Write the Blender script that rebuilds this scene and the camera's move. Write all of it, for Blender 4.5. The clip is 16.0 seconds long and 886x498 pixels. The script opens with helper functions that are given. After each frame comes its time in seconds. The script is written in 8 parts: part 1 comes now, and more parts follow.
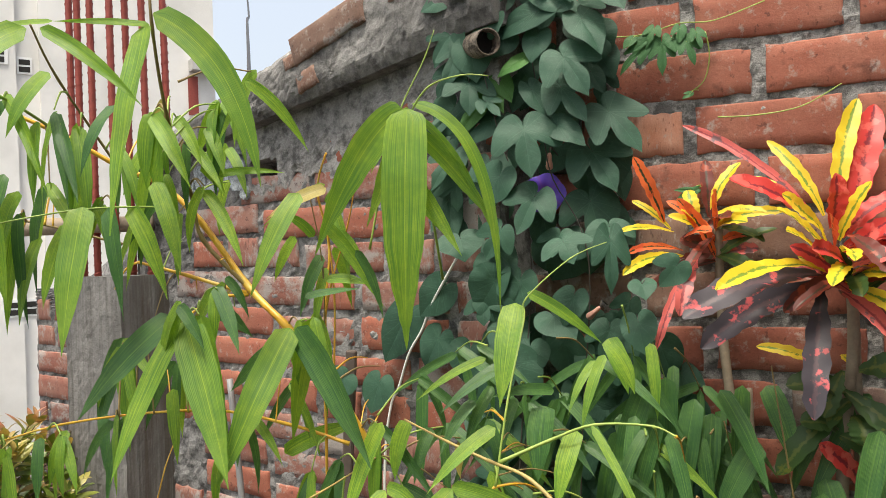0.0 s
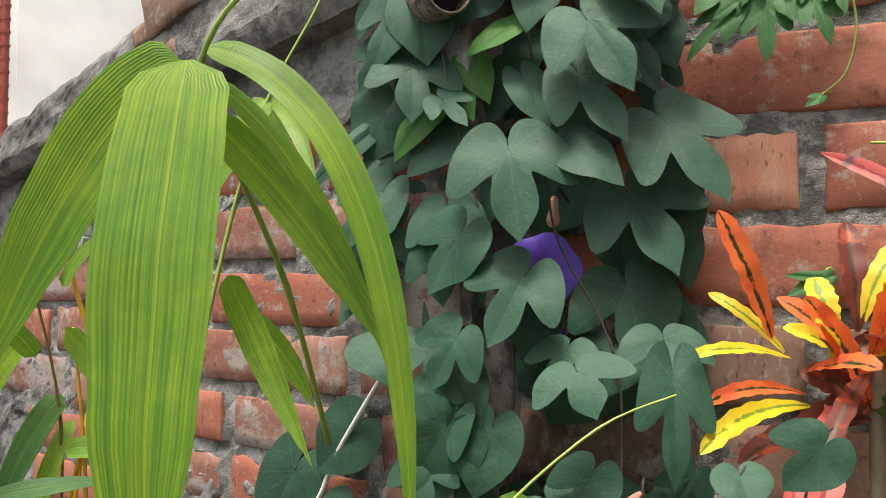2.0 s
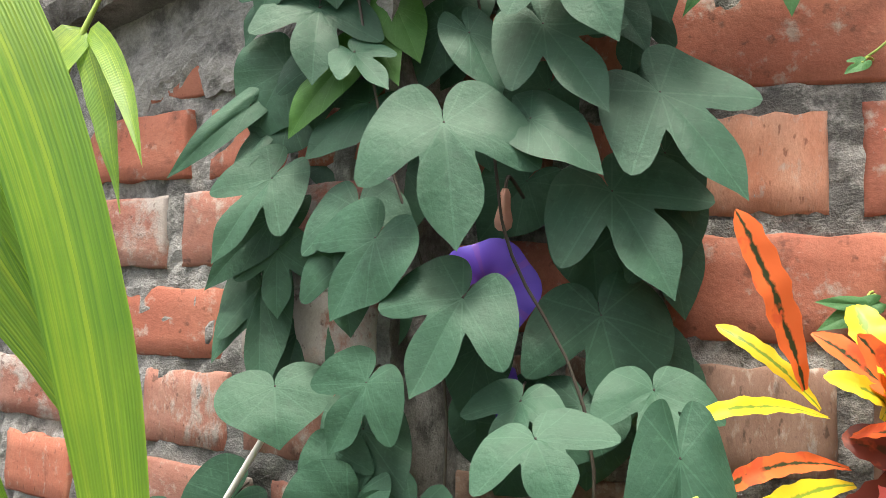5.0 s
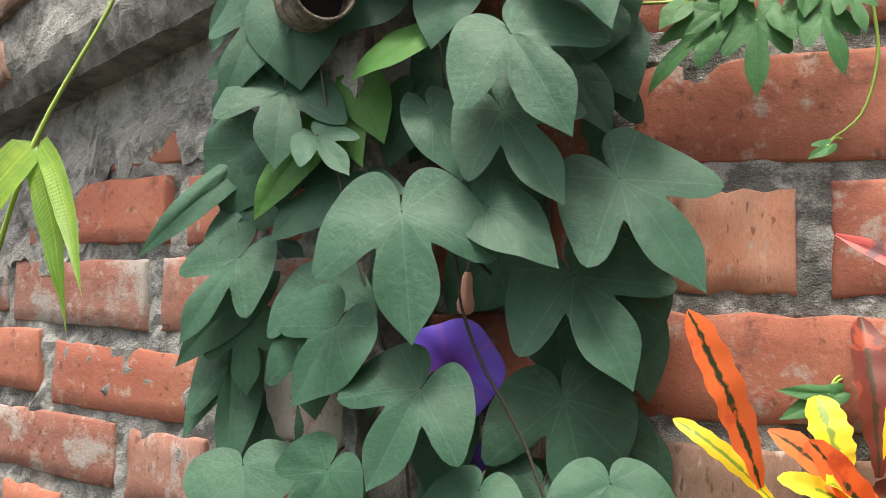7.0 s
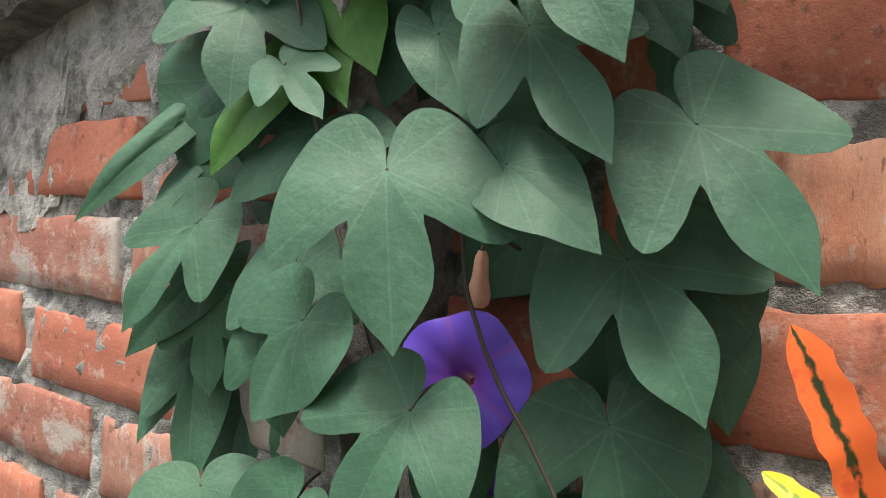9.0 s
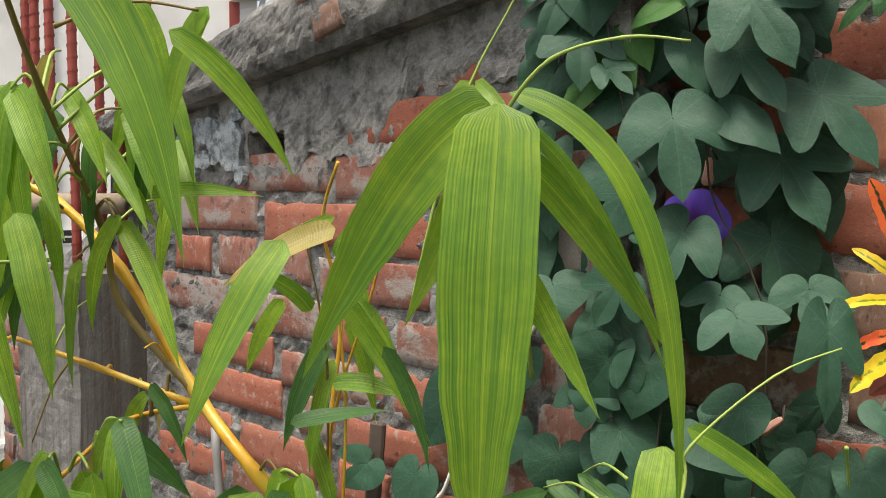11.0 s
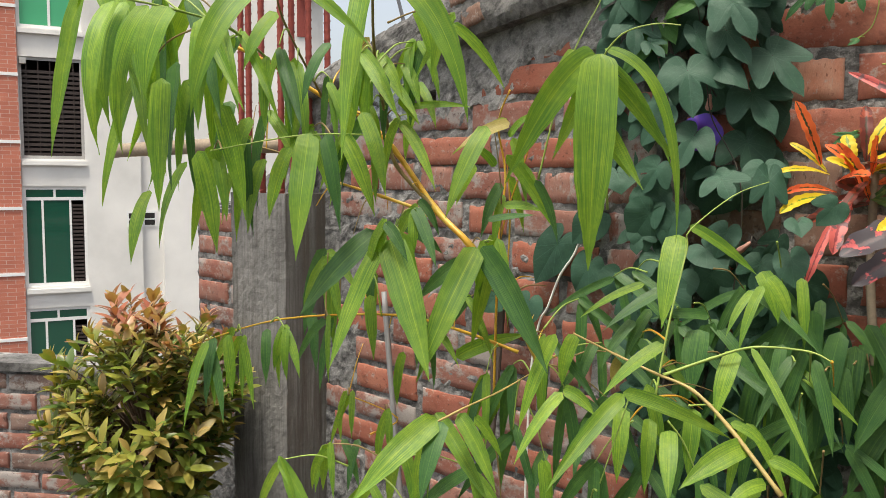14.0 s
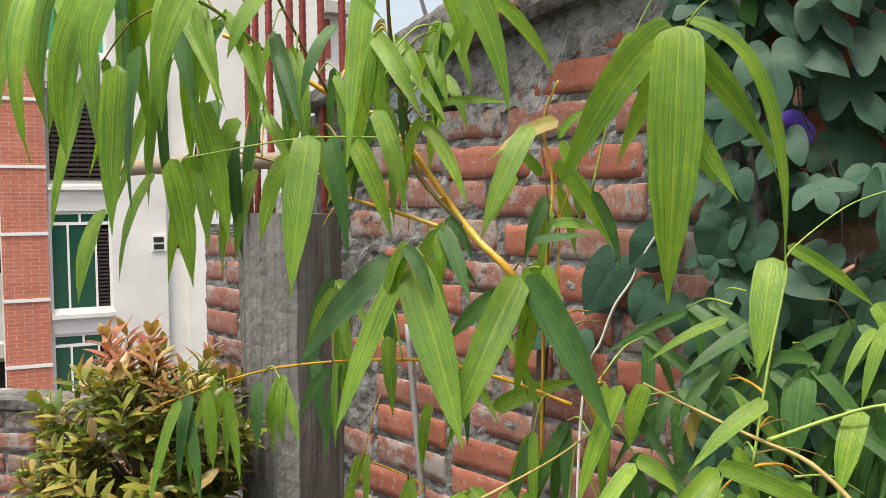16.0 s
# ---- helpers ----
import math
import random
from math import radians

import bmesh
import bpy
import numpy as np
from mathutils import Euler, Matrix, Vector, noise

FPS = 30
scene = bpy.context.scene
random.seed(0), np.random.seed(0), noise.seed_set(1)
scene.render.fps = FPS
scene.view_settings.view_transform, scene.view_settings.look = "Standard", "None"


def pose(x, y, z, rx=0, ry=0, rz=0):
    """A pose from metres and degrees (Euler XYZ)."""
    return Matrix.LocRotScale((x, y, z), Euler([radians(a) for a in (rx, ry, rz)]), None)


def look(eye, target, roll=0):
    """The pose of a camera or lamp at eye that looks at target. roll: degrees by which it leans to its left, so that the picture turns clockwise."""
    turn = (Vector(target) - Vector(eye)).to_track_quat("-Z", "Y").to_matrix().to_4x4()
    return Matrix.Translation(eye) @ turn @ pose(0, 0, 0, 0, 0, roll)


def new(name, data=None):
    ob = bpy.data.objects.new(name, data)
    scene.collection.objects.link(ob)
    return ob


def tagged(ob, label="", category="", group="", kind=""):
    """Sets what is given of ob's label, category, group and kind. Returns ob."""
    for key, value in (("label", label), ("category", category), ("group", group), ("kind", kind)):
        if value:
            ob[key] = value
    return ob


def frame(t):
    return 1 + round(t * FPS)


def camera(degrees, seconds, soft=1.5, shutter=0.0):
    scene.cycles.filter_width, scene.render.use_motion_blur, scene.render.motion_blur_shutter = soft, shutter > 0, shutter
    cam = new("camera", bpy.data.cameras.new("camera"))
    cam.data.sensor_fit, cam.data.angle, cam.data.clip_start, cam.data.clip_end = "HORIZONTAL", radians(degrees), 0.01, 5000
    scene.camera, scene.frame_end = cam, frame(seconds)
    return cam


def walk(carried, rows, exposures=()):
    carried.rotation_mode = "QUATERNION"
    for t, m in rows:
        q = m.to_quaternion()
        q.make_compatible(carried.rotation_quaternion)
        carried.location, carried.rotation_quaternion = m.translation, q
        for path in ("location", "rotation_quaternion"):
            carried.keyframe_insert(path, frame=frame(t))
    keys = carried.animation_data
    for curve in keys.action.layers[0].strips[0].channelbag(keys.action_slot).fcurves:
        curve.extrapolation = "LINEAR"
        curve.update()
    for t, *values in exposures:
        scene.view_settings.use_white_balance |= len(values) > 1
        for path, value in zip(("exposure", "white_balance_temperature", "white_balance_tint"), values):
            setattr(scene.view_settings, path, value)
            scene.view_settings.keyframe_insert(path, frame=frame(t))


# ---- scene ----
import functools

cam = camera(56.80, 16.0, soft=0.8)
PATH = [
    (0, (0.208, -1.471, 1.248), (-0.624, 0.347, 1.246), -1.88),
    (0.5, (0.185, -1.367, 1.268), (-0.650, 0.451, 1.270), -1.75),
    (1, (0.150, -1.230, 1.302), (-0.705, 0.577, 1.283), -1.70),
    (1.5, (0.154, -1.043, 1.342), (-0.809, 0.710, 1.299), -1.31),
    (2, (0.007, -0.844, 1.318), (-0.807, 0.980, 1.418), 0.48),
    (2.5, (-0.011, -0.773, 1.318), (-0.791, 1.063, 1.470), 1.32),
    (3, (-0.035, -0.715, 1.309), (-0.759, 1.140, 1.493), 1.44),
    (3.5, (-0.073, -0.629, 1.314), (-0.759, 1.241, 1.489), 1.75),
    (4, (-0.077, -0.630, 1.321), (-0.755, 1.246, 1.465), 1.70),
    (6.5, (-0.014, -0.649, 1.369), (-0.754, 1.206, 1.486), 0.84),
    (7, (-0.013, -0.627, 1.397), (-0.768, 1.223, 1.493), 1.06),
    (7.5, (-0.049, -0.569, 1.414), (-0.755, 1.301, 1.489), 1.23),
    (8, (-0.006, -0.450, 1.440), (-0.971, 1.302, 1.422), 1.65),
    (10.5, (-0.081, -0.776, 1.380), (-0.966, 1.014, 1.255), 2.43),
    (11, (-0.060, -0.999, 1.377), (-0.980, 0.770, 1.221), 0.53),
    (11.5, (-0.055, -1.237, 1.379), (-0.963, 0.538, 1.213), -0.10),
    (12, (-0.033, -1.419, 1.318), (-0.981, 0.340, 1.225), 1.00),
    (12.5, (-0.015, -1.500, 1.306), (-1.032, 0.220, 1.220), 0.49),
    (13, (0.133, -1.609, 1.277), (-0.966, 0.060, 1.196), 0.89),
    (13.5, (0.147, -1.653, 1.264), (-0.920, 0.033, 1.136), 0.70),
    (14, (0.150, -1.650, 1.253), (-0.873, 0.060, 1.078), 0.42),
    (14.5, (0.133, -1.609, 1.253), (-0.863, 0.114, 1.055), 0.05),
    (15, (0.086, -1.512, 1.249), (-0.917, 0.207, 1.057), 0.22),
    (15.5, (0.067, -1.494, 1.249), (-0.967, 0.210, 1.077), -0.27),
    (16, (0.010, -1.436, 1.242), (-1.070, 0.243, 1.117), -0.29),
]
EXPOSURE = [(0.0, 0.2), (1.0, 0.22), (2.0, 0.3), (3.5, 0.45), (4.0, 0.6), (6.5, 1.0), (7.0, 0.66), (7.5, 0.36), (8.0, 0.85), (10.5, 0.22), (11.0, 0.05), (12.0, 0.1), (13.0, -0.12), (14.0, 0.02), (15.5, 0.12), (16.0, 0.1)]
walk(cam, [(t, look(eye, target, roll)) for t, eye, target, roll in PATH], [(t, stops - 0.02, 6750, 6) for t, stops in EXPOSURE])

# ---- light: hazy bright sky, soft high sun ----
world = bpy.data.worlds.new("sky")
scene.world = world
world.use_nodes = True
wn = world.node_tree
sky = wn.nodes.new("ShaderNodeTexSky")
sky.sky_type = "NISHITA"
sky.sun_disc = False
sky.sun_elevation = radians(71)
sky.sun_rotation = radians(194)
sky.air_density, sky.dust_density, sky.ozone_density = 0.8, 7.0, 0.7
haze = wn.nodes.new("ShaderNodeMix")
haze.data_type, haze.blend_type = "RGBA", "ADD"
haze.inputs[0].default_value = 1.0
haze.inputs[7].default_value = (1.85, 1.84, 1.82, 1)
wn.links.new(sky.outputs["Color"], haze.inputs[6])
wn.links.new(haze.outputs[2], wn.nodes["Background"].inputs["Color"])
wn.nodes["Background"].inputs["Strength"].default_value = 0.2
sun = new("sun", bpy.data.lights.new("sun", "SUN"))
sun.data.energy, sun.data.angle, sun.data.color = 3.7, radians(12), (1.0, 0.95, 0.87)
sun.matrix_world = look((0.35, -1.65, 5.0), (0, 0, 0))


# ---- material helpers ----
class Mat:
    """A node material with short calls for its parts."""

    def __init__(self, name, rough=0.7, metal=0.0):
        self.m = bpy.data.materials.new(name)
        self.m.use_nodes = True
        self.t = self.m.node_tree
        self.b = self.t.nodes["Principled BSDF"]
        self.b.inputs["Roughness"].default_value = rough
        self.b.inputs["Metallic"].default_value = metal

    def node(self, kind, **values):
        n = self.t.nodes.new(kind)
        for key, value in values.items():
            n.inputs[key].default_value = value
        return n

    def link(self, a, b):
        self.t.links.new(a, b)

    def coords(self, scale=(1, 1, 1), kind="Object"):
        c = self.t.nodes.new("ShaderNodeTexCoord")
        mp = self.t.nodes.new("ShaderNodeMapping")
        mp.inputs["Scale"].default_value = scale
        self.link(c.outputs[kind], mp.inputs["Vector"])
        return mp.outputs["Vector"]

    def spread(self, scale=(1, 1, 1)):
        """Object places, shifted at random from piece to piece."""
        s = self.t.nodes.new("ShaderNodeVectorMath")
        s.operation = "ADD"
        c = self.node("ShaderNodeCombineXYZ")
        r = self.rand()
        for i, f_ in enumerate((31.0, 57.0, 83.0)):
            self.link(self.math("MULTIPLY", r, f_), c.inputs[i])
        self.link(self.coords(scale), s.inputs[0])
        self.link(c.outputs[0], s.inputs[1])
        return s.outputs[0]

    def noise(self, vec, scale, detail=4.0, rough=0.55):
        n = self.node("ShaderNodeTexNoise", Scale=scale, Detail=detail, Roughness=rough)
        if vec is not None:
            self.link(vec, n.inputs["Vector"])
        return n.outputs["Fac"]

    def ramp(self, fac, stops):
        r = self.t.nodes.new("ShaderNodeValToRGB")
        el = r.color_ramp.elements
        while len(el) < len(stops):
            el.new(0.5)
        for e, (p, c) in zip(el, stops):
            e.position = p
            e.color = (*c, 1) if len(c) == 3 else c
        self.link(fac, r.inputs["Fac"])
        return r.outputs["Color"]

    def mix(self, fac, a, b, mode="MIX"):
        n = self.t.nodes.new("ShaderNodeMix")
        n.data_type, n.blend_type = "RGBA", mode
        for value, socket in ((fac, n.inputs[0]), (a, n.inputs[6]), (b, n.inputs[7])):
            if isinstance(value, (int, float)):
                socket.default_value = value
            elif isinstance(value, tuple):
                socket.default_value = (*value, 1)
            else:
                self.link(value, socket)
        return n.outputs[2]

    def math(self, op, a, b=0.0):
        n = self.t.nodes.new("ShaderNodeMath")
        n.operation = op
        for value, socket in ((a, n.inputs[0]), (b, n.inputs[1])):
            if isinstance(value, (int, float)):
                socket.default_value = value
            else:
                self.link(value, socket)
        return n.outputs[0]

    def bump(self, height, strength=0.4, dist=0.004):
        n = self.node("ShaderNodeBump", Strength=strength, Distance=dist)
        self.link(height, n.inputs["Height"])
        self.link(n.outputs["Normal"], self.b.inputs["Normal"])

    def color(self, c):
        if isinstance(c, tuple):
            self.b.inputs["Base Color"].default_value = (*c, 1)
        else:
            self.link(c, self.b.inputs["Base Color"])
        return self

    def rand(self):
        return self.t.nodes.new("ShaderNodeObjectInfo").outputs["Random"]

    def island(self):
        return self.t.nodes.new("ShaderNodeNewGeometry").outputs["Random Per Island"]

    def uv(self):
        n = self.t.nodes.new("ShaderNodeUVMap")
        s = self.t.nodes.new("ShaderNodeSeparateXYZ")
        self.link(n.outputs["UV"], s.inputs[0])
        return n.outputs["UV"], s.outputs["X"], s.outputs["Y"]

    def leafy(self, color, lit=0.35, gain=1.6):
        """Leaf: gloss over diffuse, with light passing into the blade."""
        self.color(color)
        tr = self.t.nodes.new("ShaderNodeBsdfTranslucent")
        bright = self.mix(1.0, color, (gain, gain, gain * 0.45), "MULTIPLY")
        self.link(bright, tr.inputs["Color"])
        ms = self.node("ShaderNodeMixShader", Fac=lit)
        self.link(self.b.outputs[0], ms.inputs[1])
        self.link(tr.outputs[0], ms.inputs[2])
        self.link(ms.outputs[0], self.t.nodes["Material Output"].inputs["Surface"])
        return self


# ---- materials ----
def brick_material(name, base, dark, pale, smear=0.5):
    k = Mat(name, 0.85)
    v = k.spread()
    big = k.noise(v, 9, 5)
    fine = k.noise(v, 190, 4, 0.8)
    per = k.rand()
    c = k.mix(k.math("MULTIPLY", per, 0.75), base, dark)
    c = k.mix(k.ramp(big, [(0.38, (0, 0, 0)), (0.7, (0.55, 0.55, 0.55))]), c, pale)
    c = k.mix(k.ramp(k.noise(v, 45, 6, 0.7), [(0.56, (0, 0, 0)), (0.68, (0.75, 0.75, 0.75))]), c, (0.33, 0.29, 0.26))
    c = k.mix(k.ramp(k.noise(v, 26, 5), [(0.26, (0.8, 0.8, 0.8)), (0.4, (0, 0, 0))]), c, tuple(0.45 * a for a in dark))
    # cement smeared over from the joints
    sm = k.ramp(k.math("ADD", k.noise(v, 11, 7, 0.68), k.math("MULTIPLY", k.math("SUBTRACT", per, 0.5), 0.10)), [(0.60 - 0.1 * smear, (0, 0, 0)), (0.66 - 0.08 * smear, (0.85, 0.85, 0.85))])
    c = k.mix(sm, c, (0.27, 0.255, 0.24))
    pits = k.ramp(k.noise(v, 75, 3, 0.6), [(0.30, (1, 1, 1)), (0.38, (0, 0, 0))])
    c = k.mix(k.math("MULTIPLY", pits, 0.7), c, tuple(0.4 * a for a in dark))
    bloom = k.noise(k.spread((16, 16, 22)), 1.4, 6, 0.7)
    c = k.mix(k.ramp(bloom, [(0.56, (0, 0, 0)), (0.72, (0.45, 0.45, 0.45))]), c, pale)
    sand = k.noise(v, 520, 2, 0.7)
    c = k.mix(0.3, c, fine, "OVERLAY")
    k.color(k.mix(0.16, c, sand, "OVERLAY"))
    k.bump(k.math("ADD", k.math("ADD", k.math("MULTIPLY", fine, 0.5), k.noise(v, 38, 6, 0.65)), k.math("MULTIPLY", sm, 0.5)), 0.36, 0.004)
    return k.m


M_brick = brick_material("brick_red", (0.285, 0.088, 0.053), (0.205, 0.063, 0.040), (0.34, 0.15, 0.10), -0.7)
M_brick_old = brick_material("brick_weathered", (0.23, 0.082, 0.056), (0.14, 0.056, 0.042), (0.29, 0.18, 0.145), 1.0)
M_brick_pale = brick_material("brick_pale", (0.40, 0.165, 0.10), (0.33, 0.12, 0.072), (0.52, 0.34, 0.25), -0.1)
M_brick_dusty = brick_material("brick_dusty", (0.185, 0.098, 0.068), (0.11, 0.065, 0.048), (0.27, 0.185, 0.145), 0.2)
M_brick_dark = brick_material("brick_mouldy", (0.15, 0.085, 0.065), (0.09, 0.06, 0.05), (0.24, 0.18, 0.15))


def cement(name, base, dark, pale, mould=0.5, scale=1.0, streak=False, grain=0.5):
    k = Mat(name, 0.92)
    v = k.coords()
    big = k.noise(v, 5 * scale, 6)
    mid = k.noise(v, 32 * scale, 7, 0.65)
    grit = k.noise(v, 240, 3, 0.8)
    c = k.ramp(big, [(0.3, dark), (0.52, base), (0.75, pale)])
    if mould > 0.15:
        c = k.mix(k.ramp(mid, [(0.5 - 0.2 * mould, (0.8, 0.8, 0.8)), (0.55, (0, 0, 0))]), c, tuple(0.35 * a for a in dark))
    if streak:
        st = k.noise(k.coords((22, 22, 1.1)), 1.6, 6, 0.7)
        c = k.mix(k.ramp(st, [(0.4, (0, 0, 0)), (0.66, (0.85, 0.85, 0.85))]), c, tuple(0.3 * a for a in dark))
    sand = k.noise(v, 620, 2, 0.6)
    c = k.mix(grain, c, grit, "OVERLAY")
    k.color(k.mix(0.6 * grain, c, sand, "OVERLAY"))
    k.bump(k.math("ADD", k.math("ADD", mid, k.math("MULTIPLY", grit, 0.7)), k.math("MULTIPLY", sand, 0.35)), 0.75, 0.006)
    return k.m


M_mortar = cement("mortar_grey", (0.29, 0.286, 0.275), (0.19, 0.187, 0.182), (0.40, 0.395, 0.38), 0.2)
M_mortar_old = cement("mortar_weathered", (0.22, 0.218, 0.215), (0.13, 0.13, 0.13), (0.34, 0.335, 0.325), 0.5)
M_render = cement("cement_render", (0.28, 0.275, 0.268), (0.15, 0.15, 0.15), (0.42, 0.415, 0.40), 0.6)
M_coping = cement("coping_mouldy_cement", (0.17, 0.166, 0.16), (0.05, 0.05, 0.05), (0.37, 0.36, 0.345), 0.9)


def column_material():
    k = Mat("column_concrete", 0.92)
    v = k.coords()
    sx = k.t.nodes.new("ShaderNodeSeparateXYZ")
    k.link(v, sx.inputs[0])
    st = k.noise(k.coords((26, 26, 1.0)), 1.5, 7, 0.72)
    drip = k.noise(k.coords((60, 60, 2.5)), 1.0, 5, 0.7)
    c = k.ramp(k.noise(v, 4, 7, 0.62), [(0.3, (0.10, 0.098, 0.094)), (0.52, (0.165, 0.162, 0.156)), (0.72, (0.24, 0.236, 0.226))])
    c = k.mix(k.ramp(drip, [(0.42, (0, 0, 0)), (0.64, (0.75, 0.75, 0.75))]), c, (0.07, 0.066, 0.06))
    # black mould running down one side
    side = k.math("ADD", k.math("MULTIPLY", sx.outputs["X"], 5.2), k.math("MULTIPLY", k.math("SUBTRACT", st, 0.5), 1.6))
    c = k.mix(k.ramp(side, [(0.50, (0, 0, 0)), (0.80, (0.85, 0.85, 0.85))]), c, (0.075, 0.062, 0.05))
    k.color(k.mix(0.35, c, k.noise(v, 220, 3, 0.8), "OVERLAY"))
    k.bump(k.math("ADD", k.noise(v, 30, 7, 0.65), k.math("MULTIPLY", drip, 0.7)), 0.8, 0.006)
    return k.m


M_column = column_material()
M_soil = cement("soil", (0.05, 0.04, 0.03), (0.02, 0.017, 0.013), (0.09, 0.075, 0.06), 0.5, 3)
M_paint = cement("old_blue_white_paint", (0.42, 0.47, 0.5), (0.25, 0.28, 0.30), (0.55, 0.58, 0.6), 0.5, 2.0)
M_facade = cement("facade_plaster", (0.76, 0.74, 0.705), (0.62, 0.605, 0.57), (0.86, 0.84, 0.80), 0.02, 0.16, False, 0.12)
M_facade_grey = cement("facade_grey_plaster", (0.42, 0.41, 0.39), (0.34, 0.33, 0.32), (0.5, 0.49, 0.47), 0.1, 0.1, False, 0.12)
M_roof = cement("roof_concrete", (0.16, 0.155, 0.15), (0.09, 0.09, 0.085), (0.24, 0.235, 0.225), 0.1, 0.5, False, 0.12)


def cladding():
    k = Mat("brick_cladding", 0.8)
    v = k.coords()
    br = k.node("ShaderNodeTexBrick", Scale=4.0)
    br.inputs["Color1"].default_value = (0.50, 0.17, 0.11, 1)
    br.inputs["Color2"].default_value = (0.44, 0.14, 0.09, 1)
    br.inputs["Mortar"].default_value = (0.52, 0.34, 0.28, 1)
    br.inputs["Mortar Size"].default_value = 0.012
    mp = k.node("ShaderNodeMapping")
    mp.inputs["Rotation"].default_value = (radians(90), 0, 0)
    k.link(v, mp.inputs["Vector"])
    k.link(mp.outputs["Vector"], br.inputs["Vector"])
    k.color(k.mix(0.25, br.outputs["Color"], k.noise(v, 3, 5), "OVERLAY"))
    return k.m


M_clad = cladding()


def plain(name, color, rough=0.5, metal=0.0, vary=0.25, scale=30, bump=0.0):
    k = Mat(name, rough, metal)
    v = k.coords()
    n = k.noise(v, scale, 5)
    k.color(k.mix(n, tuple(c * (1 - vary) for c in color), tuple(min(1, c * (1 + vary)) for c in color)))
    if bump:
        k.bump(n, bump, 0.002)
    return k.m


M_white_frame = plain("white_window_frame", (0.78, 0.78, 0.76), 0.4, 0, 0.05)
M_green_board = plain("green_shutter", (0.06, 0.36, 0.17), 0.45, 0, 0.12, 2)
# near-black that stands in for the shade inside openings
M_dark_inside = plain("painted_inside_shade", (0.02, 0.018, 0.016), 0.9)
M_grille = plain("iron_grille", (0.055, 0.04, 0.035), 0.6, 0.3)
M_rebar = plain("red_primed_rebar", (0.27, 0.055, 0.04), 0.55, 0.2, 0.35, 60, 0.3)
M_pipe = cement("cement_caked_pipe", (0.17, 0.135, 0.105), (0.08, 0.062, 0.05), (0.26, 0.225, 0.19), 0.4, 2.0)
M_cable = plain("white_cable", (0.7, 0.69, 0.66), 0.45, 0, 0.1)
M_black_cable = plain("black_cable", (0.02, 0.02, 0.022), 0.5)
M_bark = plain("shrub_bark", (0.12, 0.08, 0.055), 0.9, 0, 0.4, 80, 0.6)
M_croton_bark = plain("croton_bark", (0.25, 0.2, 0.145), 0.85, 0, 0.35, 120, 0.5)
M_vine_stem = plain("vine_stem", (0.045, 0.038, 0.03), 0.7, 0, 0.3)
M_green_stem = plain("green_twig", (0.26, 0.36, 0.07), 0.5, 0, 0.3)
M_cane = plain("tan_cane", (0.36, 0.27, 0.09), 0.5, 0, 0.3)
M_twig = plain("brown_twig", (0.22, 0.155, 0.055), 0.6, 0, 0.4)
M_wood = plain("old_wood_stake", (0.08, 0.06, 0.05), 0.85, 0, 0.4, 50, 0.4)
M_grey_pole = plain("grey_pole", (0.22, 0.22, 0.225), 0.6, 0.2, 0.2)
M_pot = plain("terracotta_pot", (0.3, 0.12, 0.07), 0.8, 0, 0.25, 14, 0.2)


def window_glass():
    k = Mat("green_tinted_glass", 0.06)
    k.color((0.012, 0.075, 0.045))
    k.b.inputs["Specular IOR Level"].default_value = 0.8
    return k.m


M_glass = window_glass()


def culm_material():
    k = Mat("golden_culm", 0.38)
    v = k.coords()
    n = k.noise(v, 22, 5)
    c = k.ramp(n, [(0.3, (0.50, 0.23, 0.02)), (0.55, (0.70, 0.40, 0.04)), (0.75, (0.60, 0.45, 0.10))])
    k.color(c)
    k.bump(k.noise(v, 180, 3), 0.2, 0.001)
    return k.m


M_culm = culm_material()


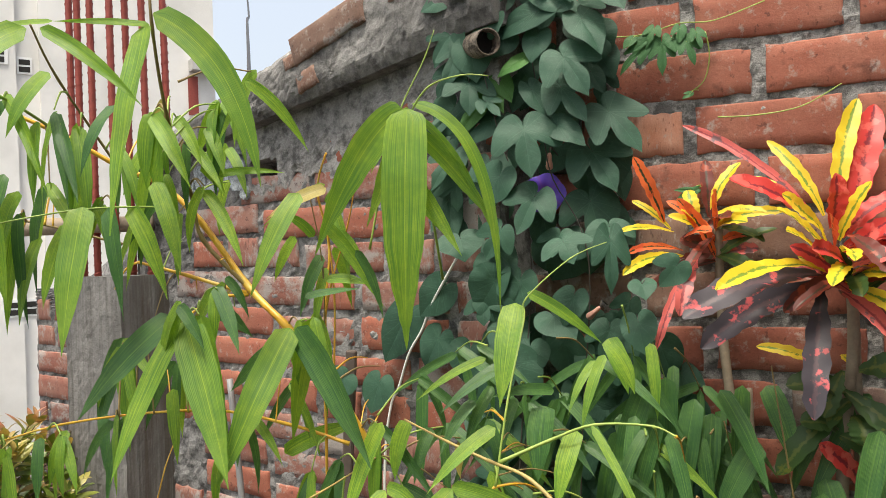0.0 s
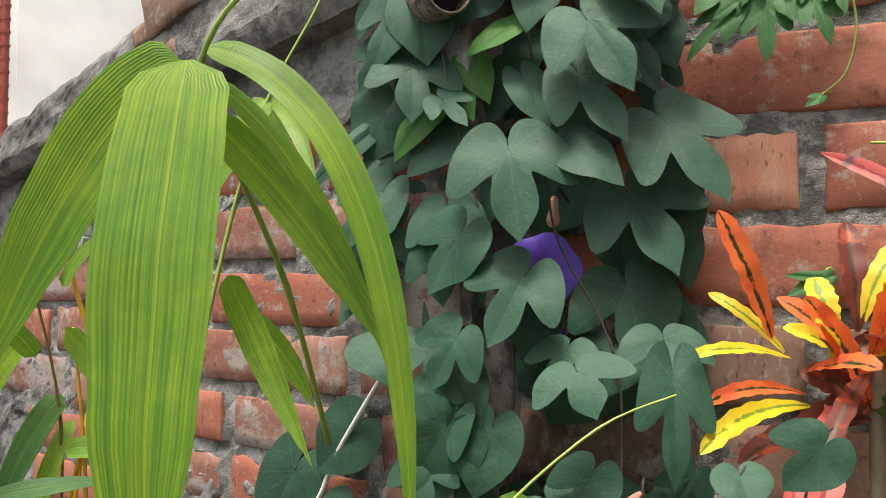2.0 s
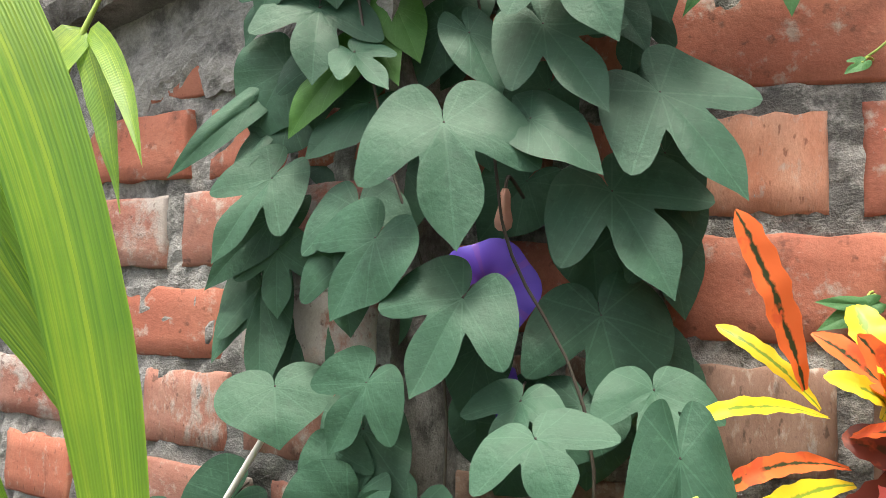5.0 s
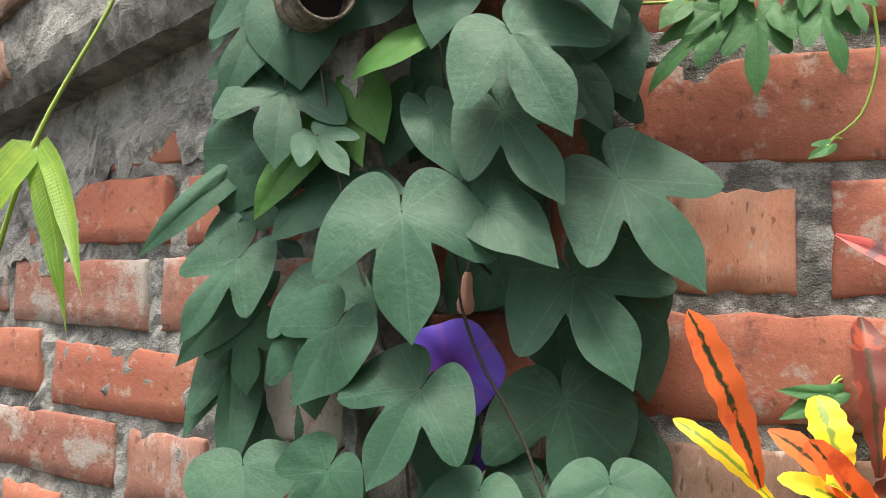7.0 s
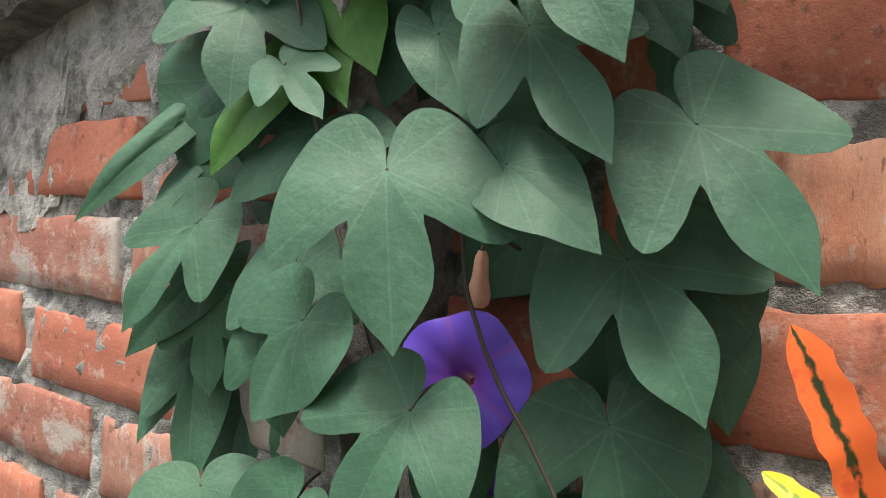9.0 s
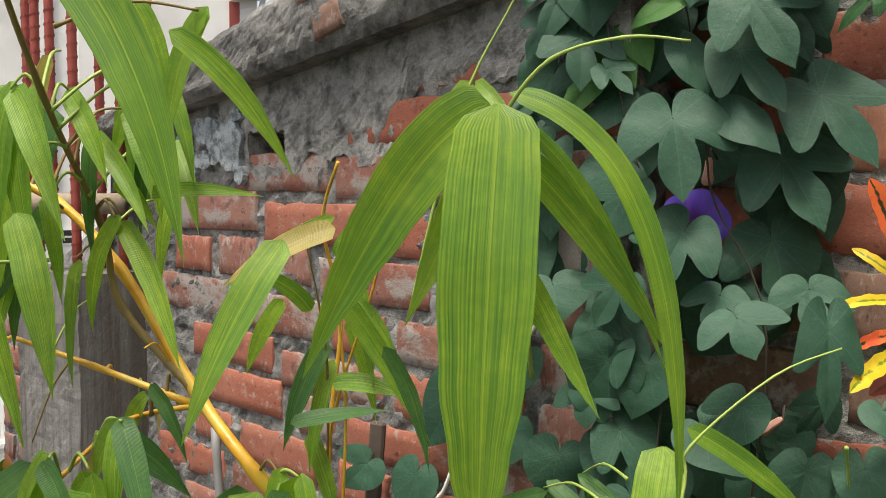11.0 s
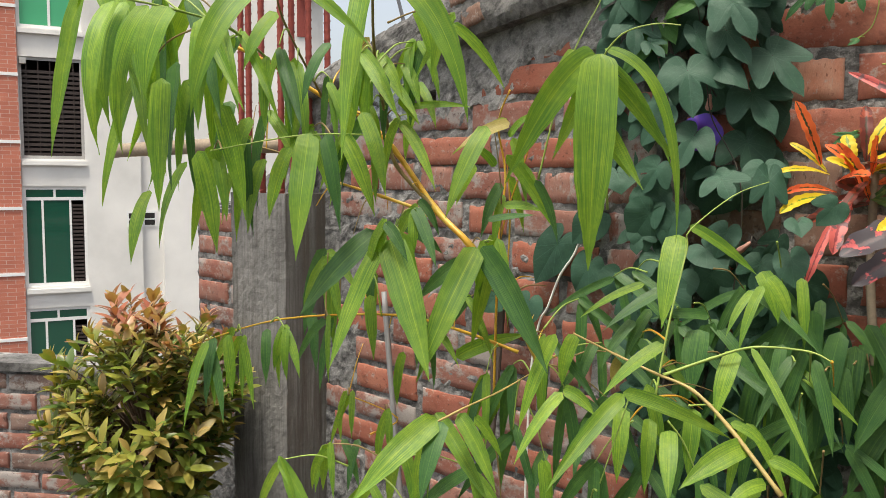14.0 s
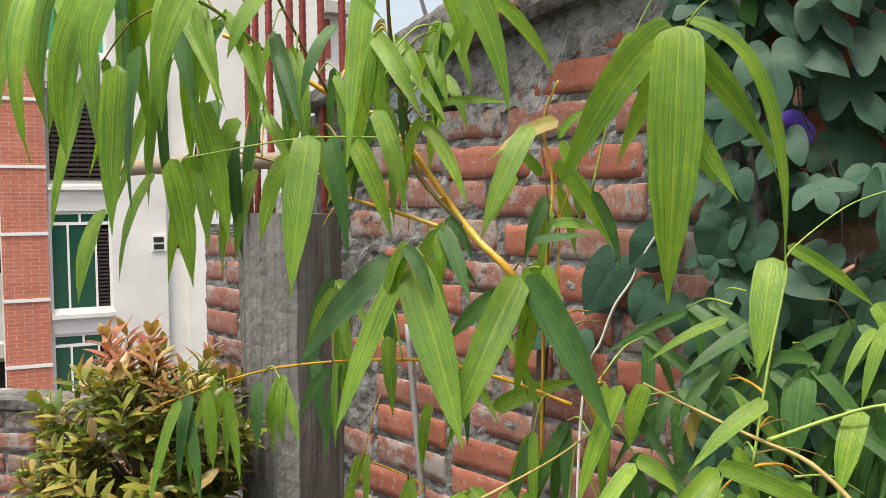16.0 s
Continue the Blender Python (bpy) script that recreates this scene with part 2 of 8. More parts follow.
def bamboo_leaf_material(name, dark, mid, light, lit):
    k = Mat(name, 0.42)
    uv, u, w = k.uv()
    mp = k.node("ShaderNodeMapping")
    mp.inputs["Scale"].default_value = (30, 1.5, 1)
    k.link(uv, mp.inputs["Vector"])
    per = k.node("ShaderNodeVectorMath")
    per.operation = "ADD"
    k.link(mp.outputs["Vector"], per.inputs[0])
    r3 = k.node("ShaderNodeCombineXYZ")
    rnd = k.rand()
    k.link(k.math("MULTIPLY", rnd, 40.0), r3.inputs[1])
    k.link(k.math("MULTIPLY", rnd, 17.0), r3.inputs[2])
    k.link(r3.outputs[0], per.inputs[1])
    stripes = k.noise(per.outputs[0], 1.0, 3, 0.6)
    c = k.ramp(stripes, [(0.34, dark), (0.50, mid), (0.70, light)])
    c = k.mix(k.math("MULTIPLY", rnd, 0.55), c, dark)
    blotch = k.noise(k.coords(), 14, 4)
    c = k.mix(k.ramp(blotch, [(0.45, (0, 0, 0)), (0.72, (0.5, 0.5, 0.5))]), c, light)
    # faint crosswise mottling
    cross = k.node("ShaderNodeMapping")
    cross.inputs["Scale"].default_value = (3.0, 16.0, 1)
    k.link(uv, cross.inputs["Vector"])
    shift = k.node("ShaderNodeVectorMath")
    shift.operation = "ADD"
    k.link(cross.outputs["Vector"], shift.inputs[0])
    k.link(r3.outputs[0], shift.inputs[1])
    c = k.mix(k.ramp(k.noise(shift.outputs[0], 1.0, 4, 0.6), [(0.42, (0.32, 0.32, 0.32)), (0.62, (0, 0, 0))]), c, dark)
    mid_rib = k.math("LESS_THAN", k.math("ABSOLUTE", k.math("SUBTRACT", u, 0.5)), 0.018)
    c = k.mix(k.math("MULTIPLY", mid_rib, 0.5), c, light)
    wave = k.math("SINE", k.math("MULTIPLY", u, 150.0))
    c = k.mix(k.math("MULTIPLY", k.math("GREATER_THAN", wave, 0.35), 0.12), c, tuple(0.6 * a for a in dark))
    k.bump(k.math("ADD", k.math("MULTIPLY", wave, 0.3), stripes), 0.3, 0.0014)
    k.leafy(c, lit, 1.5)
    return k.m


M_bamboo = bamboo_leaf_material("bamboo_leaf", (0.088, 0.21, 0.028), (0.195, 0.37, 0.034), (0.39, 0.53, 0.05), 0.42)
# dark green of old leaves; also paints shade into the low ones
M_bamboo_dark = bamboo_leaf_material("bamboo_leaf_old_shaded", (0.028, 0.095, 0.03), (0.06, 0.165, 0.036), (0.13, 0.26, 0.05), 0.3)
M_bamboo_dry = bamboo_leaf_material("bamboo_leaf_dry", (0.3, 0.24, 0.06), (0.42, 0.34, 0.09), (0.5, 0.42, 0.14), 0.3)


def vine_leaf_material(name, dark, light):
    k = Mat(name, 0.58)
    k.b.inputs["Specular IOR Level"].default_value = 0.3
    uv, u, w = k.uv()
    rnd = k.rand()
    v = k.spread()
    n = k.noise(v, 30, 6, 0.65)
    c = k.mix(k.math("ADD", k.math("MULTIPLY", n, 0.65), k.math("MULTIPLY", rnd, 0.4)), dark, light)
    pale = tuple(1.45 * a + 0.02 for a in light)
    # pale ribs along the middle and out into the lobes
    ribs = None
    for slope in (0.0, 0.62, -0.62, 1.75, -1.75):
        d = k.math("ABSOLUTE", k.math("SUBTRACT", u, k.math("MULTIPLY", w, slope)))
        line = k.math("LESS_THAN", d, (0.009 if slope == 0 else 0.006) * (1 + abs(slope)))
        ribs = line if ribs is None else k.math("MAXIMUM", ribs, line)
    c = k.mix(k.math("MULTIPLY", ribs, 0.2), c, pale)
    # finer side veins sunk into the blade
    au = k.math("ABSOLUTE", u)
    rib = k.math("FRACT", k.math("ADD", k.math("MULTIPLY", k.math("SUBTRACT", w, k.math("MULTIPLY", au, 0.7)), 8.0), k.math("MULTIPLY", n, 0.5)))
    fine = k.math("LESS_THAN", k.math("ABSOLUTE", k.math("SUBTRACT", rib, 0.5)), 0.05)
    c = k.mix(k.math("MULTIPLY", fine, 0.07), c, pale)
    # dust, and dark blotches between the veins
    c = k.mix(k.ramp(k.noise(v, 170, 5, 0.75), [(0.54, (0, 0, 0)), (0.72, (0.25, 0.25, 0.25))]), c, pale)
    c = k.mix(k.ramp(k.noise(v, 62, 5, 0.7), [(0.32, (0.28, 0.28, 0.28)), (0.48, (0, 0, 0))]), c, tuple(0.6 * a for a in dark))
    k.bump(k.math("SUBTRACT", k.math("ADD", k.noise(v, 75, 5), k.math("MULTIPLY", k.noise(v, 260, 3), 0.4)), k.math("ADD", k.math("MULTIPLY", fine, 0.35), k.math("MULTIPLY", ribs, 0.4))), 0.35, 0.003)
    k.leafy(c, 0.18, 1.5)
    return k.m


M_vine = vine_leaf_material("morning_glory_leaf", (0.0175, 0.053, 0.034), (0.046, 0.118, 0.074))
M_creeper = vine_leaf_material("creeper_leaf", (0.028, 0.10, 0.032), (0.06, 0.165, 0.055))
M_vine_new = vine_leaf_material("young_vine_leaf", (0.035, 0.115, 0.025), (0.07, 0.18, 0.04))


def petal_material():
    k = Mat("violet_petal", 0.5)
    uv, u, w = k.uv()
    c = k.ramp(w, [(0.0, (0.6, 0.35, 0.55)), (0.16, (0.22, 0.06, 0.5)), (0.5, (0.15, 0.065, 0.60)), (1.0, (0.11, 0.06, 0.56))])
    star = k.math("LESS_THAN", k.math("ABSOLUTE", k.math("SUBTRACT", k.math("FRACT", k.math("MULTIPLY", u, 5.0)), 0.5)), 0.06)
    c = k.mix(k.math("MULTIPLY", star, 0.45), c, (0.24, 0.07, 0.45))
    k.leafy(c, 0.3, 1.2)
    return k.m


M_petal = petal_material()
M_bud = plain("withered_bud", (0.45, 0.24, 0.19), 0.7, 0, 0.35, 90)


def croton_material(name, edge, centre, spot, amount):
    k = Mat(name, 0.46)
    k.b.inputs["Specular IOR Level"].default_value = 0.35
    uv, u, w = k.uv()
    v = k.coords()
    ragged = k.math("MULTIPLY", k.math("SUBTRACT", k.noise(v, 120, 4), 0.5), 0.35)
    d = k.math("ADD", k.math("ABSOLUTE", k.math("SUBTRACT", u, 0.5)), ragged)
    c = k.ramp(d, [(0.05, centre), (0.11, edge)])
    c = k.mix(k.ramp(k.noise(v, 42, 4), [(0.62 - 0.25 * amount, (0, 0, 0)), (0.66 - 0.2 * amount, (1, 1, 1))]), c, spot)
    k.bump(k.noise(v, 60, 3), 0.25, 0.002)
    k.leafy(c, 0.22, 1.4)
    return k.m


CROTON = {
    "yellow": croton_material("croton_yellow", (0.66, 0.50, 0.03), (0.16, 0.25, 0.03), (0.74, 0.56, 0.05), 0.2),
    "orange": croton_material("croton_orange", (0.72, 0.15, 0.045), (0.03, 0.045, 0.02), (0.6, 0.1, 0.04), 0.2),
    "red": croton_material("croton_red", (0.55, 0.05, 0.045), (0.2, 0.02, 0.03), (0.65, 0.12, 0.1), 0.4),
    "pink": croton_material("croton_pink", (0.62, 0.14, 0.13), (0.3, 0.06, 0.07), (0.18, 0.1, 0.11), 0.25),
    "purple": croton_material("croton_dark_purple", (0.055, 0.048, 0.060), (0.09, 0.06, 0.07), (0.5, 0.1, 0.11), 0.12),
    "green": croton_material("croton_green", (0.035, 0.075, 0.02), (0.09, 0.12, 0.03), (0.10, 0.12, 0.02), 0.1),
    "dark": croton_material("croton_dark_red", (0.13, 0.03, 0.022), (0.05, 0.03, 0.015), (0.3, 0.06, 0.03), 0.3),
}


def shrub_leaf_material():
    k = Mat("lilly_pilly_leaf", 0.38)
    r = k.island()
    pos = k.t.nodes.new("ShaderNodeNewGeometry").outputs["Position"]
    s = k.t.nodes.new("ShaderNodeSeparateXYZ")
    k.link(pos, s.inputs[0])
    green = k.ramp(r, [(0.0, (0.06, 0.11, 0.02)), (0.35, (0.14, 0.19, 0.03)), (0.7, (0.27, 0.27, 0.05)), (1.0, (0.40, 0.27, 0.09))])
    young = k.ramp(r, [(0.0, (0.36, 0.12, 0.08)), (0.5, (0.42, 0.20, 0.12)), (1.0, (0.32, 0.23, 0.09))])
    high = k.math("ADD", k.math("MULTIPLY", k.math("SUBTRACT", s.outputs["Z"], SHRUB_Z), 5.0), k.math("MULTIPLY", k.math("SUBTRACT", k.noise(pos, 11, 3), 0.5), 2.4))
    c = k.mix(k.ramp(high, [(0.3, (0, 0, 0)), (0.75, (1, 1, 1))]), green, young)
    k.leafy(c, 0.25, 1.4)
    return k.m


SHRUB_Z = 0.74
M_shrub = shrub_leaf_material()


# ---- building helpers ----
def part(name, bm, material, parent=None, label="", smooth=False):
    me = bpy.data.meshes.new(name)
    if smooth:
        for f_ in bm.faces:
            f_.smooth = True
    bm.to_mesh(me)
    bm.free()
    me.materials.append(material)
    ob = new(name, me)
    if parent:
        ob.parent = parent
    if label:
        ob["label"] = label
    return ob


def thing(name, label, category, place=(0, 0, 0), group="", kind=""):
    ob = new(name)
    ob.location = place
    ob.empty_display_size = 0.05
    bpy.context.view_layer.update()
    return tagged(ob, label, category, group, kind)


def box(bm, x0, y0, z0, x1, y1, z1, m=None):
    vs = [bm.verts.new(v) for v in ((x0, y0, z0), (x1, y0, z0), (x1, y1, z0), (x0, y1, z0), (x0, y0, z1), (x1, y0, z1), (x1, y1, z1), (x0, y1, z1))]
    for q in ((3, 2, 1, 0), (4, 5, 6, 7), (0, 1, 5, 4), (1, 2, 6, 5), (2, 3, 7, 6), (3, 0, 4, 7)):
        bm.faces.new([vs[i] for i in q])
    if m is not None:
        bmesh.ops.transform(bm, matrix=m, verts=vs)
    return vs


def bevel(bm, width, segments=2):
    bmesh.ops.bevel(bm, geom=bm.edges[:], offset=width, segments=segments, affect="EDGES", profile=0.6)


def sweep(points, r0, r1, sides=8, rings=None, knots=0.0, wobble=0.0):
    """A round tube along a smooth line through the points, thinning from r0 to r1."""
    pts = [Vector(p) for p in points]
    fine = []
    for i in range(len(pts) - 1):
        a, b = pts[i], pts[i + 1]
        pa, pb = pts[max(i - 1, 0)], pts[min(i + 2, len(pts) - 1)]
        for j in range(5):
            t = j / 5
            fine.append(0.5 * ((2 * a) + (b - pa) * t + (2 * pa - 5 * a + 4 * b - pb) * t * t + (3 * a - pa - 3 * b + pb) * t ** 3))
    fine.append(pts[-1])
    bm = bmesh.new()
    last = None
    n = len(fine)
    for i, p in enumerate(fine):
        d = (fine[min(i + 1, n - 1)] - fine[max(i - 1, 0)]).normalized()
        side = d.orthogonal().normalized() if last is None else (side - d * side.dot(d)).normalized()
        up = d.cross(side)
        r = r0 + (r1 - r0) * i / (n - 1)
        if knots and i % 5 == 0:
            r *= 1 + knots
        r *= 1 + wobble * noise.noise(p * 60)
        ring = [bm.verts.new(p + (side * math.cos(a) + up * math.sin(a)) * r) for a in (2 * math.pi * s / sides for s in range(sides))]
        if last:
            for s in range(sides):
                bm.faces.new((last[s], last[(s + 1) % sides], ring[(s + 1) % sides], ring[s]))
        else:
            bm.faces.new(ring[::-1])
        last = ring
    bm.faces.new(last)
    return bm


# ---- the two walls ----
RIGHT_END = -0.30
L0 = Vector((-0.30, -0.094, 0.0))
LDIR = Vector((-0.9750, 0.2222, 0.0))
LOUT = Vector((-0.2222, -0.9750, 0.0))


def left_frame(s, out, z):
    """A place on the left wall: s metres along it from its near end, out metres in front of its face."""
    return L0 + LDIR * s + LOUT * out + Vector((0, 0, z))


LEFT_M = Matrix(((-LDIR.x, -LOUT.x, 0, L0.x), (-LDIR.y, -LOUT.y, 0, L0.y), (0, 0, 1, 0), (0, 0, 0, 1)))


def rough_slab(x0, x1, z0, z1, depth, step, rough, seed, m=None, wave=0.0):
    """A slab whose front (towards -y) is uneven: x0..x1 wide, z0..z1 high."""
    bm = bmesh.new()
    nx, nz = max(2, round((x1 - x0) / step)), max(2, round((z1 - z0) / step))
    grid = []
    for j in range(nz + 1):
        row = []
        for i in range(nx + 1):
            x, z = x0 + (x1 - x0) * i / nx, z0 + (z1 - z0) * j / nz
            q = Vector((x * 34 + seed, z * 34, seed))
            y = -rough * (noise.noise(q) + 0.6 * noise.noise(q * 2.7) + 0.3 * noise.noise(q * 6)) - wave * noise.noise(Vector((x * 5, z * 5, seed)))
            row.append(bm.verts.new((x, y, z)))
        grid.append(row)
    for j in range(nz):
        for i in range(nx):
            bm.faces.new((grid[j][i], grid[j][i + 1], grid[j + 1][i + 1], grid[j + 1][i]))
    back = [[bm.verts.new((x, depth, z)) for x in (x0, x1)] for z in (z0, z1)]
    bm.faces.new((back[0][1], back[0][0], back[1][0], back[1][1]))
    bm.faces.new([back[0][0], back[0][1]] + grid[0][::-1])
    bm.faces.new([back[1][1], back[1][0]] + grid[-1])
    bm.faces.new([back[1][0], back[0][0]] + [r[0] for r in grid])
    bm.faces.new([back[0][1], back[1][1]] + [r[-1] for r in grid][::-1])
    if m is not None:
        bm.transform(m)
    return bm


# ---- ground and terrace ----
bm = bmesh.new()
box(bm, -400, -400, -9.3, 400, 400, -9.0)
tagged(part("ground", bm, M_soil), "dusty grey-brown ground far below the terrace", "ground", kind="structure")
bm = bmesh.new()
box(bm, -3.6, -4.0, -0.25, 2.5, 2.5, 0.0)
tagged(part("floor", bm, M_roof), "weathered concrete terrace floor", "floor", kind="structure")
bm = bmesh.new()
box(bm, -3.55, -3.95, -8.99, 2.45, 2.45, -0.26)
tagged(part("wall_house", bm, M_facade_grey), "grey plastered house walls below the terrace", "wall", kind="structure")

wall_right = tagged(part("wall_right", rough_slab(RIGHT_END - 0.02, 1.3, 0.0, 2.3, 0.25, 0.009, 0.0042, 3.0, pose(0, 0.0055, 0)), M_mortar),
                    "red brick wall with rough grey mortar joints", "wall", kind="structure")


# added wall, always out of view, that keeps sky light off the right side
bm = rough_slab(-2.9, -0.01, 0.0, 2.6, 0.2, 0.08, 0.003, 5.0)
bm.transform(pose(0.72, 0, 0, 0, 0, 90) @ Matrix.Diagonal((1, -1, 1, 1)))
bmesh.ops.recalc_face_normals(bm, faces=bm.faces[:])
tagged(part("wall_side", bm, M_render), "plain grey rendered wall, added out of view to shade the right side", "wall", kind="structure")


def wall_top(s):
    """Height of the underside of the coping along the left wall."""
    return 1.636 - 0.16 * s


def coping_top(s):
    return max(1.83 - 0.30 * s, 1.46)


def drained(s, z):
    """True inside the small drain hole of the left wall."""
    return abs(s - 0.640) < 0.041 and abs(z - 1.433) < 0.025


bm = rough_slab(-1.72, 0.0, 0.0, 1.60, 0.14, 0.010, 0.0052, 8.0, pose(0, 0.0045, 0))
for v in bm.verts:
    s = -v.co.x
    top = wall_top(s) if s < 1.15 else 1.165
    if v.co.z > 1.1:
        v.co.z = 1.1 + (v.co.z - 1.1) * (top - 1.1) / 0.5
    if drained(s, v.co.z) and v.co.y < 0.05:
        v.co.y += 0.085
bm.transform(LEFT_M)
wall_left = tagged(part("wall_left", bm, M_mortar_old), "weathered red brick wall with crumbling grey mortar", "wall", kind="structure")


def slope_band(s0, s1, low, high, out, rough, seed, step=0.012, back=0.14):
    """A band on the left wall between two height functions, with an uneven front."""
    bm = bmesh.new()
    ns = max(3, round((s1 - s0) / step))
    nv = max(3, round((high((s0 + s1) / 2) - low((s0 + s1) / 2)) / step))
    grid = []
    for i in range(ns + 1):
        s = s0 + (s1 - s0) * i / ns
        edge = 0.008 * noise.noise(Vector((s * 22, seed, 0))) + 0.004 * noise.noise(Vector((s * 70, seed, 3)))
        row = []
        for j in range(nv + 1):
            v = j / nv
            z = low(s) + (high(s) - low(s) + edge) * v
            q = Vector((s * 30, z * 30, seed))
            o = out * (0.55 + 0.45 * math.sin(min(1, v * 3 + 0.25) * math.pi / 2)) if v < 0.5 else out * (1 - 0.35 * max(0, (v - 0.75) * 4) ** 2)
            o += rough * (noise.noise(q) + 0.6 * noise.noise(q * 2.6) + 0.35 * noise.noise(q * 6.5))
            row.append(bm.verts.new(left_frame(s, o, z)))
        row.append(bm.verts.new(left_frame(s, -back, row[-1].co.z)))
        row.insert(0, bm.verts.new(left_frame(s, -back, row[0].co.z)))
        grid.append(row)
    for i in range(ns):
        for j in range(len(grid[0]) - 1):
            bm.faces.new((grid[i + 1][j], grid[i][j], grid[i][j + 1], grid[i + 1][j + 1]))
    bm.faces.new(grid[0])
    bm.faces.new(grid[-1][::-1])
    bmesh.ops.recalc_face_normals(bm, faces=bm.faces[:])
    return bm


coping = tagged(part("coping", slope_band(-0.02, 1.12, wall_top, coping_top, 0.055, 0.0045, 5.0, 0.008), M_coping),
                "sloping mould-blackened cement coping on the brick wall", "coping", kind="structure")
def patch_low(s):
    return (1.515 if s < 0.33 else max(1.428, 1.515 - 4.0 * (s - 0.33)) - 0.11 * (s - 0.33))


bm = slope_band(0.0, 1.12, patch_low, lambda s: wall_top(s) + 0.004, 0.004, 0.0038, 9.0, 0.007, 0.014)
for v in bm.verts:
    s = (v.co - L0).dot(LDIR)
    high_, low_ = wall_top(s), patch_low(s)
    f_ = max(0.0, min(1.0, (high_ - v.co.z) / max(0.02, high_ - low_))) ** 4
    v.co.z += f_ * (0.03 * noise.noise(Vector((s * 17, 1.5, 0))) + 0.02 * noise.noise(Vector((s * 60, 4.5, 0))))
    q = Vector((s * 95, v.co.z * 95, 2.0))
    if drained(s, v.co.z):
        v.co -= LOUT * 0.08
    v.co += LOUT * (0.0022 * noise.noise(q) + 0.0014 * noise.noise(q * 2.1) - 0.004 * f_)
render_patch = part("render_patch", bm, M_render, wall_left, "patch of rough grey cement render")

# a drain hole through the left wall, with old white paint beside it
bm = rough_slab(-0.05, 0.05, -0.035, 0.035, 0.006, 0.006, 0.003, 17.0)
bm.transform(LEFT_M @ pose(-0.640, 0.062, 1.433))
part("drain_hole", bm, M_wood, wall_left, "brown back of a small square drain hole")

prng = random.Random(3)
for s, z, w_, h_ in ((0.745, 1.445, 0.098, 0.10), (0.80, 1.468, 0.06, 0.045), (0.81, 1.418, 0.05, 0.034), (0.865, 1.44, 0.045, 0.05), (0.712, 1.49, 0.034, 0.022), (0.845, 1.40, 0.034, 0.026), (0.702, 1.39, 0.024, 0.032), (0.90, 1.405, 0.03, 0.04)):
    bm = bmesh.new()
    ring = []
    for k_ in range(26):
        a_ = k_ * math.pi / 13
        r_ = 0.5 + 0.28 * noise.noise(Vector((math.cos(a_) * 1.6, math.sin(a_) * 1.6, s * 40))) + prng.uniform(-0.05, 0.05)
        ring.append(bm.verts.new((math.cos(a_) * r_ * w_, 0, math.sin(a_) * r_ * h_)))
    face_ = bm.faces.new(ring)
    for v in bmesh.ops.extrude_face_region(bm, geom=[face_])["geom"]:
        if isinstance(v, bmesh.types.BMVert):
            v.co.y += 0.012
    bmesh.ops.recalc_face_normals(bm, faces=bm.faces[:])
    bm.transform(LEFT_M @ pose(-s, -0.0125, z))
    part("paint_flake", bm, M_paint, wall_left, "flake of old pale blue-white paint")

# ---- concrete column with starter bars ----
column = thing("column", "grey streaked concrete column against the brick wall", "column", left_frame(1.155, 0.06, 0.0), kind="structure")


def world_part(name, bm, material, parent, label="", smooth=False):
    """A part whose mesh is given in world places."""
    at = parent.matrix_world.translation
    bm.transform(Matrix.Translation(-at))
    return part(name, bm, material, parent, label, smooth)


bm = rough_slab(-1.295, -1.03, 0.0, 1.205, 0.185, 0.012, 0.0022, 4.0, pose(0, -0.13, 0), 0.006)
bm.transform(LEFT_M)
world_part("shaft", bm, M_column, column)

for i, (s, o) in enumerate(((1.272, 0.105), (1.235, 0.105), (1.17, 0.105), (1.08, 0.105), (1.145, 0.02), (1.065, 0.02), (1.045, -0.03))):
    foot = left_frame(s, o, 1.19)
    lean = 0.012 * noise.noise(Vector((i * 3.1, 0, 0)))
    bar = thing("rebar", "red-primed ribbed steel bar rising from the concrete column", "rebar", foot, "starter bars of the column")
    bm = sweep([(0, 0, 0), (lean, 0, 0.6), (2 * lean, lean, 1.3)], 0.0085, 0.0085, 10)
    part("rod", bm, M_rebar, bar, smooth=True)
    bm = bmesh.new()
    for j in range(52):
        z = 0.02 + j * 0.0245
        x = 2 * lean * z / 1.3
        ring_a = [bm.verts.new((x + math.cos(a) * 0.0098, math.sin(a) * 0.0098, z + 0.004 * math.cos(a))) for a in (k_ * math.pi / 4 for k_ in range(8))]
        ring_b = [bm.verts.new((x + math.cos(a) * 0.0098, math.sin(a) * 0.0098, z + 0.004 + 0.004 * math.cos(a))) for a in (k_ * math.pi / 4 for k_ in range(8))]
        for k_ in range(8):
            bm.faces.new((ring_a[k_], ring_a[(k_ + 1) % 8], ring_b[(k_ + 1) % 8], ring_b[k_]))
    part("ribs", bm, M_rebar, bar)

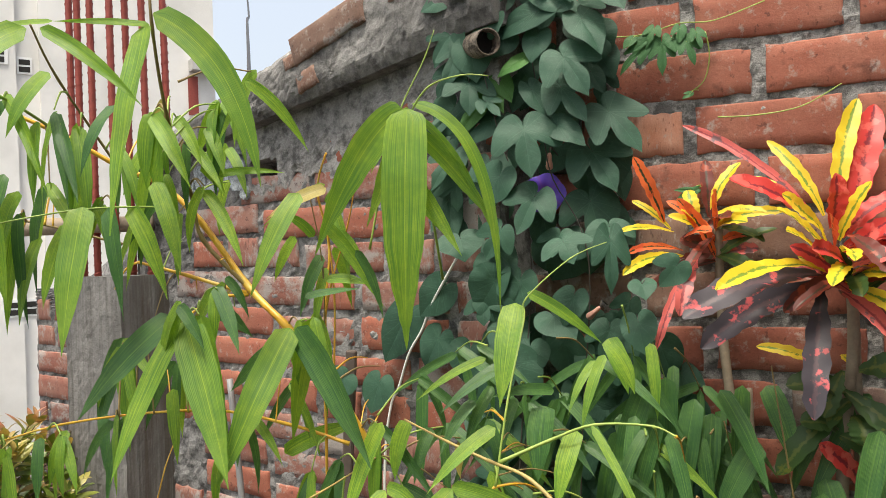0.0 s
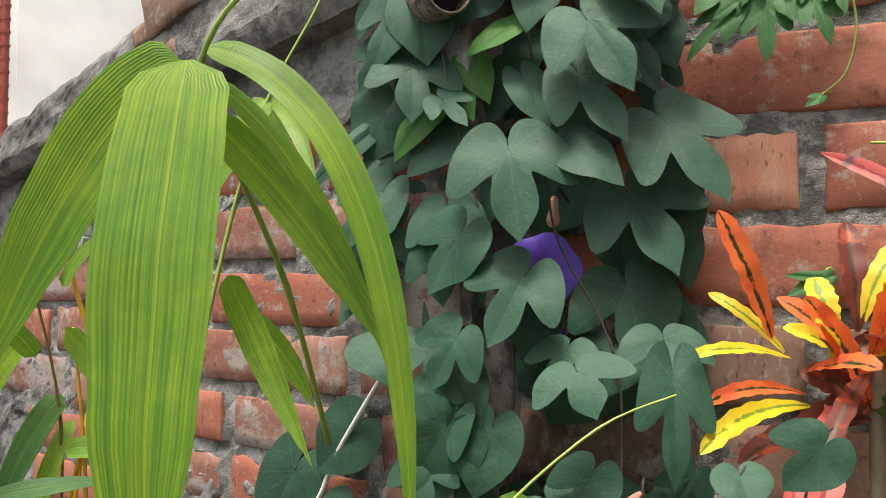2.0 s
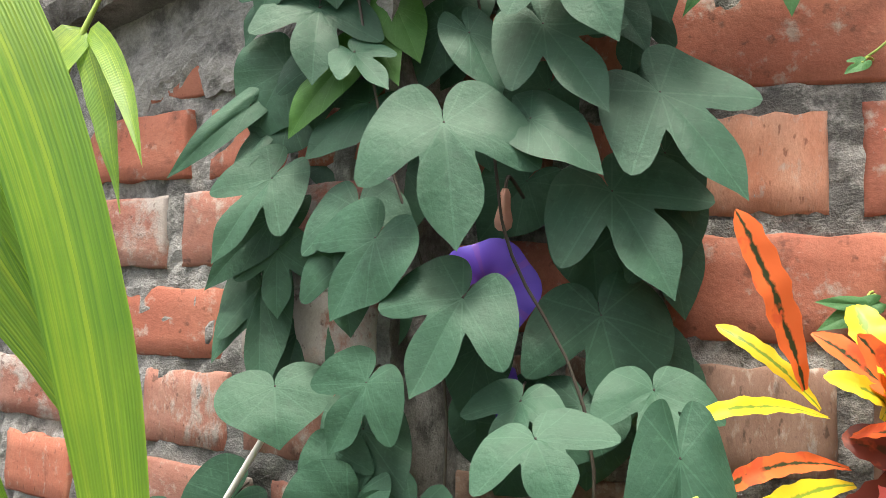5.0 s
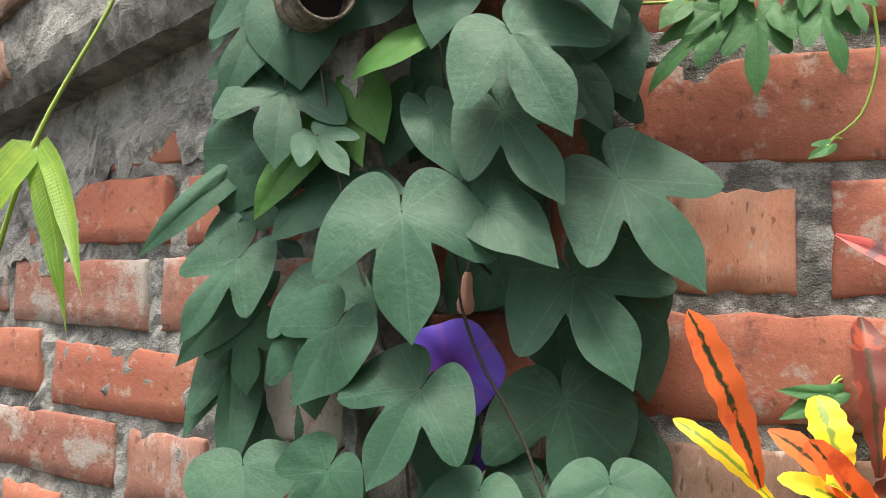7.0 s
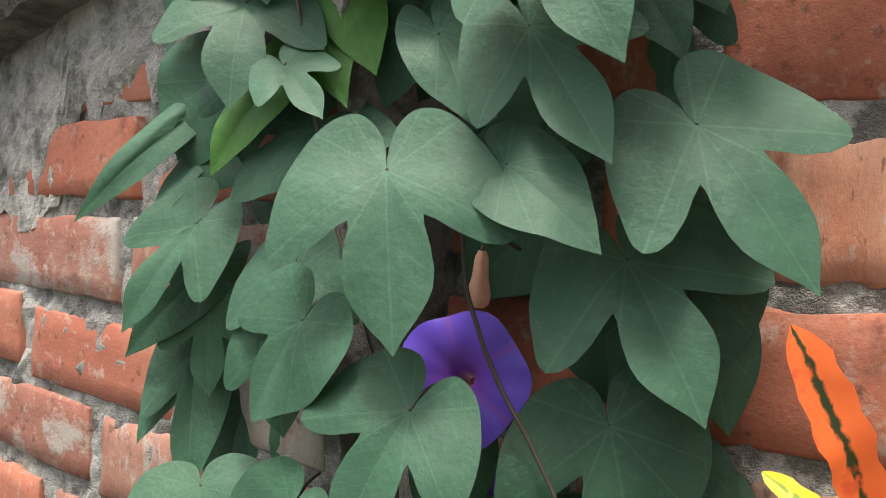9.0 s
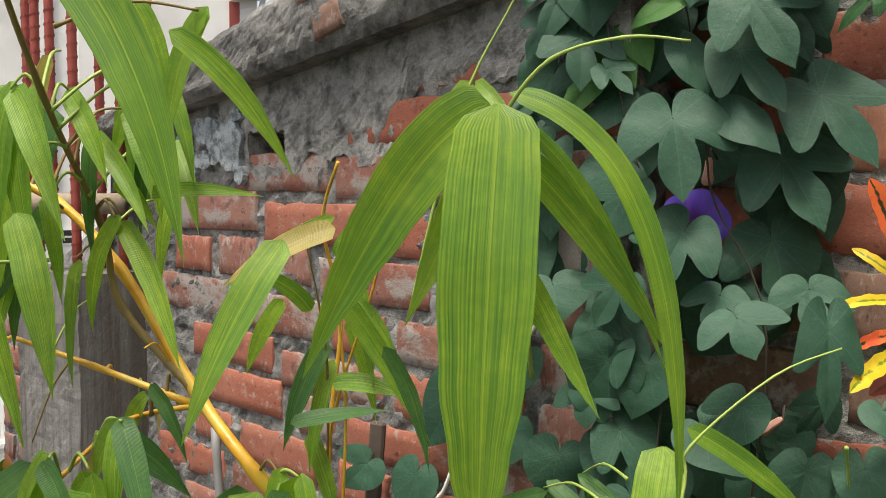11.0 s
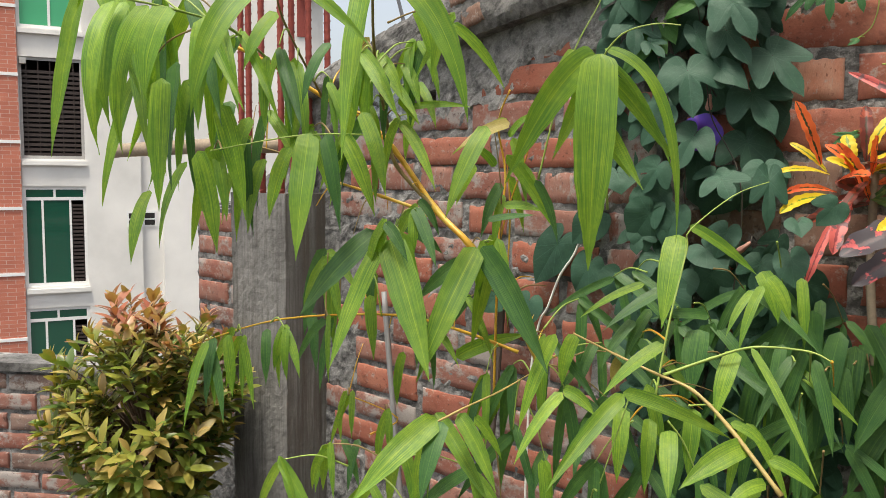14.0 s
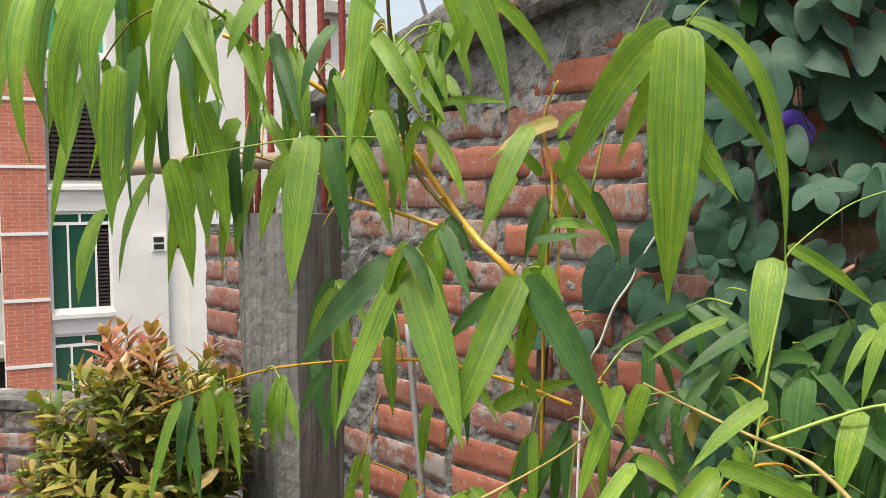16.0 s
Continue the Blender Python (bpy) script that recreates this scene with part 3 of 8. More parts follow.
# ---- pipes and cables on the wall ----
pipe = thing("drain_pipe", "short cement-caked brown pipe stub in the wall, mouth outwards", "pipe", (-0.330, -0.118, 1.606))
bm = bmesh.new()
for r, y0, y1 in ((0.0235, -0.045, 0.16), (0.0210, -0.0455, 0.16)):
    a = [bm.verts.new((math.cos(k_ * math.pi / 16) * r, y0, math.sin(k_ * math.pi / 16) * r)) for k_ in range(32)]
    b = [bm.verts.new((math.cos(k_ * math.pi / 16) * r, y1, math.sin(k_ * math.pi / 16) * r)) for k_ in range(32)]
    for k_ in range(32):
        q = (a[k_], b[k_], b[(k_ + 1) % 32], a[(k_ + 1) % 32])
        bm.faces.new(q if r > 0.022 else q[::-1])
    if r > 0.022:
        outer = a
    else:
        for k_ in range(32):
            bm.faces.new((outer[(k_ + 1) % 32], a[(k_ + 1) % 32], a[k_], outer[k_]))
bm.transform(pose(0, 0, 0, 6, 0, 45))
part("tube", bm, M_pipe, pipe, smooth=True)
# near-black disc set into the tube in place of its inner shade
bm = bmesh.new()
bm.faces.new([bm.verts.new((math.cos(k_ * math.pi / 16) * 0.0213, -0.015, math.sin(k_ * math.pi / 16) * 0.0213)) for k_ in range(32)][::-1])
bm.transform(pose(0, 0, 0, 6, 0, 45))
part("bore", bm, M_dark_inside, pipe, "dark disc standing in for the shade inside the pipe")

cable = thing("cable", "thin white cable hanging down the brick wall", "cable", (-0.37, -0.10, 1.25))
world_part("cord", sweep([(-0.37, -0.10, 1.262), (-0.395, -0.10, 1.225), (-0.455, -0.082, 1.143), (-0.48, -0.074, 1.095), (-0.512, -0.07, 1.048), (-0.54, -0.064, 0.98), (-0.562, -0.06, 0.938), (-0.58, -0.06, 0.80), (-0.59, -0.06, 0.38)], 0.0027, 0.0027, 8), M_cable, cable, smooth=True)
wire = thing("overhead_wire", "black overhead wire crossing the sky", "wire", (-1.04, 0.10, 1.5))
world_part("cord", sweep([(-1.04, 0.10, 1.5), (-1.137, 0.277, 1.688), (-2.19, 1.651, 2.338), (-3.43, 3.27, 3.11), (-9.2, 10.6, 7.2)], 0.006, 0.006, 6), M_black_cable, wire)

rail = thing("bamboo_rail", "weathered bamboo pole lying out from the wall end", "pole", (-1.33, 0.12, 1.335))
world_part("pole", sweep([(-1.33, 0.12, 1.335), (-1.56, -0.0, 1.335), (-1.85, 0.03, 1.332), (-2.15, 0.10, 1.33)], 0.020, 0.022, 12, knots=0.08), M_croton_bark, rail, smooth=True)

stake = thing("stake", "dark wooden stake leaning on the brick wall", "stake", (-0.69, -0.06, 0.35))
bm = bmesh.new()
box(bm, -0.011, -0.006, 0, 0.011, 0.006, 0.70)
bevel(bm, 0.003, 1)
bm.transform(Matrix.Translation((-0.70, -0.06, 0.35)) @ pose(0, 0, 0, 0, 4, 12))
world_part("slat", bm, M_wood, stake)
pole = thing("pole", "thin grey pole leaning on the brick wall", "pole", (-0.96, 0.0, 0.35))
world_part("rod", sweep([(-0.945, 0.0, 0.35), (-0.982, 0.01, 0.64), (-1.026, 0.028, 0.965)], 0.008, 0.007, 8), M_grey_pole, pole, smooth=True)

# ---- soil bed ----
bm = rough_slab(-1.30, 0.70, 0.0, 0.72, 0.34, 0.03, 0.014, 2.0)
bm.transform(pose(0, -0.70, 0.35, -90, 0, 0))
bed = tagged(part("planting_bed", bm, M_soil), "dark soil bed along the brick wall", "soil bed", kind="structure")

# ---- far parapet ----
P0, P1 = Vector((-3.58, -0.25, 0)), Vector((-1.95, 0.41, 0))
PD = (P1 - P0).normalized()
PM = Matrix(((PD.x, -PD.y, 0, P0.x), (PD.y, PD.x, 0, P0.y), (0, 0, 1, 0), (0, 0, 0, 1)))
PLEN = (P1 - P0).length
bm = rough_slab(0, PLEN, 0.0, 0.53, 0.12, 0.03, 0.004, 12.0, pose(0, 0.008, 0))
bm.transform(PM)
parapet = tagged(part("parapet", bm, M_mortar_old), "low old brick parapet of the terrace", "parapet", kind="structure")
bm = rough_slab(-0.01, PLEN, 0.53, 0.562, 0.15, 0.015, 0.004, 13.0, pose(0, -0.012, 0), 0.01)
bm.transform(PM)
part("parapet_cap", bm, M_coping, parapet, "mould-blackened cement cap")

# ---- the apartment house across ----
FA = radians(58)
FM = Matrix.Translation((-11.976, 6.024, -0.489)) @ Matrix.Rotation(FA, 4, "Z")
house = thing("apartment_building", "cream plastered apartment building with a red brick-clad strip", "building", FM @ Vector((0, 0, -8.53)))


def house_part(name, boxes, material, parent=None, label=""):
    bm = bmesh.new()
    wide = name in ("window", "mullion", "transom", "pane", "grille") and all(b[0] > -0.1 and b[3] < 0.74 for b in boxes)
    for b in boxes:
        x0, x1 = (-0.09 + (b[0] + 0.09) * 1.11, -0.09 + (b[3] + 0.09) * 1.11) if wide else (b[0], b[3])
        box(bm, x0, b[1], b[2], x1, b[4], b[5])
    bm.transform(Matrix.Translation(-(FM @ Vector((0, 0, -8.53)))) @ FM)
    return part(name, bm, material, parent or house, label)


Z0, Z1 = -8.5, 9.0
BAY = ((3.99, 6.2), (1.98, 3.55), (-0.03, 1.55), (-2.05, -0.38), (-4.1, -2.45), (-6.2, -4.5))
z = Z0
wallboxes = [(0.82, 0.0, Z0, 1.66, 0.25, Z1), (2.0, 0.0, Z0, 4.77, 0.25, Z1), (1.66, 0.12, Z0, 2.0, 0.25, Z1), (-0.72, 0.02, Z0, -0.09, 0.25, Z1)]
for low, high in BAY[::-1]:
    wallboxes.append((-0.09, 0.0, z, 0.82, 0.25, low))
    z = high
wallboxes.append((-0.09, 0.0, z, 0.82, 0.25, Z1))
wallboxes += [(-4.0, 0.9, Z0, -0.72, 1.1, Z1), (-0.76, 0.02, Z0, -0.72, 1.0, Z1)]
for b_ in wallboxes:
    house_part("wall", [b_], M_facade)
house_part("side_wall", [(4.77, 0.0, Z0, 4.81, 8.0, Z1), (-4.0, 8.0, Z0, 4.81, 8.1, Z1)], M_facade)
house_part("roof", [(-4.0, 0.0, Z1, 4.85, 8.0, Z1 + 0.2)], M_facade_grey)
# near-black backing, painted as the shade of the rooms
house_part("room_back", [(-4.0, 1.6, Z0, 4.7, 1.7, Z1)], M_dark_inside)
house_part("brick_strip", [(-0.735, -0.07, Z0, -0.10, 0.018, Z1)], M_clad, label="red brick-clad strip")
for z in range(-8, 8):
    house_part("white_band", [(-0.745, -0.085, z * 1.025 + 0.16, -0.09, 0.0, z * 1.025 + 0.21)], M_white_frame)
for i, z in enumerate((-6.8, -4.65, -2.55, -0.85, 1.1, 3.25, 5.3, 7.3)):
    house_part("floor_ledge", [(-4.0, 0.35, z + 0.1, -0.76, 0.92, z + 0.32)], M_facade_grey)
    # dark panel before the solid wall, imitating a shaded balcony opening
    house_part("balcony_shade_panel", [(-4.0, 0.86, z - 0.55 - 0.2 * (i % 2), -0.80, 0.897, z - 0.05)], M_dark_inside)
house_part("recess_strip", [(1.66, 0.10, Z0, 2.0, 0.118, Z1)], M_facade, label="shallow grey recess in the plaster")
for zz in (3.90, 1.88, -0.14, -2.16):
    house_part("sill_band", [(-0.08, -0.06, zz, 0.84, -0.002, zz + 0.07)], M_facade)


def window(low, high, style):
    w = house_part("window", [(-0.09, 0.03, low, 0.73, 0.05, low + 0.05), (-0.09, 0.03, high - 0.05, 0.73, 0.05, high), (-0.09, 0.03, low + 0.05, -0.05, 0.05, high - 0.05), (0.69, 0.03, low + 0.05, 0.73, 0.05, high - 0.05)],
                   M_white_frame if style != "grille" else M_facade_grey)
    if style == "shutter":
        house_part("mullion", [(0.30, 0.025, low + 0.05, 0.335, 0.055, high - 0.05)], M_white_frame, w)
        house_part("pane", [(-0.05, 0.036, low + 0.05, 0.30, 0.046, high - 0.05)], M_green_board, w, "bright green pane")
        house_part("pane", [(0.335, 0.036, low + 0.05, 0.69, 0.046, high - 0.05)], M_green_board, w, "bright green pane")
    elif style == "glass":
        bar = high - 0.22
        house_part("transom", [(-0.05, 0.025, bar, 0.69, 0.055, bar + 0.05)], M_white_frame, w)
        house_part("mullion", [(0.14, 0.025, low + 0.05, 0.17, 0.055, bar), (0.30, 0.025, bar + 0.05, 0.33, 0.055, high - 0.05), (0.50, 0.025, low + 0.05, 0.53, 0.055, bar)], M_white_frame, w)
        house_part("pane", [(-0.05, 0.036, low + 0.05, 0.14, 0.046, bar)], M_glass, w, "dark green glass")
        house_part("pane", [(0.17, 0.036, low + 0.05, 0.50, 0.046, bar)], M_glass, w, "dark green glass")
        house_part("pane", [(-0.05, 0.036, bar + 0.05, 0.30, 0.046, high - 0.05)], M_glass, w, "dark green glass")
        house_part("pane", [(0.33, 0.036, bar + 0.05, 0.69, 0.046, high - 0.05)], M_glass, w, "dark green glass")
        house_part("grille", [(0.53, 0.04, low + 0.06 + 0.06 * k_, 0.69, 0.05, low + 0.095 + 0.06 * k_) for k_ in range(int((bar - low - 0.1) / 0.06))], M_grille, w, "iron security grille")
    else:
        house_part("grille", [(-0.05, 0.05, low + 0.05 + 0.075 * k_, 0.69, 0.065, low + 0.095 + 0.075 * k_) for k_ in range(int((high - low - 0.2) / 0.075))]
                   + [(0.0 + 0.15 * k_, 0.04, low + 0.05, 0.015 + 0.15 * k_, 0.05, high - 0.05) for k_ in range(5)], M_grille, w, "rusty iron window grille")
        house_part("hood_pipe", [(-0.07, -0.1, high - 0.12, 0.02, 0.02, high - 0.03)], M_facade_grey, w)


for (low, high), style in zip(BAY, ("shutter", "grille", "glass", "glass", "grille", "glass")):
    window(low, high, style)
for x, zz in ((1.31, 4.81), (1.68, 4.70), (1.42, 0.88), (1.68, 0.88), (1.42, -3.1), (1.68, -3.1)):
    v_ = house_part("vent_window", [(x, -0.02, zz, x + 0.24, 0.0, zz + 0.27)] if x < 1.6 else [(x, 0.08, zz, x + 0.22, 0.1, zz + 0.27)], M_white_frame, label="small white louvred vent window")
    y = -0.025 if x < 1.6 else 0.075
    for k_ in range(2):
        house_part("pane", [(x + 0.03, y, zz + 0.03 + 0.115 * k_, x + 0.19, y + 0.02, zz + 0.115 + 0.115 * k_)], M_dark_inside, v_)
house_part("corner_ledge", [(4.35, -0.25, 4.95, 4.85, 0.0, 5.15)], M_facade_grey)
house_part("shutter_panel", [(4.33, -0.02, 4.2, 4.5, 0.0, 4.88)], M_rebar, label="small red-painted panel")

# ---- leaf builders ----
def link_piece(name, bm, material, parent, at, label=""):
    me = bpy.data.meshes.new(name)
    for f_ in bm.faces:
        f_.smooth = True
    bm.to_mesh(me)
    bm.free()
    me.materials.append(material)
    ob = new(name, me)
    ob.parent = parent
    ob.location = Vector(at) - parent.matrix_world.translation
    if label:
        ob["label"] = label
    return ob


def along(b, c, t, v):
    return b * (1 - v) ** 2 + c * 2 * v * (1 - v) + t * v * v


def strap(bm, base, tip, width, ctrl, face, profile, fold=0.12, ripple=0.0, edge=0.0, rows=14, cols=4, seed=0.0, twist=0.0):
    """A blade from base to tip bent through ctrl, its upper side towards face."""
    uvl = bm.loops.layers.uv.verify()
    base, tip, ctrl = Vector(base), Vector(tip), Vector(ctrl)
    size = (tip - base).length
    last, lastv = None, 0
    for i in range(rows + 1):
        v = i / rows
        p = along(base, ctrl, tip, v)
        d = (along(base, ctrl, tip, min(1, v + 0.02)) - along(base, ctrl, tip, max(0, v - 0.02))).normalized()
        side = d.cross(face).normalized()
        if twist:
            side = Matrix.Rotation(twist * v, 3, d) @ side
        nrm = side.cross(d)
        half = profile(v) * width / 2
        row = []
        for j in range(cols + 1):
            u = j / cols * 2 - 1
            w_ = 1 + edge * math.sin(v * 38 + seed + (2 if u > 0 else 0))
            off = side * (u * half * w_) + nrm * (abs(u) * half * 2 * fold + ripple * size * noise.noise(Vector((v * 5 + seed, u * 0.7, seed))) + edge * half * 0.7 * abs(u) * math.sin(v * 30 + seed))
            row.append(bm.verts.new(p + off))
        if last:
            for j in range(cols):
                f_ = bm.faces.new((last[j], last[j + 1], row[j + 1], row[j]))
                for lp, (uu, vv) in zip(f_.loops, ((j / cols, lastv), ((j + 1) / cols, lastv), ((j + 1) / cols, v), (j / cols, v))):
                    lp[uvl].uv = (uu, vv)
        last, lastv = row, v


def table(points):
    def shape(v):
        for (a, x), (b, y) in zip(points, points[1:]):
            if v <= b:
                k_ = (v - a) / (b - a)
                return x + (y - x) * (3 * k_ * k_ - 2 * k_ ** 3)
        return points[-1][1]
    return shape


BLADE = table(((0, 0.10), (0.025, 0.66), (0.07, 0.88), (0.2, 0.98), (0.42, 1.0), (0.6, 0.88), (0.75, 0.62), (0.87, 0.33), (0.95, 0.12), (1, 0.01)))
STRAP = table(((0, 0.22), (0.12, 0.5), (0.35, 0.9), (0.62, 1.0), (0.86, 0.85), (0.96, 0.5), (1, 0.1)))
rng = random.Random(7)

# ---- bamboo ----
bamboo = thing("bamboo", "golden-stemmed bamboo with long striped light green leaves", "bamboo", (-0.45, -0.25, 0.34))


def bamboo_leaf(bx, by, bz, tx, ty, tz, width, sag, material=None):
    b, t = Vector((bx, by, bz)), Vector((tx, ty, tz))
    c = (t - b).normalized()
    perp = Vector((0, 0, 1)) - c * c.z
    flat = Vector((c.x, c.y, 0))
    perp = perp * 1.0 + (flat * 0.6 if flat.length > 0.1 else Vector((0.1, -0.3, 0)))
    perp -= c * perp.dot(c)
    perp = perp.normalized() if perp.length > 0.05 else Vector((0, -1, 0))
    ctrl = (b + t) / 2 + perp * (sag * (0.9 if sag > 0.045 else 0.45) + 0.004) - c * (t - b).length * 0.1
    face = Vector((0.35 + rng.uniform(-0.5, 0.4), -1, 0.35 + rng.uniform(-0.3, 0.3))).normalized()
    bm = bmesh.new()
    strap(bm, Vector((0, 0, 0)), t - b, width, ctrl - b, face, BLADE, 0.10, 0.012, 0.0, 16, 4, rng.uniform(0, 50), rng.uniform(-0.35, 0.35))
    if material is None:
        material = M_bamboo if rng.random() < 0.74 else M_bamboo_dark
    return link_piece("leaf", bm, material, bamboo, b)


def bamboo_stem(points, r0, r1, material):
    world_part("culm" if material == M_culm else "twig", sweep(points, r0, r1, 8, knots=0.22), material, bamboo, smooth=True)


bamboo_leaf(-0.269, -0.485, 1.303, -0.237, -0.465, 1.253, 0.015, 0.008)
bamboo_leaf(-0.543, -0.681, 1.555, -0.409, -0.651, 1.328, 0.037, 0.072)
bamboo_leaf(-0.565, -0.672, 1.547, -0.540, -0.766, 1.275, 0.043, 0.024)
bamboo_leaf(-0.463, -0.607, 1.474, -0.395, -0.566, 1.380, 0.016, 0.032)
bamboo_leaf(-0.643, -0.786, 1.527, -0.677, -0.904, 1.326, 0.035, 0.064)
bamboo_leaf(-0.629, -0.777, 1.527, -0.510, -0.738, 1.426, 0.018, 0.024)
bamboo_leaf(-0.561, -0.670, 1.546, -0.657, -0.735, 1.549, 0.009, 0.000)
bamboo_leaf(-0.657, -0.735, 1.549, -0.744, -0.819, 1.514, 0.009, 0.016)
bamboo_leaf(-0.756, -0.950, 1.474, -0.745, -0.989, 1.277, 0.030, 0.064)
bamboo_leaf(-0.763, -0.931, 1.476, -0.760, -0.961, 1.313, 0.034, 0.048)
bamboo_leaf(-0.771, -0.888, 1.480, -0.780, -0.928, 1.280, 0.028, 0.048)
bamboo_leaf(-0.702, -0.914, 1.467, -0.708, -0.948, 1.346, 0.041, 0.040)
bamboo_leaf(-0.739, -0.895, 1.381, -0.723, -0.918, 1.205, 0.029, 0.024)
bamboo_leaf(-0.695, -0.861, 1.462, -0.683, -0.885, 1.311, 0.030, 0.024)
bamboo_leaf(-0.755, -0.856, 1.408, -0.742, -0.881, 1.233, 0.034, 0.024)
bamboo_leaf(-0.775, -0.890, 1.232, -0.769, -0.928, 1.133, 0.021, 0.024)
bamboo_leaf(-0.772, -0.826, 1.272, -0.786, -0.866, 1.150, 0.019, 0.032)
bamboo_leaf(-0.774, -0.803, 1.288, -0.734, -0.807, 1.140, 0.032, 0.024)
bamboo_leaf(-0.771, -0.761, 1.357, -0.715, -0.768, 1.188, 0.034, 0.024)
bamboo_leaf(-0.756, -0.715, 1.342, -0.760, -0.748, 1.219, 0.028, 0.024)
bamboo_leaf(-0.737, -0.698, 1.435, -0.723, -0.718, 1.315, 0.022, 0.016)
bamboo_leaf(-0.733, -0.671, 1.433, -0.702, -0.678, 1.351, 0.022, 0.016)
bamboo_leaf(-0.641, -0.712, 1.315, -0.614, -0.775, 1.134, 0.037, 0.024)
bamboo_leaf(-0.647, -0.667, 1.316, -0.600, -0.691, 1.168, 0.029, 0.024)
bamboo_leaf(-0.638, -0.637, 1.317, -0.576, -0.638, 1.192, 0.027, 0.024)
bamboo_leaf(-0.717, -0.667, 1.298, -0.729, -0.705, 1.183, 0.032, 0.016)
bamboo_leaf(-0.764, -0.676, 1.280, -0.769, -0.709, 1.163, 0.031, 0.016)
bamboo_leaf(-0.626, -0.603, 1.353, -0.569, -0.619, 1.222, 0.025, 0.024)
bamboo_leaf(-0.607, -0.528, 1.380, -0.579, -0.511, 1.338, 0.017, 0.008)
bamboo_leaf(-0.462, -0.493, 1.333, -0.488, -0.578, 1.189, 0.028, 0.024)
bamboo_leaf(-0.459, -0.430, 1.349, -0.535, -0.484, 1.287, 0.012, 0.016)
bamboo_leaf(-0.670, -0.627, 1.460, -0.691, -0.670, 1.360, 0.024, 0.024)
bamboo_leaf(-0.725, -0.686, 1.501, -0.744, -0.740, 1.409, 0.022, 0.024)
bamboo_leaf(-0.561, -0.550, 1.515, -0.536, -0.538, 1.426, 0.021, 0.016)
bamboo_leaf(-0.646, -0.552, 1.435, -0.654, -0.561, 1.365, 0.028, 0.008)
bamboo_leaf(-0.461, -0.526, 1.143, -0.491, -0.653, 0.951, 0.042, 0.016)
bamboo_leaf(-0.454, -0.521, 1.144, -0.330, -0.543, 0.963, 0.043, 0.024)
bamboo_leaf(-0.562, -0.618, 1.157, -0.454, -0.675, 0.962, 0.051, 0.016)
bamboo_leaf(-0.573, -0.613, 1.160, -0.598, -0.724, 0.969, 0.031, 0.024)
bamboo_leaf(-0.590, -0.612, 1.167, -0.661, -0.715, 1.042, 0.036, 0.024)
bamboo_leaf(-0.582, -0.558, 1.180, -0.515, -0.539, 1.131, 0.024, 0.016)
bamboo_leaf(-0.519, -0.470, 1.114, -0.579, -0.514, 1.048, 0.025, 0.008)
bamboo_leaf(-0.702, -0.593, 1.126, -0.680, -0.610, 0.976, 0.027, 0.016)
bamboo_leaf(-0.709, -0.627, 1.031, -0.689, -0.642, 0.935, 0.023, 0.016)
bamboo_leaf(-0.633, -0.574, 1.060, -0.613, -0.590, 0.959, 0.023, 0.016)
bamboo_leaf(-0.728, -0.834, 1.018, -0.731, -0.878, 0.898, 0.014, 0.016)
bamboo_leaf(-0.735, -0.814, 1.019, -0.728, -0.839, 0.921, 0.016, 0.016)
bamboo_leaf(-0.734, -0.789, 1.018, -0.712, -0.803, 0.931, 0.021, 0.016)
bamboo_leaf(-0.728, -0.761, 1.015, -0.714, -0.781, 0.917, 0.015, 0.016)
bamboo_leaf(-0.714, -0.727, 1.020, -0.700, -0.746, 0.937, 0.017, 0.016)
bamboo_leaf(-0.702, -0.695, 1.023, -0.704, -0.724, 0.955, 0.017, 0.016)
bamboo_leaf(-0.202, -0.326, 1.163, -0.201, -0.405, 1.022, 0.039, 0.016)
bamboo_leaf(-0.186, -0.314, 1.178, -0.086, -0.275, 1.099, 0.019, 0.016)
bamboo_leaf(-0.091, -0.218, 1.100, -0.058, -0.236, 1.018, 0.031, 0.016)
bamboo_leaf(-0.732, -0.564, 1.131, -0.746, -0.605, 0.985, 0.029, 0.016)
bamboo_leaf(-0.681, -0.539, 1.424, -0.705, -0.584, 1.337, 0.022, 0.016)
bamboo_leaf(-0.744, -0.610, 1.365, -0.750, -0.644, 1.243, 0.025, 0.016)
bamboo_leaf(-0.838, -0.672, 1.373, -0.838, -0.703, 1.251, 0.025, 0.016)
bamboo_leaf(-0.597, -0.510, 1.366, -0.501, -0.470, 1.366, 0.012, 0.016)
bamboo_leaf(-0.396, -0.453, 1.249, -0.363, -0.436, 1.146, 0.015, 0.024)
bamboo_leaf(-0.467, -0.480, 1.184, -0.401, -0.435, 1.193, 0.013, 0.000)
bamboo_leaf(-0.567, -0.403, 0.933, -0.460, -0.329, 0.974, 0.027, 0.024)
bamboo_leaf(-0.524, -0.417, 1.273, -0.550, -0.438, 1.205, 0.016, 0.008)
bamboo_leaf(-0.475, -0.385, 1.255, -0.452, -0.374, 1.158, 0.016, 0.008)
def bent_blade(base, ctrl, tip, width, face, material, twist=0.0):
    """A bamboo leaf with a given bend and facing."""
    b = Vector(base)
    bm = bmesh.new()
    strap(bm, Vector((0, 0, 0)), Vector(tip) - b, width, Vector(ctrl) - b, Vector(face).normalized(), BLADE, 0.10, 0.008, 0.0, 28, 6, rng.uniform(0, 50), twist)
    return link_piece("leaf", bm, material, bamboo, b)


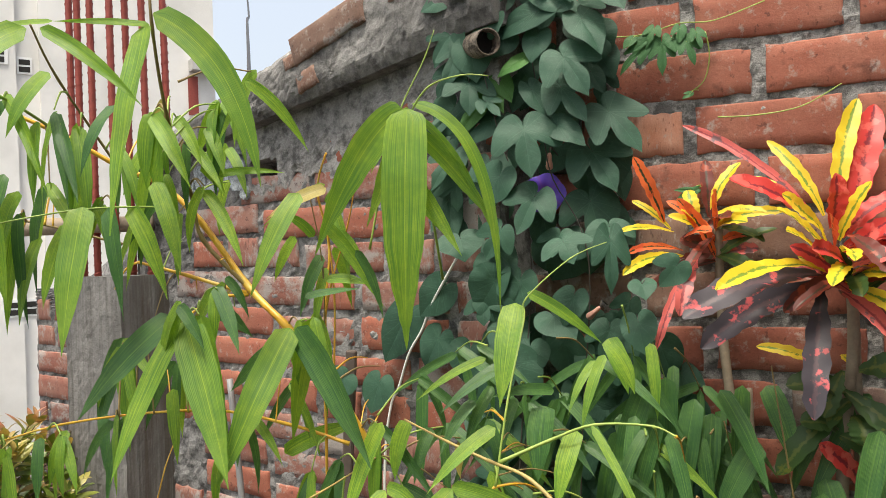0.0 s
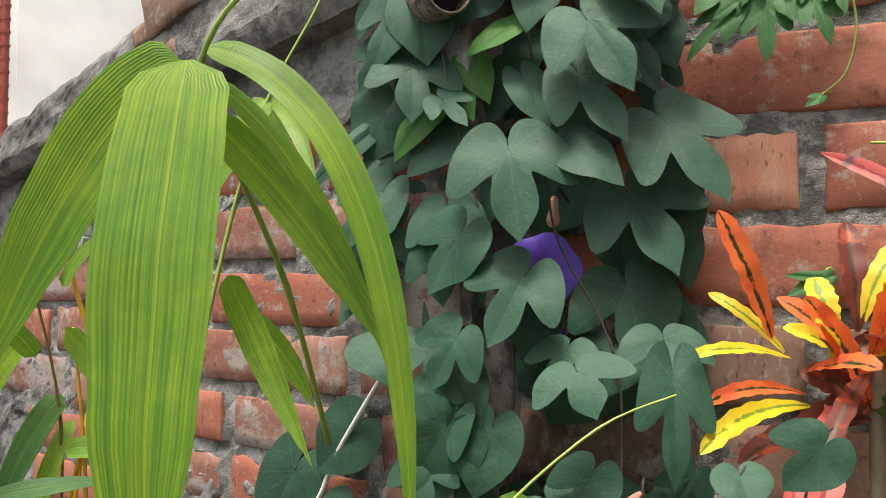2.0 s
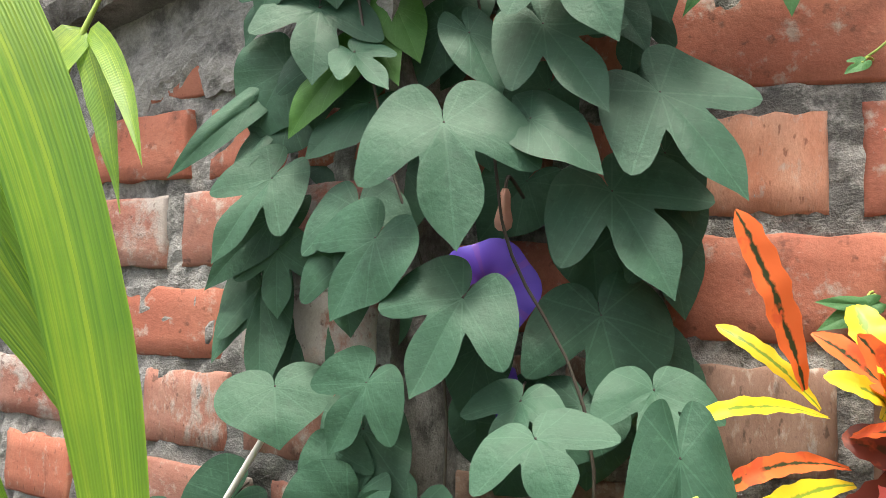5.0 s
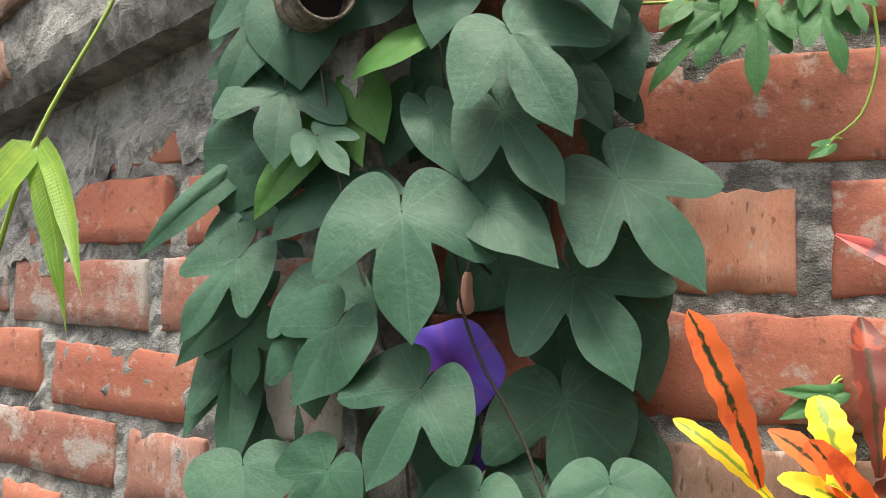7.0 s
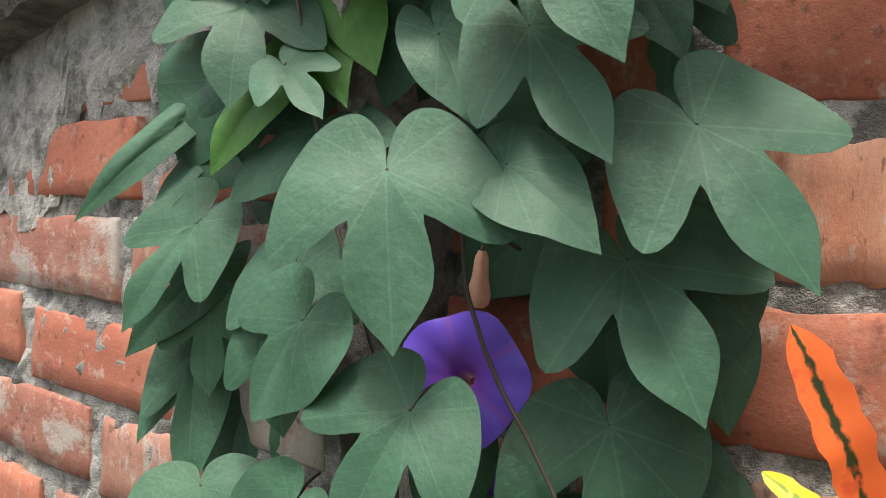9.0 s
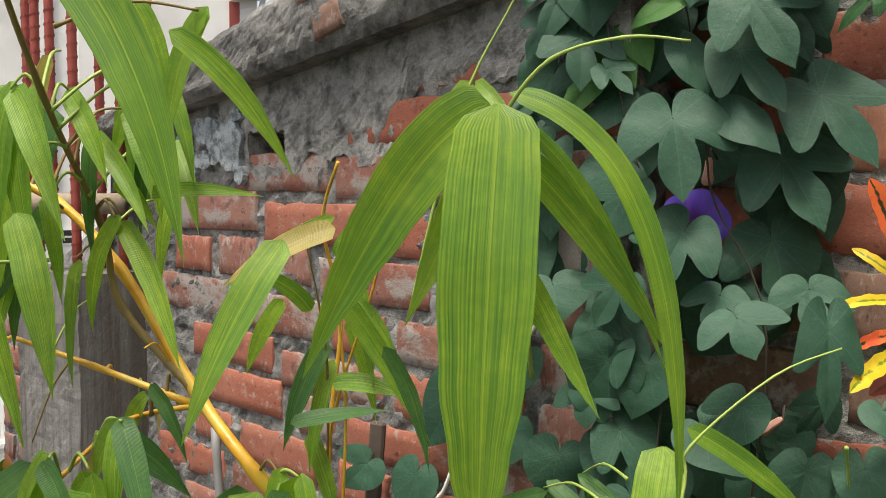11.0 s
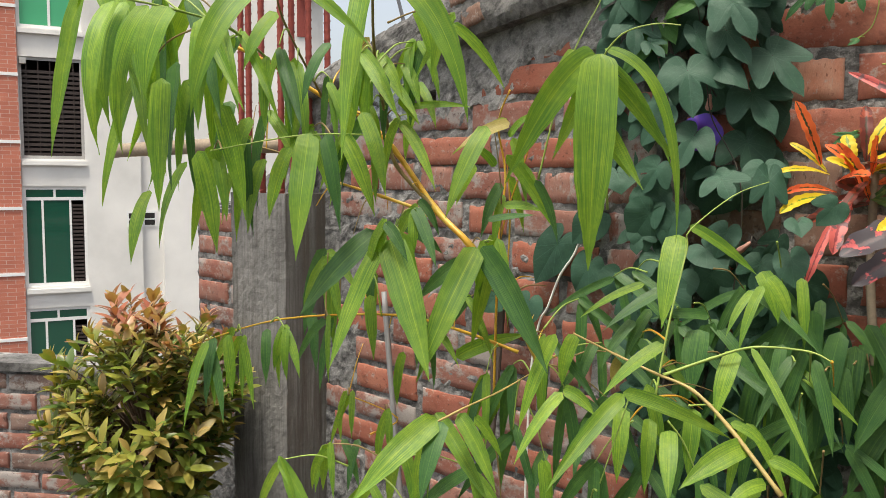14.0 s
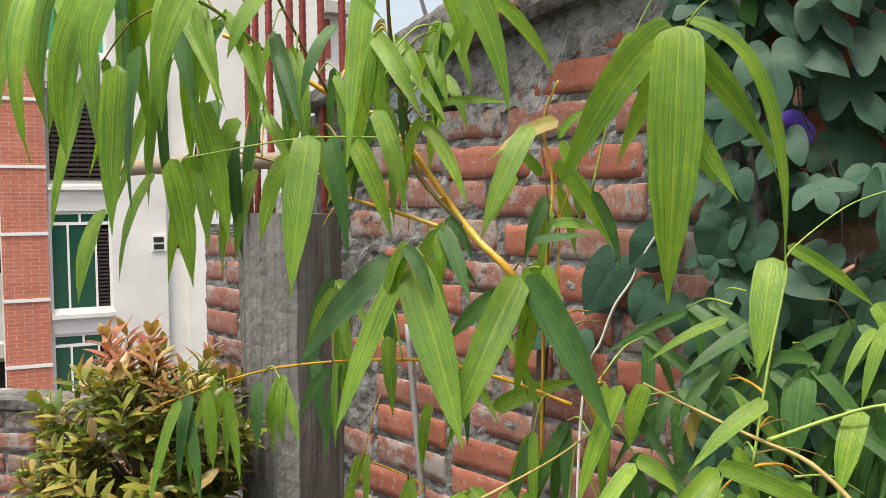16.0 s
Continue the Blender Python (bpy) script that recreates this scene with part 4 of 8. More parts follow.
# the long drooping spray nearest the path
bent_blade((-0.259, -0.545, 1.425), (-0.251, -0.583, 1.309), (-0.265, -0.557, 1.122), 0.058, (0.32, -1, 0.12), M_bamboo, 0.12)
bent_blade((-0.268, -0.537, 1.425), (-0.323, -0.551, 1.403), (-0.401, -0.551, 1.243), 0.043, (0.55, -1, 0.30), M_bamboo, -0.15)
bent_blade((-0.268, -0.531, 1.416), (-0.296, -0.523, 1.364), (-0.341, -0.515, 1.279), 0.026, (0.2, -1, 0.2), M_bamboo, 0.1)
bent_blade((-0.254, -0.540, 1.432), (-0.144, -0.525, 1.407), (-0.154, -0.515, 1.163), 0.017, (0.62, -0.8, 0.45), M_bamboo, 0.25)
bent_blade((-0.254, -0.535, 1.417), (-0.207, -0.510, 1.385), (-0.163, -0.500, 1.257), 0.011, (0.6, -0.8, 0.35), M_bamboo, 0.4)
bent_blade((-0.255, -0.533, 1.399), (-0.211, -0.510, 1.357), (-0.160, -0.500, 1.271), 0.021, (0.1, -1, 0.35), M_bamboo, 0.3)
bent_blade((-0.249, -0.525, 1.324), (-0.233, -0.520, 1.289), (-0.199, -0.525, 1.237), 0.016, (0.2, -1, 0.2), M_bamboo, 0.1)
bamboo_stem([(-0.330, -0.300, 1.20), (-0.302, -0.400, 1.32), (-0.273, -0.505, 1.401), (-0.257, -0.540, 1.420), (-0.225, -0.551, 1.449), (-0.183, -0.547, 1.459), (-0.149, -0.543, 1.455)], 0.0022, 0.0007, M_green_stem)
bamboo_leaf(-0.400, -0.290, 1.475, -0.430, -0.340, 1.370, 0.022, 0.01, M_bamboo)
bamboo_leaf(-0.396, -0.290, 1.475, -0.330, -0.320, 1.390, 0.014, 0.03, M_bamboo)
bamboo_leaf(-0.400, -0.290, 1.470, -0.360, -0.300, 1.370, 0.018, 0.01, M_bamboo)
bamboo_stem([(-0.46, -0.30, 1.25), (-0.43, -0.295, 1.38), (-0.400, -0.290, 1.475), (-0.362, -0.277, 1.552), (-0.345, -0.27, 1.60)], 0.0020, 0.0007, M_green_stem)
bamboo_leaf(-0.458, -0.411, 1.319, -0.425, -0.422, 1.206, 0.017, 0.015)
bamboo_leaf(-0.456, -0.436, 1.290, -0.372, -0.415, 1.161, 0.021, 0.015)
bamboo_leaf(-0.471, -0.425, 1.243, -0.486, -0.466, 1.154, 0.019, 0.015)
bamboo_leaf(-0.465, -0.425, 1.205, -0.401, -0.407, 1.197, 0.017, 0.015)
bamboo_leaf(-0.471, -0.447, 1.271, -0.502, -0.488, 1.308, 0.015, 0.015)
bamboo_leaf(-0.444, -0.450, 1.318, -0.402, -0.443, 1.358, 0.013, 0.015)
bamboo_leaf(-0.492, -0.422, 1.156, -0.456, -0.429, 1.072, 0.017, 0.015)
bamboo_leaf(-0.471, -0.415, 1.224, -0.473, -0.448, 1.130, 0.015, 0.015)
bamboo_leaf(-0.448, -0.419, 1.281, -0.402, -0.418, 1.225, 0.013, 0.015)
bamboo_leaf(-0.445, -0.449, 1.341, -0.505, -0.515, 1.297, 0.020, 0.015, M_bamboo_dry)
bamboo_leaf(-0.169, -0.507, 1.019, -0.234, -0.577, 0.949, 0.019, 0.02)
bamboo_leaf(-0.207, -0.560, 0.953, -0.270, -0.680, 0.840, 0.024, 0.02)
bamboo_leaf(-0.208, -0.560, 0.956, -0.061, -0.548, 0.910, 0.022, 0.02)
bamboo_leaf(-0.296, -0.567, 0.945, -0.334, -0.647, 0.852, 0.019, 0.02)
bamboo_leaf(-0.295, -0.566, 0.949, -0.247, -0.565, 0.918, 0.019, 0.02)
bamboo_leaf(-0.145, -0.552, 0.910, -0.125, -0.618, 0.833, 0.025, 0.02)
bamboo_leaf(-0.087, -0.425, 1.003, -0.101, -0.479, 0.913, 0.027, 0.02)
bamboo_leaf(-0.062, -0.444, 1.016, 0.043, -0.517, 0.854, 0.011, 0.02)
bamboo_leaf(-0.066, -0.344, 1.092, -0.089, -0.392, 0.996, 0.016, 0.02)
bamboo_leaf(-0.082, -0.332, 1.082, -0.111, -0.380, 1.012, 0.013, 0.02)
bamboo_leaf(-0.061, -0.340, 1.105, -0.025, -0.349, 1.040, 0.023, 0.02)
bamboo_leaf(-0.033, -0.185, 1.090, -0.020, -0.213, 0.975, 0.019, 0.02)
# leaves low and far back: the dark green also stands in for shade
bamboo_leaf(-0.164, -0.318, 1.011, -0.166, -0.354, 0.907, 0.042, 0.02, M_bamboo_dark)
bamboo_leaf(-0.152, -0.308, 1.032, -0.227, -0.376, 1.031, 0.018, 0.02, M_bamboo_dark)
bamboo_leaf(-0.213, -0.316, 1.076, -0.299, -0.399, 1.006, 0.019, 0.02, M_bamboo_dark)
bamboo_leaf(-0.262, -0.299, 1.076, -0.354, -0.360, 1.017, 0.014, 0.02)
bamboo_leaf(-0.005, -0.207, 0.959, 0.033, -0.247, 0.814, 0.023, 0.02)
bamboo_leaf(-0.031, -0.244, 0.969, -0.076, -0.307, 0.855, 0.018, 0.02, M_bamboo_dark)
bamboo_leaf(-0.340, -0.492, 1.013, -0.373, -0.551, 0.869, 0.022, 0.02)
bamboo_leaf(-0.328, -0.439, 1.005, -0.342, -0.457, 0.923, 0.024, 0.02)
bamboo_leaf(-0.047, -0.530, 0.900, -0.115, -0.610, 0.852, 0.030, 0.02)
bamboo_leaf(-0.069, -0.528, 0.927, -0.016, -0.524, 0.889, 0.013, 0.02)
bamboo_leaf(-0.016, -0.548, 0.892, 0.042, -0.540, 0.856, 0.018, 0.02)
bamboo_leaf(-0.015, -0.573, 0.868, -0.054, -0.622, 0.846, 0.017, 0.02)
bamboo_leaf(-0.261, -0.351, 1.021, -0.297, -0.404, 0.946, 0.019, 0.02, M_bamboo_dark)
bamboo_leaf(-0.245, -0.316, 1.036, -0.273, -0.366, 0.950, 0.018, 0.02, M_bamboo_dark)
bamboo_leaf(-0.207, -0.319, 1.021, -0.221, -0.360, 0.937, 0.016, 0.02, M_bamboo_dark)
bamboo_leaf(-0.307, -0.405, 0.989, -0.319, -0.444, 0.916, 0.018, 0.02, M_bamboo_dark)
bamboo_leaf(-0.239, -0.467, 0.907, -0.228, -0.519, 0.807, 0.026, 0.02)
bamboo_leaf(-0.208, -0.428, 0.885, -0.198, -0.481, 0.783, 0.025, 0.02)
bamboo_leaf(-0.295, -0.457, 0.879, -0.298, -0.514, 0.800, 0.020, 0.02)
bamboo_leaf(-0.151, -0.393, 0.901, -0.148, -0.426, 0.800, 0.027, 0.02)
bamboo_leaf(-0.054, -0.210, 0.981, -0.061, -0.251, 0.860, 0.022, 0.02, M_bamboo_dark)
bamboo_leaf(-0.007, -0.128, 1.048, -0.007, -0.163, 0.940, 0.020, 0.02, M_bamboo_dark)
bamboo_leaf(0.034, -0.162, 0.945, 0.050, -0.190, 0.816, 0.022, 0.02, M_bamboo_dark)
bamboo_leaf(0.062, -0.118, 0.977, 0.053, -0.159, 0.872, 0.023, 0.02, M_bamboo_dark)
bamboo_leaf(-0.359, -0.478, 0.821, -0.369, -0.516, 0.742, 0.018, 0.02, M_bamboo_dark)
bamboo_leaf(-0.449, -0.454, 0.891, -0.467, -0.496, 0.816, 0.016, 0.02)
bamboo_leaf(-0.638, -0.466, 0.946, -0.642, -0.479, 0.849, 0.016, 0.02)
bamboo_leaf(-0.638, -0.596, 0.825, -0.637, -0.628, 0.743, 0.014, 0.02)
bamboo_leaf(-0.683, -0.624, 0.816, -0.682, -0.655, 0.744, 0.014, 0.02)
bamboo_leaf(-0.661, -0.610, 0.825, -0.622, -0.618, 0.752, 0.014, 0.02)
bamboo_leaf(-0.439, -0.679, 0.911, -0.503, -0.798, 0.813, 0.037, 0.02)
bamboo_leaf(-0.432, -0.675, 0.907, -0.432, -0.733, 0.808, 0.028, 0.02)
bamboo_leaf(-0.423, -0.646, 0.913, -0.352, -0.662, 0.815, 0.025, 0.02)
bamboo_leaf(-0.412, -0.617, 0.903, -0.365, -0.619, 0.846, 0.017, 0.02)
bamboo_stem([(-0.404, -0.401, 0.938), (-0.445, -0.448, 1.053), (-0.488, -0.496, 1.142), (-0.556, -0.491, 1.198), (-0.641, -0.495, 1.301), (-0.703, -0.509, 1.359), (-0.753, -0.542, 1.388), (-0.805, -0.599, 1.434), (-0.848, -0.650, 1.464)], 0.0062, 0.003, M_culm)
bamboo_stem([(-0.556, -0.491, 1.198), (-0.625, -0.509, 1.272), (-0.639, -0.515, 1.339), (-0.612, -0.589, 1.443), (-0.559, -0.668, 1.547), (-0.563, -0.666, 1.638)], 0.0036, 0.0016, M_twig)
bamboo_stem([(-0.495, -0.396, 0.833), (-0.487, -0.400, 1.129), (-0.481, -0.389, 1.255), (-0.485, -0.411, 1.341), (-0.452, -0.435, 1.395)], 0.0025, 0.0014, M_culm)
bamboo_stem([(-0.560, -0.494, 1.191), (-0.643, -0.524, 1.220), (-0.715, -0.548, 1.242)], 0.0034, 0.002, M_culm)
bamboo_stem([(-0.558, -0.493, 1.189), (-0.582, -0.545, 1.186), (-0.581, -0.606, 1.159)], 0.0026, 0.0016, M_culm)
bamboo_stem([(-0.749, -0.545, 1.270), (-0.831, -0.599, 1.299), (-0.898, -0.667, 1.322)], 0.002, 0.001, M_twig)
bamboo_stem([(-0.606, -0.591, 1.318), (-0.670, -0.694, 1.314), (-0.745, -0.807, 1.288)], 0.0015, 0.0008, M_green_stem)
bamboo_stem([(-0.436, -0.422, 0.961), (-0.525, -0.456, 0.993), (-0.609, -0.535, 1.024), (-0.723, -0.685, 1.028), (-0.764, -0.834, 1.007)], 0.003, 0.001, M_culm)
bamboo_stem([(-0.752, -0.542, 1.383), (-0.731, -0.666, 1.495), (-0.646, -0.777, 1.533)], 0.0022, 0.0012, M_twig)
bamboo_stem([(-0.805, -0.599, 1.434), (-0.760, -0.748, 1.470), (-0.729, -0.884, 1.472), (-0.753, -0.948, 1.477), (-0.790, -0.973, 1.481)], 0.0024, 0.0009, M_green_stem)
bamboo_stem([(0.003, -0.564, 0.853), (-0.068, -0.529, 0.918), (-0.124, -0.510, 0.959), (-0.181, -0.496, 0.973), (-0.243, -0.484, 0.990), (-0.327, -0.450, 1.009)], 0.0032, 0.0014, M_cane)
bamboo_stem([(-0.172, -0.491, 0.971), (-0.115, -0.455, 0.995), (-0.059, -0.442, 1.016), (0.010, -0.425, 1.015), (0.041, -0.431, 1.005)], 0.0026, 0.0009, M_green_stem)
bamboo_stem([(-0.197, -0.441, 0.924), (-0.190, -0.401, 1.035), (-0.181, -0.348, 1.141), (-0.178, -0.343, 1.172), (-0.122, -0.304, 1.227), (-0.075, -0.274, 1.249)], 0.0018, 0.0007, M_green_stem)
bamboo_stem([(-0.618, -0.594, 0.736), (-0.510, -0.657, 0.856), (-0.425, -0.658, 0.916), (-0.397, -0.558, 0.932), (-0.381, -0.430, 0.950)], 0.0022, 0.001, M_cane)
bamboo_stem([(-0.657, -0.539, 0.814), (-0.618, -0.513, 0.842), (-0.693, -0.552, 0.880)], 0.0018, 0.001, M_culm)
bamboo_stem([(-0.221, -0.547, 0.930), (-0.205, -0.536, 0.953), (-0.229, -0.587, 0.830)], 0.0016, 0.0008, M_green_stem)
bamboo_stem([(-0.482, -0.420, 1.107), (-0.465, -0.414, 1.195), (-0.428, -0.418, 1.290), (-0.403, -0.431, 1.363)], 0.0017, 0.0008, M_culm)
bamboo_stem([(-0.477, -0.419, 1.069), (-0.470, -0.426, 1.224), (-0.468, -0.463, 1.345)], 0.0014, 0.0007, M_twig)
bamboo_stem([(-0.471, -0.407, 1.029), (-0.460, -0.412, 1.176), (-0.460, -0.427, 1.290)], 0.0018, 0.0009, M_culm)
bamboo_leaf(-0.887, -0.901, 1.523, -0.998, -0.884, 1.354, 0.029, 0.012)
bamboo_leaf(-0.887, -0.901, 1.520, -0.950, -0.918, 1.278, 0.032, 0.02)
bamboo_leaf(-0.881, -0.893, 1.531, -0.756, -0.914, 1.350, 0.022, 0.03)
bamboo_stem([(-0.811, -0.956, 1.491), (-0.847, -0.926, 1.520), (-0.883, -0.896, 1.525)], 0.0016, 0.0009, M_green_stem)
bamboo_leaf(-0.861, -0.853, 1.520, -0.953, -0.842, 1.314, 0.032, 0.012)
bamboo_leaf(-0.854, -0.858, 1.514, -0.760, -0.902, 1.277, 0.029, 0.012)
bamboo_leaf(-0.863, -0.858, 1.523, -0.840, -0.889, 1.293, 0.030, 0.03)
bamboo_stem([(-0.766, -0.838, 1.481), (-0.812, -0.848, 1.510), (-0.858, -0.858, 1.515)], 0.0016, 0.0009, M_green_stem)
bamboo_leaf(-0.836, -0.817, 1.515, -0.803, -0.808, 1.313, 0.029, 0.02)
bamboo_leaf(-0.828, -0.817, 1.515, -0.806, -0.837, 1.313, 0.030, 0.012)
bamboo_leaf(-0.837, -0.817, 1.525, -0.797, -0.839, 1.317, 0.029, 0.02)
bamboo_stem([(-0.748, -0.799, 1.471), (-0.790, -0.809, 1.507), (-0.832, -0.819, 1.519)], 0.0016, 0.0009, M_green_stem)
bamboo_leaf(-0.808, -0.776, 1.518, -0.951, -0.787, 1.274, 0.026, 0.012)
bamboo_leaf(-0.806, -0.785, 1.517, -0.730, -0.798, 1.322, 0.025, 0.02)
bamboo_leaf(-0.812, -0.775, 1.515, -0.683, -0.799, 1.339, 0.021, 0.012)
bamboo_stem([(-0.756, -0.765, 1.470), (-0.782, -0.773, 1.505), (-0.807, -0.781, 1.516)], 0.0016, 0.0009, M_twig)
bamboo_leaf(-0.786, -0.747, 1.493, -0.803, -0.747, 1.279, 0.027, 0.02)
bamboo_leaf(-0.787, -0.751, 1.495, -0.717, -0.777, 1.342, 0.021, 0.012)
bamboo_stem([(-0.760, -0.748, 1.470), (-0.774, -0.748, 1.495), (-0.787, -0.748, 1.496)], 0.0016, 0.0009, M_twig)
bamboo_leaf(-0.778, -0.723, 1.467, -0.829, -0.708, 1.333, 0.017, 0.02)
bamboo_leaf(-0.771, -0.714, 1.465, -0.816, -0.739, 1.342, 0.019, 0.03)
bamboo_leaf(-0.775, -0.716, 1.473, -0.681, -0.730, 1.326, 0.018, 0.03)
bamboo_stem([(-0.771, -0.711, 1.461), (-0.772, -0.715, 1.476), (-0.772, -0.720, 1.467)], 0.0016, 0.0009, M_green_stem)
bamboo_leaf(-0.846, -0.835, 1.407, -0.810, -0.831, 1.252, 0.018, 0.02)
bamboo_leaf(-0.841, -0.844, 1.408, -0.891, -0.880, 1.207, 0.025, 0.03)
bamboo_stem([(-0.763, -0.820, 1.458), (-0.803, -0.830, 1.442), (-0.843, -0.839, 1.402)], 0.0016, 0.0009, M_twig)
bamboo_leaf(-0.833, -0.765, 1.391, -0.830, -0.758, 1.221, 0.017, 0.012)
bamboo_leaf(-0.829, -0.761, 1.399, -0.916, -0.777, 1.228, 0.024, 0.012)
bamboo_leaf(-0.832, -0.761, 1.400, -0.831, -0.790, 1.229, 0.016, 0.03)
bamboo_stem([(-0.766, -0.729, 1.465), (-0.799, -0.747, 1.441), (-0.833, -0.764, 1.393)], 0.0016, 0.0009, M_green_stem)
bamboo_leaf(-0.812, -0.739, 1.299, -0.866, -0.736, 1.133, 0.019, 0.02)
bamboo_leaf(-0.809, -0.734, 1.292, -0.772, -0.750, 1.182, 0.020, 0.02)
bamboo_leaf(-0.803, -0.737, 1.294, -0.814, -0.751, 1.175, 0.023, 0.012)
bamboo_stem([(-0.736, -0.793, 1.291), (-0.772, -0.765, 1.305), (-0.808, -0.737, 1.295)], 0.0016, 0.0009, M_twig)
bamboo_leaf(-0.787, -0.692, 1.314, -0.774, -0.691, 1.157, 0.017, 0.03)
bamboo_leaf(-0.786, -0.682, 1.316, -0.835, -0.701, 1.175, 0.018, 0.03)
bamboo_leaf(-0.787, -0.687, 1.312, -0.793, -0.710, 1.148, 0.018, 0.012)
bamboo_stem([(-0.856, -0.625, 1.308), (-0.822, -0.656, 1.322), (-0.787, -0.687, 1.313)], 0.0016, 0.0009, M_twig)
bamboo_leaf(-0.734, -0.669, 1.453, -0.763, -0.672, 1.309, 0.017, 0.03)
bamboo_leaf(-0.736, -0.671, 1.452, -0.693, -0.690, 1.316, 0.015, 0.012)
bamboo_leaf(-0.735, -0.669, 1.449, -0.670, -0.694, 1.321, 0.020, 0.012)
bamboo_stem([(-0.734, -0.650, 1.481), (-0.733, -0.662, 1.479), (-0.732, -0.674, 1.454)], 0.0016, 0.0009, M_green_stem)
bamboo_leaf(-0.735, -0.634, 1.441, -0.764, -0.622, 1.276, 0.019, 0.012)
bamboo_leaf(-0.737, -0.629, 1.435, -0.690, -0.659, 1.288, 0.022, 0.012)
bamboo_leaf(-0.736, -0.627, 1.438, -0.730, -0.652, 1.301, 0.019, 0.03)
bamboo_stem([(-0.739, -0.620, 1.453), (-0.736, -0.625, 1.456), (-0.733, -0.630, 1.435)], 0.0016, 0.0009, M_green_stem)
bamboo_leaf(-0.778, -0.644, 1.359, -0.821, -0.637, 1.247, 0.019, 0.03)
bamboo_leaf(-0.782, -0.650, 1.354, -0.796, -0.658, 1.203, 0.020, 0.03)
bamboo_leaf(-0.787, -0.644, 1.358, -0.702, -0.657, 1.255, 0.018, 0.02)
bamboo_stem([(-0.794, -0.636, 1.443), (-0.787, -0.640, 1.413), (-0.781, -0.644, 1.359)], 0.0016, 0.0009, M_twig)
bamboo_leaf(-0.722, -0.605, 1.338, -0.778, -0.601, 1.228, 0.015, 0.012)
bamboo_leaf(-0.720, -0.609, 1.334, -0.768, -0.617, 1.220, 0.018, 0.012)
bamboo_leaf(-0.725, -0.612, 1.326, -0.676, -0.617, 1.216, 0.022, 0.02)
bamboo_stem([(-0.646, -0.655, 1.316), (-0.682, -0.633, 1.336), (-0.719, -0.610, 1.332)], 0.0016, 0.0009, M_twig)
bamboo_leaf(-0.714, -0.578, 1.417, -0.735, -0.565, 1.309, 0.014, 0.012)
bamboo_leaf(-0.717, -0.570, 1.414, -0.686, -0.589, 1.288, 0.014, 0.02)
bamboo_leaf(-0.714, -0.578, 1.407, -0.669, -0.585, 1.294, 0.015, 0.03)
bamboo_stem([(-0.747, -0.573, 1.411), (-0.730, -0.574, 1.425), (-0.713, -0.574, 1.414)], 0.0016, 0.0009, M_green_stem)
bamboo_leaf(-0.641, -0.571, 1.457, -0.633, -0.565, 1.347, 0.016, 0.03)
bamboo_stem([(-0.612, -0.589, 1.443), (-0.629, -0.582, 1.464), (-0.645, -0.575, 1.461)], 0.0016, 0.0009, M_twig)
bamboo_leaf(-0.632, -0.527, 1.419, -0.639, -0.524, 1.305, 0.017, 0.012)
bamboo_leaf(-0.636, -0.524, 1.417, -0.563, -0.534, 1.336, 0.016, 0.02)
bamboo_stem([(-0.625, -0.552, 1.391), (-0.631, -0.540, 1.414), (-0.636, -0.528, 1.414)], 0.0016, 0.0009, M_twig)
bamboo_leaf(-0.611, -0.519, 1.344, -0.532, -0.534, 1.230, 0.019, 0.03)
bamboo_stem([(-0.636, -0.524, 1.352), (-0.623, -0.522, 1.363), (-0.610, -0.520, 1.351)], 0.0016, 0.0009, M_twig)
bamboo_leaf(-0.689, -0.546, 1.339, -0.760, -0.546, 1.225, 0.019, 0.02)
bamboo_leaf(-0.686, -0.546, 1.348, -0.715, -0.574, 1.199, 0.016, 0.012)
bamboo_leaf(-0.686, -0.549, 1.348, -0.704, -0.554, 1.233, 0.019, 0.012)
bamboo_stem([(-0.695, -0.507, 1.352), (-0.693, -0.526, 1.360), (-0.691, -0.545, 1.344)], 0.0016, 0.0009, M_twig)
bamboo_leaf(-0.588, -0.501, 1.475, -0.544, -0.504, 1.372, 0.014, 0.03)
bamboo_leaf(-0.586, -0.491, 1.471, -0.592, -0.516, 1.328, 0.017, 0.03)
bamboo_stem([(-0.619, -0.571, 1.417), (-0.605, -0.533, 1.454), (-0.592, -0.496, 1.467)], 0.0016, 0.0009, M_green_stem)
bamboo_leaf(-0.501, -0.534, 1.502, -0.580, -0.527, 1.402, 0.015, 0.012)
bamboo_leaf(-0.502, -0.530, 1.507, -0.535, -0.542, 1.399, 0.019, 0.03)
bamboo_stem([(-0.577, -0.604, 1.486), (-0.542, -0.569, 1.507), (-0.507, -0.535, 1.504)], 0.0016, 0.0009, M_twig)
bamboo_leaf(-0.696, -0.604, 1.122, -0.752, -0.600, 1.023, 0.015, 0.03)
bamboo_leaf(-0.700, -0.598, 1.122, -0.656, -0.618, 1.010, 0.021, 0.012)
bamboo_leaf(-0.703, -0.594, 1.132, -0.633, -0.603, 1.065, 0.015, 0.012)
bamboo_stem([(-0.680, -0.629, 1.026), (-0.690, -0.613, 1.089), (-0.699, -0.598, 1.128)], 0.0016, 0.0009, M_twig)
bamboo_leaf(-0.653, -0.530, 1.095, -0.665, -0.522, 0.977, 0.017, 0.02)
bamboo_leaf(-0.660, -0.536, 1.094, -0.710, -0.550, 0.991, 0.018, 0.02)
bamboo_leaf(-0.655, -0.534, 1.094, -0.658, -0.538, 0.983, 0.016, 0.02)
